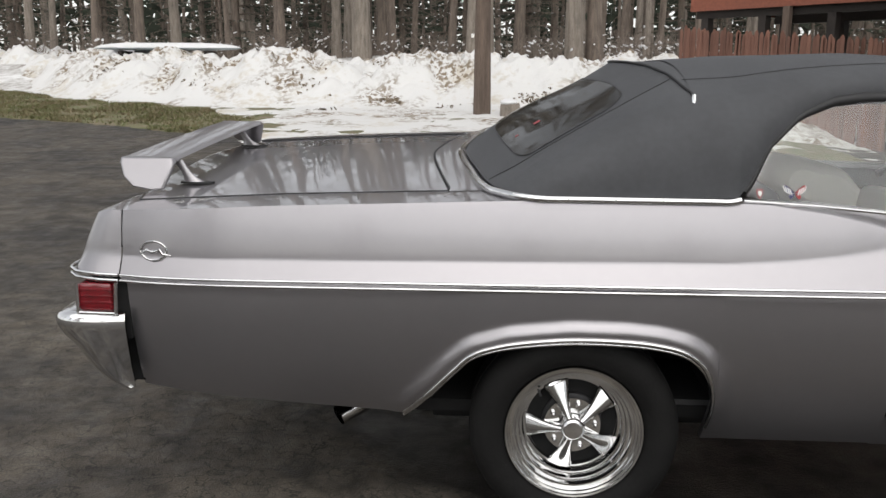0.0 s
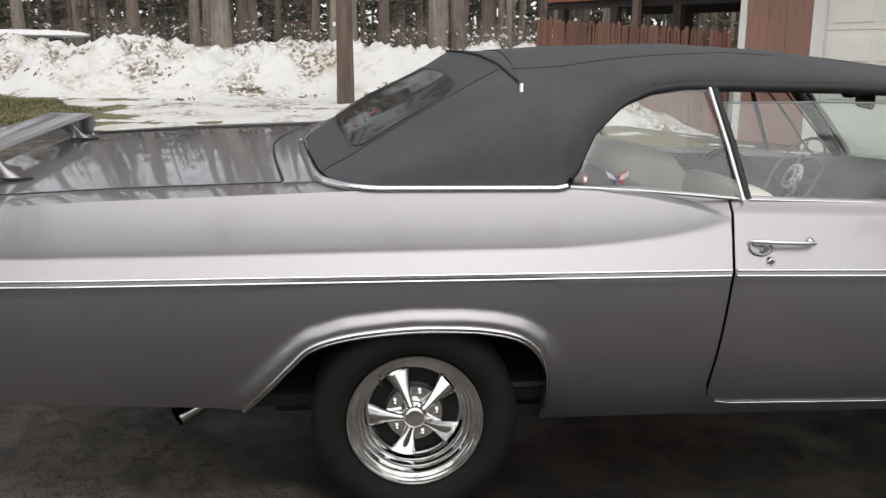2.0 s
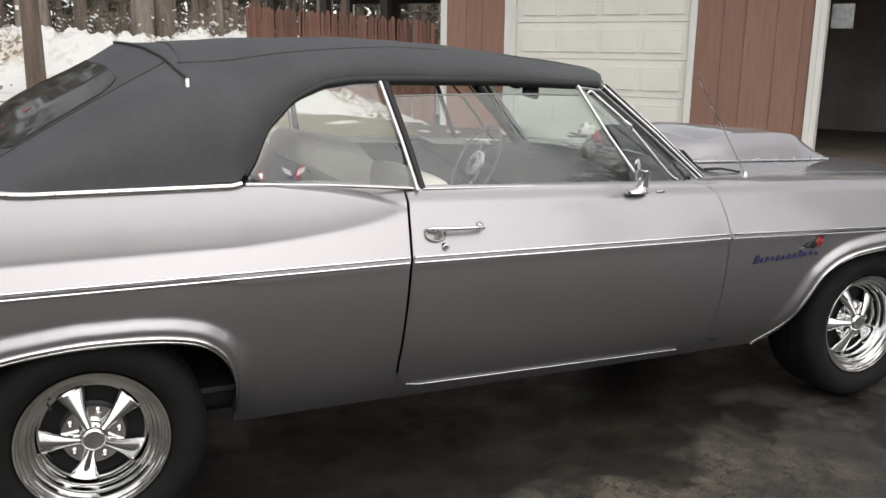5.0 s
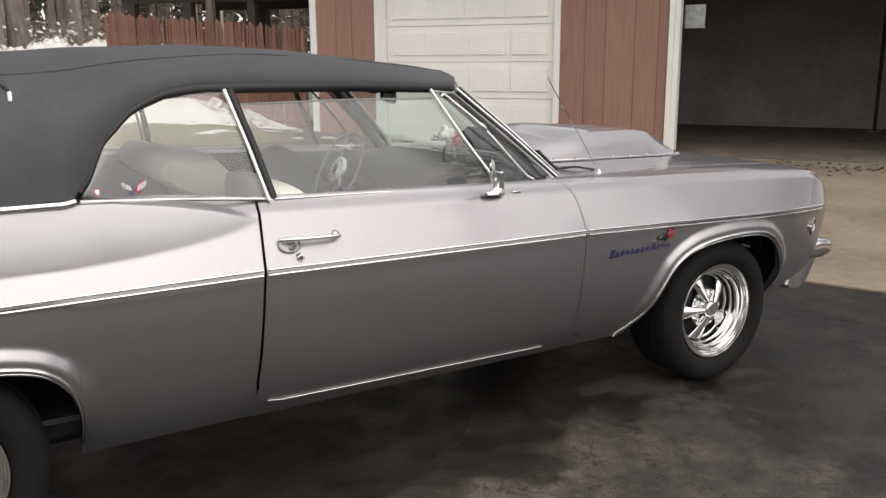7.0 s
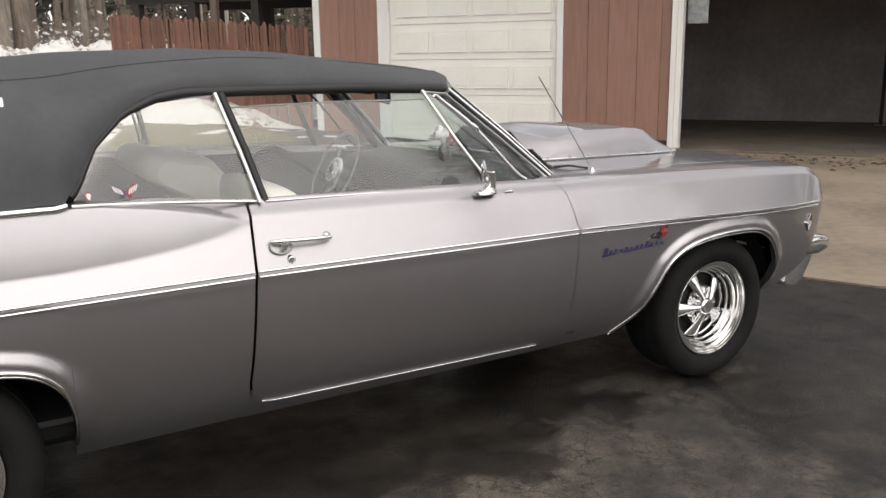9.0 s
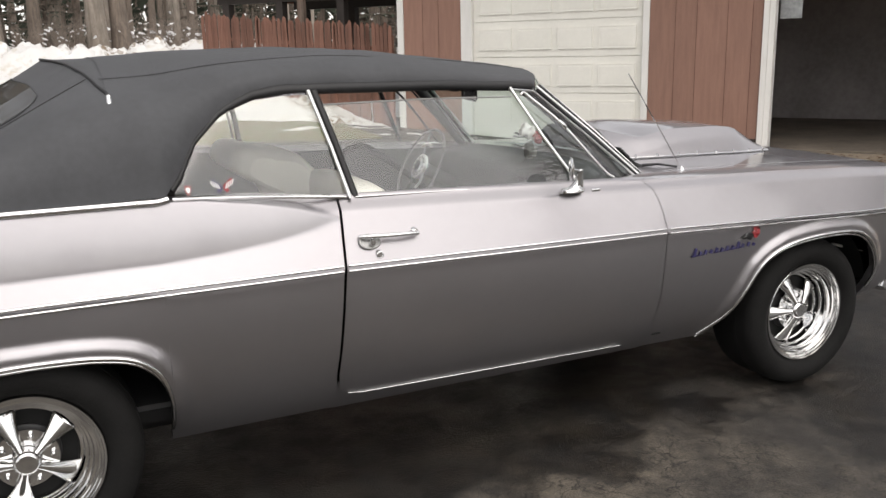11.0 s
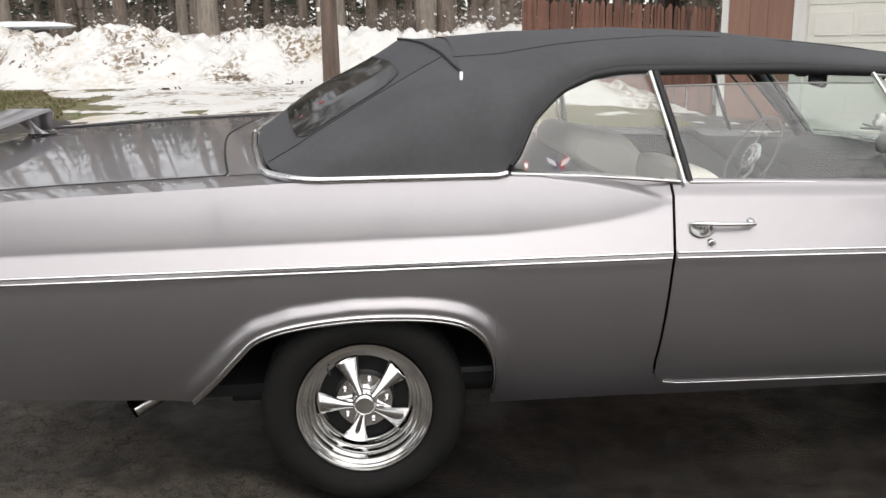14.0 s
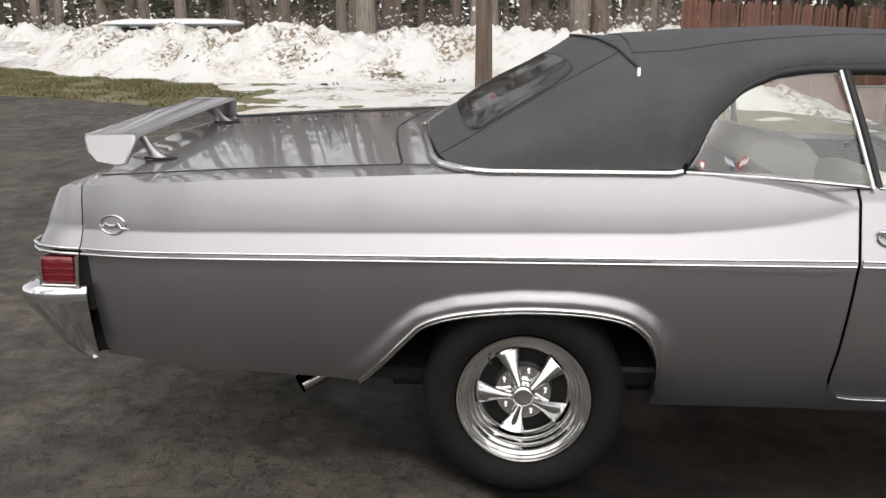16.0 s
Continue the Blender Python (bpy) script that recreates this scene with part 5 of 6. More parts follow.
def rear_cloth(s, q, out=0.0):
    """The cloth behind the last bow: s from the near side round the corner to the middle, q from the foot up to the bow."""
    b = [float(np.interp(s, foot_s, [p[k] for p in foot])) for k in range(3)]
    y1, z1 = section(TIP)
    u = float(np.interp(s, [0, 0.50, 1], [0, 0.17, 1]))
    rim_x, rim_y, rim_z = [SEC, *RIM[0][1:]], [y1, *RIM[1][1:]], [z1, *RIM[2][1:]]
    v = [0, 0.06, 0.20, 0.42, 0.66, 0.87, 1.0]
    t = [float(np.interp(u, v, w)) for w in (rim_x, rim_y, rim_z)]
    ys, zs = section(q * TIP)
    y0, z0 = top_base(SEC)
    w = 1 - 0.85 * smooth(0.15, 0.55, s)
    push, lift = w * (y0 + (y1 - y0) * q - ys) + out, w * (zs - z0 - (z1 - z0) * q) + 0.7 * out
    a = 0.5 * math.pi * smooth(0.28, 0.62, s)
    x, y, z = (b[k] + (t[k] - b[k]) * q for k in range(3))
    return x - math.sin(a) * push, y - math.cos(a) * push, z + lift


def cloth_at(s, q, side=1, out=0.0):
    x, y, z = rear_cloth(s, q, out)
    y = y if side > 0 else 2 - y
    return x + skew(x, y), y, z + lean(x, y)


# the roof from the last bow forward, and the stretched cloth behind it
xs = sorted({*np.round(np.linspace(SEC, 1.86, 62), 4), 0.45, 0.475, 0.525})
TH = [math.pi * (0.5 - 0.5 * math.cos(math.pi * j / 72)) for j in range(73)]
rows = [[top_point(x, t) for t in TH] for x in xs]
rows[0] = [(SEC, y if t <= math.pi / 2 else 2 - y, z) for t in TH for y, z in [section(min(t, math.pi - t))]]
rows += [[(x + 0.018, y, z - 0.010) for x, y, z in rows[-1]], [(x + 0.014, y, z - 0.030) for x, y, z in rows[-1]]]
roof = grid(rows)
around = [(float(a), 1) for a in np.linspace(0, 1, 61)] + [(float(a), -1) for a in np.linspace(1, 0, 61)[1:]]
back = [[cloth_at(a, TH[k] / TIP, side) for a, side in around] for k in range(24)]
for q in (0.5, 1.0):
    back.append([(x + (SEC + 0.012 - x) * q, y, z + (lerp(abs(1 - y), [1 - section(t)[0] for t in TH[36:22:-1]], [section(t)[1] for t in TH[36:22:-1]]) - 0.003 - z) * q) for x, y, z in back[23]])
me = joined("folding_top", [roof, grid(back)])
bm = bmesh.new()
bm.from_mesh(me)
bmesh.ops.remove_doubles(bm, verts=bm.verts[:], dist=0.0004)
bm.to_mesh(me)
bm.free()
top = solid(part("folding_top", me, CLOTH, car, "taut black vinyl convertible top"), 0.006, 1.0)
for side in (1, -1):
    chrome_path("drip_seal", [(x, top_base(x)[0] + 0.006, top_base(x)[1] - 0.007) for x in np.linspace(0.47, 1.86, 50)], [float(0.008 + 0.011 * smooth(0.55, 0.85, x)) for x in np.linspace(0.47, 1.86, 50)], top, side, material=BLACK)
    pts = [cloth_at(a, 1.0, side, 0.003) for a in np.linspace(0, 1, 40)]
    part("welt", tube("welt", [my((0.337, 0.258, 1.325), side), *pts], 0.0045), BLACK, top)
    part("welt_tip", tube("welt_tip", [my((0.338, 0.250, 1.345), side), my((0.337, 0.246, 1.315), side)], [0.007, 0.0085], 12), CHROME, top, "chrome welt tip")
    pts = spline([(x, y, top_z(x, y) + 0.002) for x, y in ((0.325, 0.378), (0.48, 0.374), (0.67, 0.378), (0.92, 0.405), (1.12, 0.45), (1.5, 0.54), (1.84, 0.63))], 40)
    chrome_path("seam", [(front_pull(p.x, p.y), p.y, p.z) for p in pts], 0.0011, top, side, material=BLACK)
    part("seam", tube("seam", [cloth_at(lerp(q, [0.01, 0.15, 1.0], [0.522, 0.492, 0.470]), q, side, 0.001) for q in np.linspace(0.01, 0.985, 40)], 0.0016), BLACK, top)
    # belt moulding round the foot of the top, with studs
    base_line = [(x - 0.016 * smooth(-0.12, -0.26, x) + skew(x, my((0, top_base(x)[0], 0), side)[1]), top_base(x)[0] - 0.006 - 0.010 * smooth(-0.08, -0.16, x) * smooth(-0.345, -0.26, x), top_base(x)[1] - 0.011 + 0.004 * smooth(-0.08, -0.2, x) + lean(x, my((0, top_base(x)[0], 0), side)[1])) for x in [*np.linspace(0.455, -0.1, 20), -0.15, -0.19, -0.225, -0.255, -0.285, -0.31, -0.335, -0.355, -0.365]]
    mould = part("top_moulding", tube("top_moulding", [my(p, side) for p in spline(base_line, 60)], 0.014, 10, 0.85), CHROME, car, "bright belt moulding with studs")
    for k in range(5):
        x = 0.37 - k * 0.135
        part("stud", lathe("stud", [(-0.0135, 0.0005), (-0.0135, 0.0022), (-0.0115, 0.0034), (0, 0.0036)], my((x, top_base(x)[0] - 0.007, top_base(x)[1] - 0.008), side), 10), TRIM, mould)
    rim = spline(base_line, 60)
    for k in range(44, 60, 2):
        part("stud", lathe("stud", [(-0.0125, 0.0005), (-0.0125, 0.0022), (-0.010, 0.0034), (0, 0.0036)], my((rim[k].x, rim[k].y, rim[k].z + 0.007), side), 8), TRIM, mould)

# rear window set in the top, its corners turned in an arc


def turn(a):
    return math.sqrt(1 - max(0.0, 1 - (a - 0.508) / 0.075) ** 2)


WINDOW = [(0.508 + 0.492 * (1 - math.cos(0.5 * math.pi * u)), 1) for u in np.linspace(0, 1, 34)]
WINDOW += [(a, -1) for a, _ in WINDOW[-2::-1]]
rows = [[cloth_at(a, lerp(q, [0, 1], [0.250 + 0.02 * smooth(0.6, 1, a) - 0.055 * turn(a), 0.63 + 0.165 * turn(a) + 0.025 * smooth(0.56, 0.72, a)]), side, 0.0018) for a, side in WINDOW] for q in np.linspace(0, 1, 18)]
v, f = grid(rows)
rw = part("rear_window", mesh_of("rear_window", v, f), REARGLASS, top, "dark clear-vinyl rear window reflecting the trees")
border = rows[0] + [r[-1] for r in rows] + rows[-1][::-1] + [r[0] for r in rows[::-1]]
part("window_binding", tube("window_binding", border, 0.0016, 6), BLACK, rw)
for a, q, w, h in ((0.72, 0.40, 0.010, 0.018), (0.71, 0.27, 0.006, 0.010)):
    part("sticker", mesh_of("sticker", [cloth_at(a + da, q + dq, 1, 0.0028) for da, dq in ((-w, -h), (w, -h), (w, h), (-w, h))], [(0, 1, 2, 3)]), REDP, rw, "small red sticker")


# ---------------- side glass ----------------
def pane(name, lower, upper, side, material, parent, n=14, label=""):
    lo, hi = spline(lower, n), spline(upper, n)
    rows = [[my(a.lerp(b, q) + Vector((0, -0.010 * math.sin(math.pi * q), 0)), side) for q in np.linspace(0, 1, 8)] for a, b in zip(lo, hi)]
    v, f = grid(rows)
    ob = part(name, mesh_of(name, v, f), material, parent, label)
    ob.visible_shadow = False
    return ob


QG = {}
for side in (1, -1):
    QG[side] = pane("quarter_window", [(0.475, 0.137, 1.042), (0.65, 0.148, 1.028), (1.012, 0.168, 0.995)], [(0.485, 0.150, 1.075), (0.55, 0.205, 1.19), (0.66, 0.262, 1.29), (0.75, 0.285, 1.325), (0.935, 0.295, 1.335)], side, GLASS, car, 20)
    dw = pane("door_window", [(1.03, 0.172, 0.99), (1.5, 0.175, 0.975), (1.90, 0.178, 0.955)], [(0.972, 0.285, 1.285), (1.35, 0.305, 1.287), (1.712, 0.325, 1.28)], side, GLASS, DOORS[side], 14, "side glass wound down a little")
    part("glass_edge", tube("glass_edge", [my(p, side) for p in spline([(0.972, 0.285, 1.287), (1.35, 0.305, 1.289), (1.712, 0.325, 1.282)], 14)], 0.003, 6), GREYLINER, dw)
    pane("vent_window", [(1.925, 0.182, 0.962), (2.06, 0.215, 0.96), (2.19, 0.25, 0.957)], [(1.74, 0.335, 1.29), (1.78, 0.36, 1.285), (1.85, 0.395, 1.275)], side, GLASS, DOORS[side], 8)
    part("window_post", tube("window_post", [my(p, side) for p in ((1.020, 0.152, 0.998), (0.983, 0.212, 1.16), (0.936, 0.275, 1.335))], 0.0068, 8, 1.0), TRIM, car, "chrome quarter-window post")
    part("post_seal", tube("post_seal", [my(p, side) for p in ((1.043, 0.172, 0.995), (1.006, 0.232, 1.16), (0.960, 0.297, 1.332))], 0.0135, 8), BLACK, car)
    part("vent_post", tube("vent_post", [my(p, side) for p in ((1.905, 0.164, 0.965), (1.80, 0.249, 1.14), (1.705, 0.324, 1.315))], 0.0062 if side > 0 else 0.012, 8, 1.0), TRIM if side > 0 else BLACK, DOORS[side], "chrome vent-window post" if side > 0 else "dark inner face of the vent-window post")
    part("vent_frame", tube("vent_frame", [my(p, side) for p in ((2.205, 0.235, 0.965), (2.02, 0.31, 1.135), (1.84, 0.385, 1.295), (1.71, 0.335, 1.308))], 0.0055, 8, 0.9), TRIM if side > 0 else BLACK, DOORS[side])
    part("vent_seal", tube("vent_seal", [my(p, side) for p in ((2.222, 0.245, 0.965), (2.04, 0.325, 1.135), (1.865, 0.40, 1.30))], 0.009, 8, 0.8), BLACK, DOORS[side])
    part("windscreen_pillar", tube("windscreen_pillar", [my(p, side) for p in ((2.262, 0.262, 0.952), (2.08, 0.345, 1.13), (1.885, 0.435, 1.310))], 0.0065, 10, 0.9), TRIM, car, "bright windscreen pillar")
    part("pillar_trim", tube("pillar_trim", [my(p, side) for p in ((2.285, 0.285, 0.955), (2.105, 0.365, 1.135), (1.915, 0.45, 1.308))], 0.006, 8), TRIM, car)
    part("pillar_seal", tube("pillar_seal", [my(p, side) for p in ((2.273, 0.270, 0.953), (2.092, 0.352, 1.132), (1.900, 0.440, 1.312))], 0.007, 8), BLACK, car)
    part("pillar_cover", tube("pillar_cover", [my(p, side) for p in ((2.20, 0.315, 0.95), (2.03, 0.385, 1.13), (1.845, 0.465, 1.305))], [0.020, 0.022, 0.024], 10), DASH, car, "dark padded inner pillar")
    vf = part("vent_glass_frame", tube("vent_glass_frame", [my(p, side) for p in spline([(1.752, 0.328, 1.287), (1.769, 0.332, 1.294), (1.80, 0.325, 1.270), (1.907, 0.287, 1.175), (2.06, 0.240, 1.002), (2.105, 0.228, 0.967)], 30)], 0.0052, 8), TRIM if side > 0 else BLACK, DOORS[side], "bright inner vent frame" if side > 0 else "dark inner vent frame")
    part("vent_latch", tube("vent_latch", [my(p, side) for p in ((1.895, 0.288, 1.188), (1.912, 0.278, 1.170), (1.918, 0.280, 1.155))], [0.006, 0.009, 0.005], 8), CHROME, vf)
    part("vent_sill", tube("vent_sill", [my(p, side) for p in ((1.90, 0.160, 0.966), (2.05, 0.185, 0.961), (2.235, 0.224, 0.957))], [0.006, 0.009, 0.010], 8, 0.7), TRIM, DOORS[side])
    part("belt_trim", tube("belt_trim", [my(p, side) for p in ((1.04, 0.160, 0.997), (1.5, 0.163, 0.984), (1.90, 0.166, 0.966), (2.24, 0.225, 0.955))], 0.0035 if side > 0 else 0.006, 6), CHROME, DOORS[side])
    part("belt_trim", tube("belt_trim", [my(p, side) for p in ((0.47, 0.125, 1.046), (0.7, 0.14, 1.03), (1.01, 0.158, 1.000))], 0.005, 6), CHROME, car)

# windscreen, curved
rows = []
for q in np.linspace(0, 1, 12):
    row = []
    for u in np.linspace(-1, 1, 31):
        half = 0.735 + (0.565 - 0.735) * q
        y = 1 + u * half
        x = (2.265 + (1.885 - 2.265) * q) + (0.17 if q < 0.01 else 0.17 + 0.03 * q) * (1 - abs(u) ** 2.2)
        row.append((x, y, 0.958 + (1.300 - 0.958) * q + (0.02 + 0.030 * q) * (1 - u * u)))
    rows.append(row)
v, f = grid(rows)
ws = part("windscreen", mesh_of("windscreen", v, f), SCREEN, car)
ws.visible_shadow = False
part("screen_trim", tube("screen_trim", [(p[0] + 0.004, p[1], p[2] - 0.002) for p in rows[0]], 0.008, 6), CHROME, car)
part("screen_header", tube("screen_header", [(p[0] - 0.022, p[1], p[2] - 0.006) for p in rows[-1]], 0.011, 8), CHROME, car)
for y0, y1 in ((0.55, 1.0), (1.12, 1.6)):
    wip = part("wiper", tube("wiper", [(2.46, y1, 0.992), (2.44, (y0 + y1) / 2, 1.008), (2.385, y0, 1.000)], 0.006, 6), BLACK, car, "black wiper arm on the cowl")
    part("blade", tube("blade", [(2.44, y1 - 0.05, 1.016), (2.37, y0 - 0.06, 1.004)], 0.005, 6), BLACK, wip)

near_wiper = part("wiper", tube("wiper", [(2.248, 0.405, 1.048), (2.280, 0.410, 1.020), (2.332, 0.405, 0.983), (2.360, 0.395, 0.965)], [0.006, 0.009, 0.010, 0.014], 8), BLACK, car, "black wiper parked at the corner of the screen")
for k in range(9):
    x, z = 2.252 + 0.011 * k, 1.050 - 0.0095 * k
    part("clip", box_mesh("clip", x - 0.004, x + 0.006, 0.385, 0.415, z - 0.008, z + 0.006, 0.002), BLACK, near_wiper)
part("arm", tube("arm", [(2.365, 0.39, 0.975), (2.42, 0.36, 0.980), (2.50, 0.335, 0.966)], [0.007, 0.005, 0.004], 6), BLACK, near_wiper)

# interior mirror
corners = [(1.866, 1.03, 1.286), (1.872, 1.027, 1.289), (1.902, 0.973, 1.299), (1.906, 0.97, 1.294), (1.906, 0.97, 1.238), (1.902, 0.973, 1.232), (1.875, 1.027, 1.243), (1.870, 1.03, 1.247)]
im = part("interior_mirror", tube("interior_mirror", [*corners, corners[0]], 0.0055, 8), BLACK, car, "black-framed interior mirror")
part("mirror_glass", mesh_of("mirror_glass", corners, [tuple(range(8))]), CHROME, im)
part("mirror_housing", tube("mirror_housing", [(1.778, 0.99, 1.290), (1.792, 0.99, 1.291), (1.82, 0.99, 1.292), (1.85, 0.995, 1.300), (1.868, 1.0, 1.306)], [0.006, 0.016, 0.019, 0.016, 0.008], 12), BLACK, im)
part("mirror_stem", tube("mirror_stem", [(1.86, 1.0, 1.302), (1.92, 1.0, 1.318), (2.01, 1.0, 1.322)], 0.006, 8), BLACK, im)

# ---------------- cabin ----------------
def cushion(name, pts, y0, y1, parent, material=None, puff=0.02, label=""):
    """A rounded upholstered block: a closed side outline, swept across and drawn in at both ends."""
    ring = spline(pts + [pts[0]], 40)[:-1]
    cx, cz = sum(p[0] for p in pts) / len(pts), sum(p[2] for p in pts) / len(pts)
    rows = []
    for q in (0, 0.02, 0.07, 0.2, 0.5, 0.8, 0.93, 0.98, 1):
        k = 1 - 0.28 * (abs(2 * q - 1)) ** 14
        rows.append([(cx + (p.x - cx) * k, y0 + (y1 - y0) * q, cz + (p.z - cz) * k) for p in ring])
    v, f = grid(rows, closed=True)
    n = len(ring)
    f += [tuple(range(n)), tuple(range(len(v) - n, len(v)))[::-1]]
    return part(name, mesh_of(name, v, f), material or CREAM, parent, label)


NEAR_SEAT = ((1.14, 0.60), (1.10, 0.90), (1.103, 0.975), (1.12, 1.003), (1.178, 1.002), (1.225, 0.978), (1.275, 0.90), (1.33, 0.62), (1.22, 0.50))
FAR_SEAT = ((1.10, 0.60), (1.06, 0.84), (0.93, 0.93), (0.85, 0.985), (0.845, 1.035), (0.875, 1.074), (0.93, 1.082), (1.0, 1.060), (1.07, 1.052), (1.14, 1.032), (1.185, 0.985), (1.24, 0.93), (1.33, 0.89), (1.42, 0.86), (1.45, 0.66), (1.25, 0.50))
for y0, y1, outline in ((0.33, 0.92, NEAR_SEAT), (1.08, 1.64, FAR_SEAT)):
    cushion("seat_back", [(x, 0, z) for x, z in outline], y0, y1, car, label="cream vinyl front seat back")
    cushion("seat_cushion", [(1.05, 0, 0.60), (1.4, 0, 0.645), (1.62, 0, 0.64), (1.68, 0, 0.56), (1.62, 0, 0.46), (1.1, 0, 0.46)], y0, y1, car)
cushion("rear_seat_back", [(0.62, 0, 0.55), (0.50, 0, 0.78), (0.44, 0, 0.93), (0.38, 0, 0.965), (0.31, 0, 0.92), (0.36, 0, 0.70), (0.48, 0, 0.50)], 0.36, 1.64, car, label="cream vinyl rear bench back")
cushion("rear_seat_cushion", [(0.52, 0, 0.56), (0.72, 0, 0.60), (0.88, 0, 0.58), (0.92, 0, 0.50), (0.84, 0, 0.42), (0.55, 0, 0.42)], 0.3, 1.7, car)
part("top_well", box_mesh("top_well", -0.5, 0.30, 0.25, 1.75, 0.955, 0.99), DASH, car)
for side in (1, -1):
    rows = [[my((x, 0.205 + 0.03 * (q < 0.9), 0.36 + (lerp(x, [0.47, 1.01, 1.5, 1.9, 2.24], [1.030, 0.982, 0.966, 0.946, 0.930]) - 0.36) * q), side) for q in (0, 0.4, 0.85, 0.96, 1)] for x in np.linspace(0.47, 2.16, 24)]
    v, f = grid(rows)
    part("door_card", mesh_of("door_card", v, f), CARD, car)
    part("arm_rest", box_mesh("arm_rest", 1.35, 1.75, *sorted((my((0, 0.24, 0), side)[1], my((0, 0.32, 0), side)[1])), 0.66, 0.72, 0.02, 3, True), CREAM, car)
cushion("dashboard", [(2.02, 0, 0.72), (1.98, 0, 0.84), (2.00, 0, 0.925), (2.10, 0, 0.955), (2.36, 0, 0.955), (2.38, 0, 0.75)], 0.24, 1.76, car, DASH)
part("dash_trim", tube("dash_trim", [(1.992, 0.3, 0.87), (1.992, 1.7, 0.87)], 0.008, 8), CHROME, car)
part("cabin_floor", box_mesh("cabin_floor", 0.3, 2.25, 0.24, 1.76, 0.372, 0.39), DASH, car)

# steering wheel, tilted towards the seat
SM = Matrix.Translation((1.80, 1.36, 0.905)) @ pose(0, 0, 0, 0, -62, 0)
ringp = [SM @ Vector((0.195 * math.cos(a), 0.195 * math.sin(a), 0)) for a in np.linspace(0, 2 * math.pi, 49)]
sw = part("steering_wheel", tube("steering_wheel", ringp, 0.0065, 8), GREYLINER, car, "thin grey steering wheel with chrome centre")
part("horn_ring", tube("horn_ring", [SM @ Vector((0.115 * math.cos(a), 0.115 * math.sin(a), 0.006)) for a in np.linspace(-0.35, 0.55, 14)], 0.007, 8), TRIM, sw)
part("horn_bar", tube("horn_bar", [SM @ Vector((-0.035, -0.075, 0.008)), SM @ Vector((-0.075, -0.090, 0.010)), SM @ Vector((-0.105, -0.062, 0.010))], 0.007, 8), TRIM, sw)
for k in range(12):
    a = k * math.pi / 6
    part("boss_hole", tube("boss_hole", [SM @ Vector((0.046 * math.cos(a), 0.046 * math.sin(a), 0.0)), SM @ Vector((0.046 * math.cos(a), 0.046 * math.sin(a), 0.0125))], 0.0065, 8), DASH, sw)
part("boss_plate", tube("boss_plate", [SM @ Vector((0, 0, -0.004)), SM @ Vector((0, 0, 0.010)), SM @ Vector((0, 0, 0.011))], [0.062, 0.062, 0.058], 28), TRIM, sw, "drilled bright centre plate")
part("boss_cap", tube("boss_cap", [SM @ Vector((0, 0, 0.01)), SM @ Vector((0, 0, 0.018)), SM @ Vector((0, 0, 0.021))], [0.026, 0.024, 0.012], 20), DASH, sw)
part("wheel_boss", tube("wheel_boss", [SM @ Vector((0, 0, -0.02)), SM @ Vector((0, 0, 0.012)), SM @ Vector((0, 0, 0.018))], [0.04, 0.036, 0.02], 20), CHROME, sw)
for a in (0.3, 2.84):
    part("wheel_spoke", tube("wheel_spoke", [SM @ Vector((0.03 * math.cos(a), 0.03 * math.sin(a), 0)), SM @ Vector((0.19 * math.cos(a), 0.19 * math.sin(a), 0))], [0.016, 0.010], 8, 0.4), CHROME, sw)
part("column", tube("column", [SM @ Vector((0, 0, -0.02)), SM @ Vector((0, 0, -0.40))], 0.03, 12), DASH, sw)

# ribbed bar by the far door, built in place of a dark reflection in the glass
REFLECTED_LINE = spline([(1.50, 1.66, 0.955), (1.555, 1.66, 0.982), (1.617, 1.66, 0.989), (1.728, 1.66, 0.927), (1.857, 1.65, 0.832), (1.957, 1.64, 0.734), (2.02, 1.63, 0.66)], 40)
reflected_bar = part("shoulder_strap", joined("shoulder_strap", [tube_data(REFLECTED_LINE, 0.020, 8, 0.9)]), BLACK, car, "black ribbed bar standing in for a reflection in the glass")
for k in range(2, 36, 2):
    p = REFLECTED_LINE[k]
    part("rib", box_mesh("rib", p.x - 0.002, p.x + 0.002, p.y - 0.023, p.y - 0.017, p.z - 0.010, p.z + 0.012), BLACK, reflected_bar)

# small things on the dash
part("well_strip", tube("well_strip", [(3.34, 0.25, 0.560), (3.45, 0.25, 0.530), (3.55, 0.25, 0.502)], [0.006, 0.005, 0.003], 6), WHITEWOOD, car, "thin pale strip inside the wheel well")
toy = thing("dash_ornament", (2.17, 0.95, 0.957), "small white and red soft ornament on the dashboard", "ornament")


def blob(name, centre, size, material, parent, label="", seed=0.0):
    """A small soft lump, uneven all over."""
    rows = []
    for i in range(11):
        u = math.pi * i / 10
        ring = []
        for j in range(16):
            w = 2 * math.pi * j / 16
            n = Vector((math.sin(u) * math.cos(w), math.sin(u) * math.sin(w), -math.cos(u)))
            k = 1 + 0.7 * noise.noise((n.x * 1.7 + seed, n.y * 1.7, n.z * 1.7))
            ring.append(tuple(centre[q] + size[q] * n[q] * k for q in range(3)))
        rows.append(ring)
    return part(name, mesh_of(name, *grid(rows, closed=True)), material, parent, label)


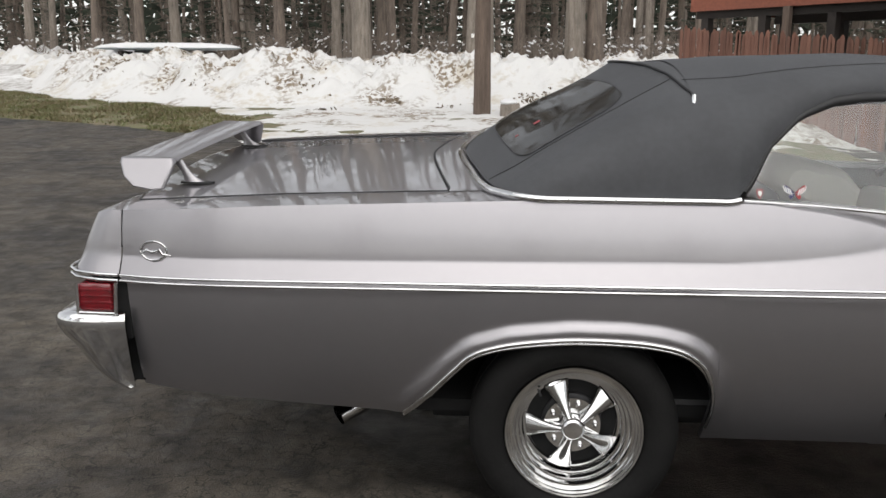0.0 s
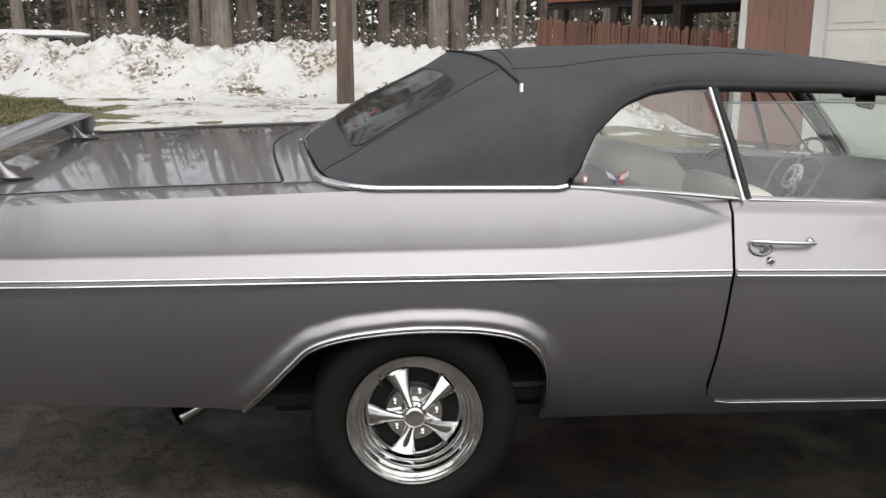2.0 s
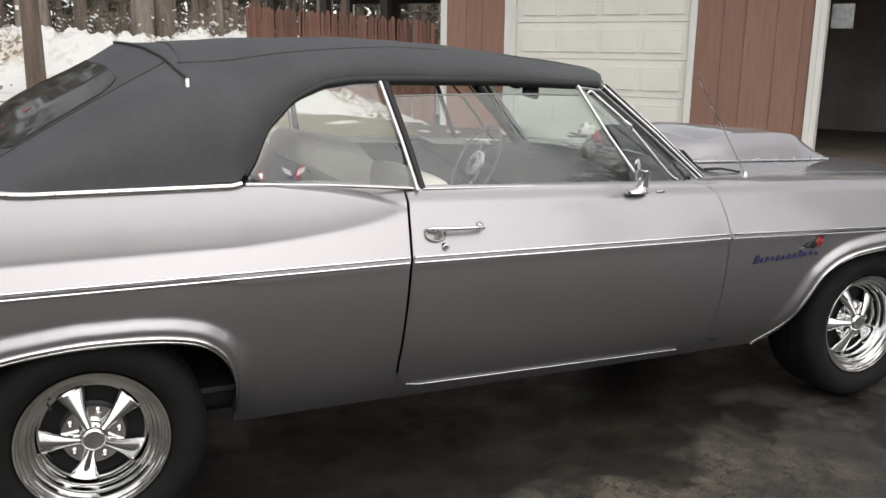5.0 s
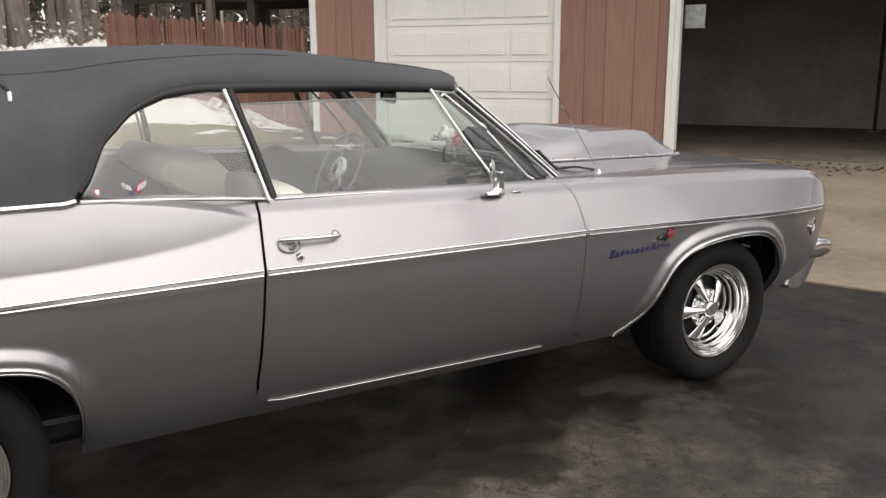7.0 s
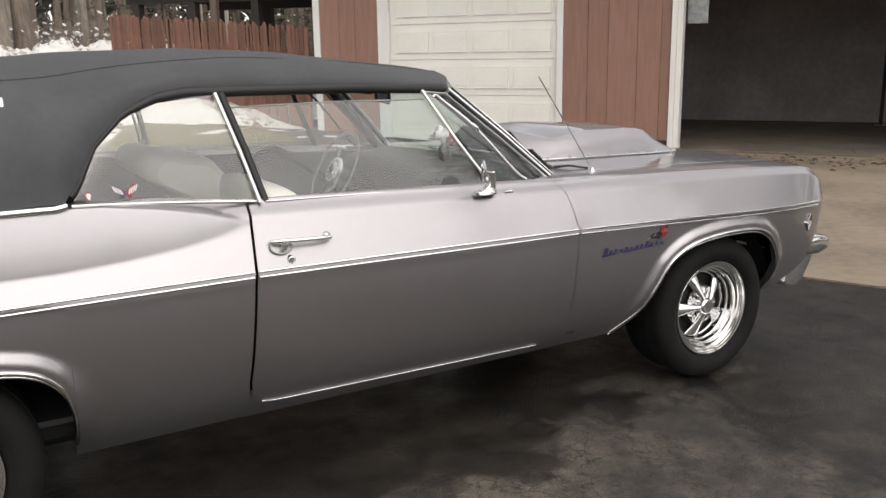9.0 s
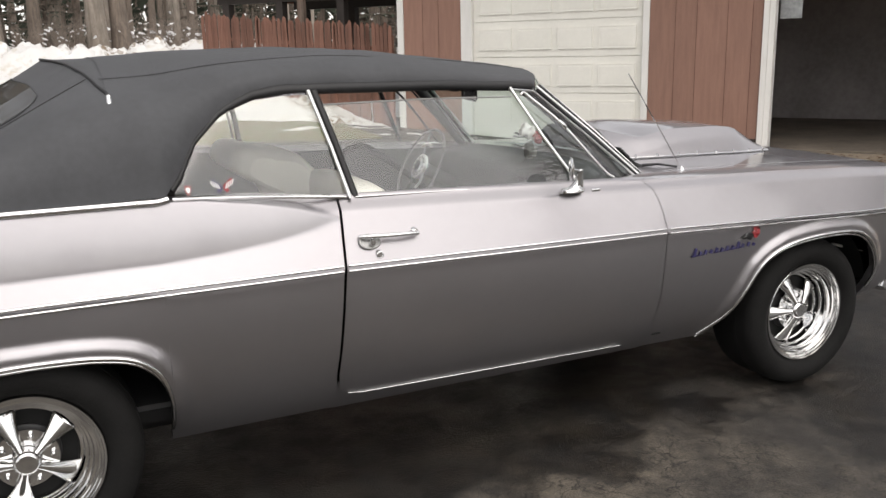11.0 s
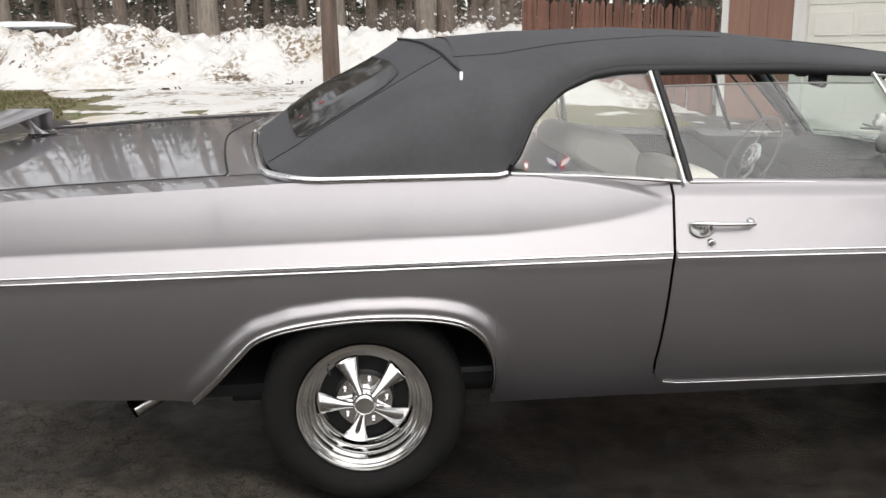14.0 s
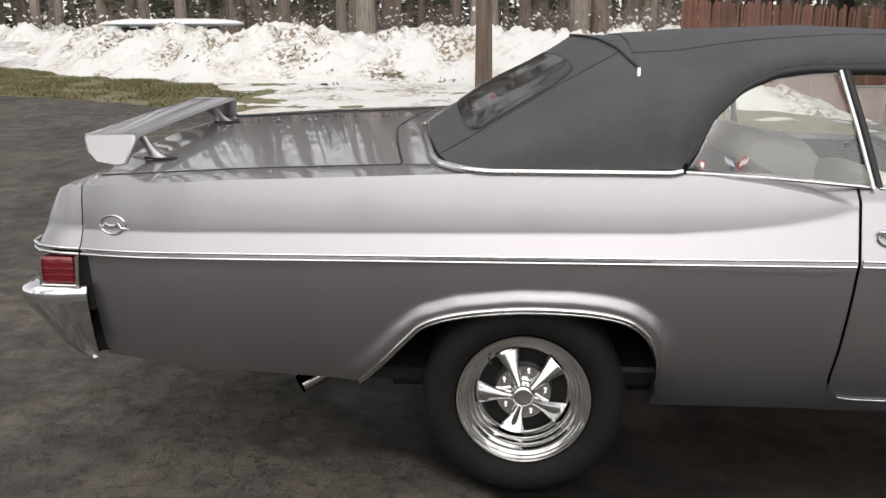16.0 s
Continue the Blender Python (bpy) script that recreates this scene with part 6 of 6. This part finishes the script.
blob("body", (2.17, 0.95, 1.0), (0.024, 0.030, 0.044), GREYLINER, toy, "grey cloth body", 1.0)
blob("head", (2.155, 0.95, 1.085), (0.034, 0.034, 0.030), WHITEP, toy, "white plush head", 4.0)
blob("red_patch", (2.195, 0.93, 1.060), (0.018, 0.022, 0.026), REDP, toy, "red cloth patch", 7.0)
bag = thing("black_bag", (1.95, 0.52, 0.86), "slack black bag propped against the dashboard edge", "bag")
rows = []
for y, k in ((0.40, 0.05), (0.405, 0.75), (0.43, 0.97), (0.5, 1.0), (0.60, 0.97), (0.63, 0.75), (0.635, 0.05)):
    rows.append([(1.93 + k * a, y, 0.93 + k * b) for a, b in ((-0.125, -0.02), (-0.115, 0.028), (-0.05, 0.055), (0.03, 0.085), (0.08, 0.092), (0.10, 0.06), (0.11, -0.05), (0.06, -0.09), (-0.08, -0.09))])
part("sack", mesh_of("sack", *grid(rows, closed=True)), BLACK, bag)

# ---------------- fittings on the flank ----------------
def y_at(x, z, out=0.0):
    return side_y(x, z) - out


for side in (1, -1):
    d = DOORS[side]
    h = part("door_handle", tube("door_handle", [my(p, side) for p in ((1.018, y_at(1.018, .885, .010), 0.885), (1.04, y_at(1.04, .888, .030), 0.888), (1.09, y_at(1.09, .888, .034), 0.886), (1.17, y_at(1.17, .885, .032), 0.883), (1.205, y_at(1.205, .882, .024), 0.881), (1.212, y_at(1.212, .88, .006), 0.879))], [0.010, 0.0115, 0.0100, 0.0095, 0.011, 0.010], 12, 0.75), CHROME, d, "chrome push-button door handle")
    for nm, m in (("escutcheon", CAST), ("escutcheon_rim", CAST)):
        ov = [my((1.047 + 0.033 * math.cos(a), y_at(1.047, 0.868 + 0.019 * math.sin(a), 0.006), 0.868 + 0.019 * math.sin(a)), side) for a in np.linspace(0, 2 * math.pi, 29)]
        if nm == "escutcheon":
            part(nm, mesh_of(nm, ov[:-1] , [tuple(range(28)) if side < 0 else tuple(range(28))[::-1]]), m, h)
        else:
            part(nm, tube(nm, ov, 0.0045, 8), m, h)
    part("push_button", lathe("push_button", [(-0.026, 0.0005), (-0.026, 0.009), (-0.022, 0.011), (0.0, 0.012)], my((1.052, y_at(1.052, .868), 0.868), side), 20), CHROME, h)
    part("handle_foot", lathe("handle_foot", [(-0.004, 0.0005), (-0.004, 0.012), (0.006, 0.016)], my((1.207, y_at(1.207, .880), 0.880), side), 16), CHROME, h)
    part("door_lock", lathe("door_lock", [(-0.007, 0.0005), (-0.007, 0.008), (-0.009, 0.0095), (-0.008, 0.0120), (0.006, 0.0140)], my((1.072, y_at(1.072, .828), 0.828), side), 20), CHROME, d, "round chrome lock")
    # fuller emblem: plain ring with a bar across
    ex, ez = -1.268, 0.877
    ering = [my((ex + 0.042 * math.cos(a), y_at(ex + 0.042 * math.cos(a), ez + 0.028 * math.sin(a), 0.003), ez + 0.028 * math.sin(a)), side) for a in np.linspace(0, 2 * math.pi, 33)]
    em = part("ring_emblem", tube("ring_emblem", ering, 0.0032, 6), CHROME, car, "chrome oval emblem with a plain slanted bar")
    part("emblem_bar", tube("emblem_bar", [my((ex + a, y_at(ex + a, ez + b, 0.006), ez + b), side) for a, b in ((-0.034, -0.004), (-0.020, 0.003), (-0.006, -0.003), (0.010, -0.001), (0.021, 0.006), (0.031, -0.009), (0.058, -0.012))], [0.003, 0.0055, 0.005, 0.006, 0.005, 0.0035, 0.002], 8), CHROME, em)

# blue name bars on the fender, with a small red and chrome badge above
part("name_bars", joined("name_bars", [tube_data([(x, y_at(x, 0.675, 0.004), 0.666 + 0.0008 * k), (x + 0.006, y_at(x, 0.68, 0.004), 0.666 + 0.0008 * k + h)], 0.0062, 6) for k, (x, h) in enumerate(zip(np.linspace(2.350, 2.645, 12), (0.030, 0.015, 0.017, 0.014, 0.018, 0.013, 0.017, 0.015, 0.026, 0.014, 0.017, 0.010)))] + [tube_data([(2.338, y_at(2.33, .668, 0.003), 0.664), (2.40, y_at(2.40, .668, 0.003), 0.668)], 0.0035, 6), tube_data([(2.45, y_at(2.45, .668, 0.003), 0.668), (2.60, y_at(2.60, .680, 0.003), 0.676)], 0.003, 6)]), BLUEP, car, "row of short blue bars")
fb = blob("flag_badge", (2.615, y_at(2.615, .716, .004), 0.716), (0.030, 0.005, 0.012), BLACK, car, "chrome and red fender badge", 2.0)
blob("red_field", (2.652, y_at(2.652, .730, .005), 0.731), (0.017, 0.006, 0.019), REDP, fb, "red enamel field", 5.0)
for k in range(8):
    x, z = 2.560 + 0.013 * k, 0.703 + 0.004 * k + 0.008 * (k % 2)
    part("scroll", tube("scroll", [(x, y_at(x, z, .005), z), (x + 0.008, y_at(x, z, .011), z + 0.010), (x + 0.015, y_at(x, z, .007), z + 0.003)], 0.0020, 6), BLACK if k % 3 == 1 else CHROME, fb)
vee = [[(3.614, 0.646), (3.639, 0.605), (3.664, 0.644)], [(3.622, 0.656), (3.634, 0.684), (3.652, 0.656)]]
part("vee_badge", joined("vee_badge", [tube_data([(x, y_at(x, z, .005), z) for x, z in w], r, 6) for w, r in zip(vee, (0.005, 0.004))]), CHROME, car, "small chrome vee badge")
part("valve_badge", box_mesh("valve_badge", 1.930, 1.968, y_at(1.95, .945, .006), y_at(1.95, .945, -.004), 0.938, 0.952, 0.004), CHROME, DOORS[1], "small chrome badge")

# door mirror
rows = []
for z, x0, x1, w in ((0.926, 1.838, 1.932, 0.024), (0.937, 1.836, 1.934, 0.024), (0.941, 1.842, 1.930, 0.021), (0.944, 1.868, 1.928, 0.018), (0.956, 1.884, 1.927, 0.015), (0.975, 1.893, 1.923, 0.012), (0.995, 1.897, 1.919, 0.010), (1.006, 1.899, 1.917, 0.009), (1.010, 1.904, 1.912, 0.003)):
    xc, hw, yc = (x0 + x1) / 2, (x1 - x0) / 2, 0.112 - 0.25 * max(0.0, z - 0.944)
    rows.append([(xc + hw * abs(math.cos(a)) ** 0.7 * (1 if math.cos(a) > 0 else -1), yc + w * math.sin(a), z) for a in [2 * math.pi * q / 20 for q in range(20)]])
dm = part("door_mirror", mesh_of("door_mirror", *grid([[(x - 0.046, y, z + 0.022) for x, y, z in r] for r in rows], closed=True)), CHROME, DOORS[1], "chrome door mirror on a pedestal")
part("mirror_arm", tube("mirror_arm", [(1.862, 0.096, 1.022), (1.834, 0.090, 1.030), (1.816, 0.088, 1.036)], [0.007, 0.006, 0.009], 8), CHROME, dm)
rows = [[(1.808 + 0.87 * dx + 0.48 * r * math.cos(a), 0.085 - 0.48 * dx + 0.87 * r * math.cos(a), 1.038 + r * math.sin(a)) for a in [2 * math.pi * j / 24 for j in range(24)]] for dx, r in ((0.0, 0.001), (0.0, 0.040), (0.004, 0.043), (0.009, 0.040), (0.015, 0.022), (0.018, 0.004))]
part("mirror_head", mesh_of("mirror_head", *grid(rows, closed=True)), CHROME, dm)

# aerial
ae = part("aerial", tube("aerial", [(2.472, 0.275, 0.962), (2.37, 0.257, 1.09), (2.155, 0.222, 1.352)], [0.0035, 0.003, 0.0018], 6), CHROME, car, "thin slanting steel aerial")
part("aerial_base", lathe("aerial_base", [(0, 0.028), (-0.006, 0.026), (-0.012, 0.014), (-0.022, 0.010), (-0.03, 0.001)], (0, 0, 0), 20), CHROME, ae).matrix_basis = Matrix.Translation((2.474, 0.276, 0.948)) @ pose(0, 0, 0, -90, 0, 0)


# stickers on the quarter glass: a striped butterfly and a small red heart
def glass_y(x, z):
    q = (z - 1.03) / 0.25
    return 0.148 + (x - 0.65) * 0.055 + 0.115 * q - 0.010 * math.sin(math.pi * min(1, max(0, q))) - 0.004


bf = [[(0.0, 0.0), (0.012, 0.012), (0.028, 0.024), (0.033, 0.016), (0.026, 0.004), (0.018, -0.002)], [(0.0, -0.002), (0.016, -0.004), (0.018, -0.012), (0.012, -0.019), (0.005, -0.012)]]
bx, bz = 0.622, 1.068
for sgn, m in ((-1, BLUEP), (1, REDP)):
    fly = part("butterfly_sticker", joined("butterfly_sticker", [([(bx + sgn * a, glass_y(bx + sgn * a, bz + b), bz + b) for a, b in w], [tuple(range(len(w)))]) for w in bf], False), m, QG[1], "striped butterfly wing sticker")
    for k in range(4):
        a, b = 0.007 + 0.0065 * k, 0.005 + 0.003 * k
        part("stripe", mesh_of("stripe", [(bx + sgn * (a + u), glass_y(bx + sgn * a, bz + b + w) - 0.001, bz + b + w) for u, w in ((0, -0.012), (0.003, -0.012), (0.009, 0.006), (0.006, 0.006))], [(0, 1, 2, 3)], False), WHITEP, fly)
part("heart_field", mesh_of("heart_field", [(0.520 + 0.55 * a, glass_y(0.52, 1.067 + b) - 0.003, 1.067 + 0.55 * b) for a, b in ((0, -0.018), (0.009, -0.003), (0.010, 0.010), (0, 0.012), (-0.010, 0.010), (-0.009, -0.003))], [tuple(range(6))], False), WHITEP, QG[1], "pale heart centre")
part("heart_sticker", mesh_of("heart_sticker", [(0.520 + a, glass_y(0.52, 1.066 + b) - 0.001, 1.066 + b) for a, b in ((0, -0.018), (0.009, -0.003), (0.010, 0.010), (0.005, 0.016), (0, 0.011), (-0.005, 0.016), (-0.010, 0.010), (-0.009, -0.003))], [tuple(range(8))], False), REDP, QG[1], "small red heart sticker")

# ---------------- woods ----------------
rng = random.Random(11)


def limb(path, r0, r1, sides=6):
    n = len(path)
    return tube_data(path, [r0 + (r1 - r0) * i / (n - 1) for i in range(n)], sides)


def trunk_path(h, lean, rng, n=9):
    ph = rng.uniform(0, 6)
    return [(lean * h * (i / (n - 1)) + 0.10 * math.sin(ph + i * 0.8), 0.08 * math.cos(ph + i * 0.7), h * i / (n - 1)) for i in range(n)]


def conifer(seed, h, r):
    """A spruce: tapered trunk, whorls of drooping limbs, and thousands of small needle sprays; some carry snow."""
    rg = random.Random(seed)
    t = thing("conifer", (0, 0, 0), "tall dark conifer with drooping needled limbs", "tree", "trees of the wood", local=True)
    path = trunk_path(h, rg.uniform(-0.01, 0.01), rg)
    part("trunk", joined("trunk", [limb(path, r, 0.03, 10)]), BARKS[1], t)
    limbs, needles, snowy = [], [], []
    z = rg.uniform(0.8, 1.8)
    while z < h * 0.97:
        reach = (1 - z / h) ** 0.8 * h * 0.21 + 0.25
        for k in range(rg.randint(4, 6)):
            a, L = rg.uniform(0, 6.28), reach * rg.uniform(0.7, 1.1)
            droop = rg.uniform(0.12, 0.32) * L
            p = [(L * s * math.cos(a), L * s * math.sin(a), z + 0.1 * L * s - droop * s * s) for s in (0, 0.35, 0.7, 1)]
            limbs.append(limb(p, 0.035, 0.008, 4))
            for s in np.linspace(0.15, 1.0, max(4, int(L * 4.5))).tolist():
                for sd in (-1, 1):
                    c = Vector((L * s * math.cos(a), L * s * math.sin(a), z + 0.1 * L * s - droop * s * s))
                    w = rg.uniform(0.16, 0.34) * (1.15 - 0.4 * s)
                    dirv = Vector((math.cos(a + sd * rg.uniform(0.6, 1.3)), math.sin(a + sd * rg.uniform(0.6, 1.3)), rg.uniform(-0.45, 0.05)))
                    sidev = Vector((-dirv.y, dirv.x, rg.uniform(-0.4, 0.4))) * 0.28
                    v = [c, c + w * 0.5 * (dirv + sidev), c + w * dirv * 1.25, c + w * 0.5 * (dirv - sidev)]
                    needles.append((v, [(0, 1, 2, 3)]))
                    if rg.random() < 0.035:
                        q = c + w * 0.6 * dirv + Vector((0, 0, 0.02))
                        m = rg.uniform(0.04, 0.10)
                        snowy.append(([q + Vector((m, 0, 0)), q + Vector((0, m, 0)), q + Vector((-m, 0, 0)), q + Vector((0, -m, 0)), q + Vector((0, 0, m * 0.6)), q - Vector((0, 0, m * 0.3))], [(0, 1, 4), (1, 2, 4), (2, 3, 4), (3, 0, 4), (1, 0, 5), (2, 1, 5), (3, 2, 5), (0, 3, 5)]))
        z += rg.uniform(0.28, 0.5)
    cr = tagged(part("crown", joined("crown", needles, False), NEEDLE, t), kind="stuff")
    tagged(part("branchwork", joined("branchwork", limbs), BARKS[1], cr), kind="stuff")
    tagged(part("clinging_snow", joined("clinging_snow", snowy), SNOWCLUMP, cr, "clinging snow tufts"), kind="stuff")
    return t


def bare_tree(seed, h, r, bark):
    """A leafless trunk with forks and twigs."""
    rg = random.Random(seed)
    t = thing("bare_tree", (0, 0, 0), "straight bare trunk with rough furrowed bark", "tree", "trees of the wood", local=True)
    path = trunk_path(h, rg.uniform(-0.012, 0.012), rg, 12)
    rows = [r * (1.25 if i == 0 else 1.0) * (1 - 0.75 * i / 11) for i in range(12)]
    part("trunk", joined("trunk", [tube_data(path, rows, 14)]), bark, t)
    limbs = []
    for _ in range(44):
        z = h * rg.uniform(0.28, 0.97)
        k = z / h * 11
        b = Vector(path[int(k)]).lerp(Vector(path[min(11, int(k) + 1)]), k - int(k))
        a, L = rg.uniform(0, 6.28), rg.uniform(0.8, 2.6) * (1.2 - 0.6 * z / h)
        mid = b + Vector((math.cos(a), math.sin(a), 0.35)) * L * 0.5
        tip = b + Vector((math.cos(a + 0.3), math.sin(a + 0.3), rg.uniform(0.3, 0.9))) * L
        limbs.append(limb([b, mid, tip], 0.05 * (1.2 - z / h), 0.006, 5))
        for _ in range(6):
            s = rg.uniform(0.3, 1)
            q = mid.lerp(tip, s)
            e = q + Vector((rg.uniform(-1, 1), rg.uniform(-1, 1), rg.uniform(-0.1, 0.8))) * 0.5
            limbs.append(limb([q, q.lerp(e, 0.5) + Vector((0, 0, 0.04)), e], 0.010, 0.003, 3))
    tagged(part("crown", joined("crown", limbs), TWIG, t), kind="stuff")
    return t


def shrub(seed):
    """A tangle of thin stems with lumps of snow caught in it."""
    rg = random.Random(seed)
    t = thing("snowy_shrub", (0, 0, 0), "leafless undergrowth shrub with clumps of caught snow", "shrub", "undergrowth", local=True)
    stems, lumps = [], []
    for _ in range(46):
        a, L = rg.uniform(0, 6.28), rg.uniform(0.7, 2.4)
        b = Vector((rg.gauss(0, 0.25), rg.gauss(0, 0.25), 0))
        m = b + Vector((math.cos(a) * 0.2, math.sin(a) * 0.2, 0.6)) * L * 0.6
        e = m + Vector((math.cos(a + 0.5) * 0.6, math.sin(a + 0.5) * 0.6, 0.55)) * L * 0.5
        stems.append(limb([b, m, e], 0.013, 0.003, 4))
        for _ in range(3):
            q = m.lerp(e, rg.random())
            stems.append(limb([q, q + Vector((rg.uniform(-1, 1), rg.uniform(-1, 1), rg.uniform(-0.2, 0.6))) * 0.35], 0.006, 0.002, 3))
        for _ in range(rg.choice((0, 0, 1))):
            q, s = m.lerp(e, rg.random()), rg.uniform(0.02, 0.055)
            st, ca, sa = rg.uniform(1.0, 2.6), math.cos(a), math.sin(a)
            vs, fs = [], []
            for i in range(5):
                for j in range(7):
                    u, w = math.pi * i / 4, 2 * math.pi * j / 7
                    k = s * (1 + 0.9 * noise.noise((i * 1.4 + q.x * 9, j * 0.9, q.z * 7)))
                    g, h = st * k * math.sin(u) * math.cos(w), k * math.sin(u) * math.sin(w)
                    vs.append(q + Vector((g * ca - h * sa, g * sa + h * ca, 0.7 * k * math.cos(u) + 0.35 * g)))
            for i in range(4):
                for j in range(7):
                    fs.append((i * 7 + j, i * 7 + (j + 1) % 7, (i + 1) * 7 + (j + 1) % 7, (i + 1) * 7 + j))
            lumps.append((vs, fs))
    st = tagged(part("stem_tangle", joined("stem_tangle", stems), TWIG, t), kind="stuff")
    tagged(part("caught_snow", joined("caught_snow", lumps), SNOWCLUMP, st, "lumps of white snow"), kind="stuff")
    return t


def put(kind, x, y, z=None, scale=1.0):
    """A copy of a built plant on the ground, turned at random."""
    z = ground_z(x, y) + (0.55 if y > 24 else 0.0) if z is None else z
    ob = copy_thing(kind, Matrix.Translation((x, y, z)) @ pose(0, 0, 0, 0, 0, rng.uniform(0, 360)))
    ob.scale = (scale, scale, scale)
    return ob


conifers = [conifer(1, 11.0, 0.17), conifer(2, 9.0, 0.14), conifer(3, 13.0, 0.2)]
bares = [bare_tree(4, 24, 0.27, BARKS[0]), bare_tree(5, 22, 0.22, BARKS[1]), bare_tree(6, 19, 0.13, BARKS[1]), bare_tree(7, 23, 0.2, BARKS[0])]
shrubs = [shrub(8), shrub(9), shrub(10)]
for k, ob in enumerate((*conifers, *bares, *shrubs)):
    ob.location = (-22.0 + 5.3 * k, 31.0 + (k * 7 % 5), ground_z(0, 31) + 0.55)

# trunks that stand out: metres across the wood, distance, which kind, size
for x, y, k, s in ((-4.6, 26.2, 0, 1.05), (-3.9, 27.5, 2, 1.0), (-1.7, 26.6, 2, 1.0), (-0.95, 25.0, 3, 0.9), (-0.5, 25.4, 3, 1.0), (2.1, 24.6, 0, 0.95), (2.75, 24.9, 1, 1.05), (-7.8, 27.5, 1, 0.9), (-9.9, 28.4, 2, 0.8), (-12.6, 27.3, 1, 0.8), (-14.5, 28.2, 2, 1.0), (-16.7, 27.7, 3, 0.8), (4.6, 26.8, 3, 0.6), (5.2, 27.6, 2, 0.9), (6.0, 25.8, 2, 1.1), (-6.2, 29.5, 3, 0.9), (0.6, 29.0, 1, 0.9), (3.6, 30.2, 2, 1.0)):
    put(bares[k], x, y, None, s)
for _ in range(64):
    put(rng.choice(bares[1:]), rng.uniform(-38, 26), rng.uniform(29, 52), None, rng.uniform(0.7, 1.15))
for _ in range(58):
    x, y = rng.uniform(-44, 30), rng.uniform(31, 56)
    put(rng.choice(conifers), x, y, None, rng.uniform(0.6, 1.25))
for _ in range(26):
    put(rng.choice(shrubs), rng.uniform(-20, 9), rng.uniform(24.6, 30), None, rng.uniform(0.6, 1.1))
for x, y, s in ((1.1, 24.2, 0.9), (1.6, 24.9, 0.8), (3.9, 22.0, 0.9), (4.3, 21.2, 0.9), (3.4, 23.5, 0.9), (5.0, 22.6, 1.0), (6.5, 17.4, 0.8), (7.6, 18.2, 0.9), (4.9, 16.9, 0.7)):
    put(rng.choice(shrubs), x, y, ground_z(x, y) + 0.5, s)

# trees on the camera's side of the drive and beyond the garage, met only in gloss and glass
# those at negative x are added out of view to darken the rear reflections
for x, y, s in ((19.0, -7.0, 1.9), (22.5, -10.0, 2.0), (26.0, -14.0, 2.0), (20.5, -15.5, 1.8), (27.5, -8.0, 2.0), (24.0, -4.5, 1.8), (16.2, -15.4, 1.45), (18.0, -13.4, 1.25), (6.0, -25.0, 0.55), (1.0, -26.0, 0.6), (-4.0, -21.5, 0.8), (-8.0, -15.0, 1.1), (-11.0, -18.0, 1.2), (-13.5, -11.0, 1.1), (-17.0, -16.0, 1.0), (-22.0, -6.0, 1.1), (-24.0, 3.0, 1.0), (21.0, -20.0, 1.0), (-27.0, 12.0, 1.0)):
    put(rng.choice(conifers), x, y, ground_z(x, y), s)

# far woods, closing the view
far, fneed = [], []
for _ in range(420):
    x, y = rng.uniform(-75, 60), rng.uniform(56, 92)
    r, h = rng.uniform(0.09, 0.22), rng.uniform(17, 27)
    far.append(tube_data([(x, y, 1.2), (x + rng.uniform(-0.3, 0.3), y, h)], [r, 0.04], 5))
    if rng.random() < 0.75:
        for _ in range(60):
            z = rng.uniform(1.8, h * 0.7)
            w = (1 - z / h) * 2.4 + 0.5
            c = Vector((x + rng.uniform(-w, w), y + rng.uniform(-w, w), z))
            a, s = rng.uniform(0, 6.28), rng.uniform(0.3, 0.7)
            dv, uv = Vector((math.cos(a), math.sin(a), -0.3)) * s, Vector((0, 0, s * 0.5))
            fneed.append(([c - dv, c - uv, c + dv, c + uv], [(0, 1, 2, 3)]))
woods = part("distant_woods", joined("distant_woods", far), BARKS[1])
tagged(woods, "far wood of thin dark trunks and evergreens", "woods", kind="stuff")
tagged(part("distant_needles", joined("distant_needles", fneed, False), NEEDLE), "dark evergreen foliage of the far wood", "woods", kind="stuff")
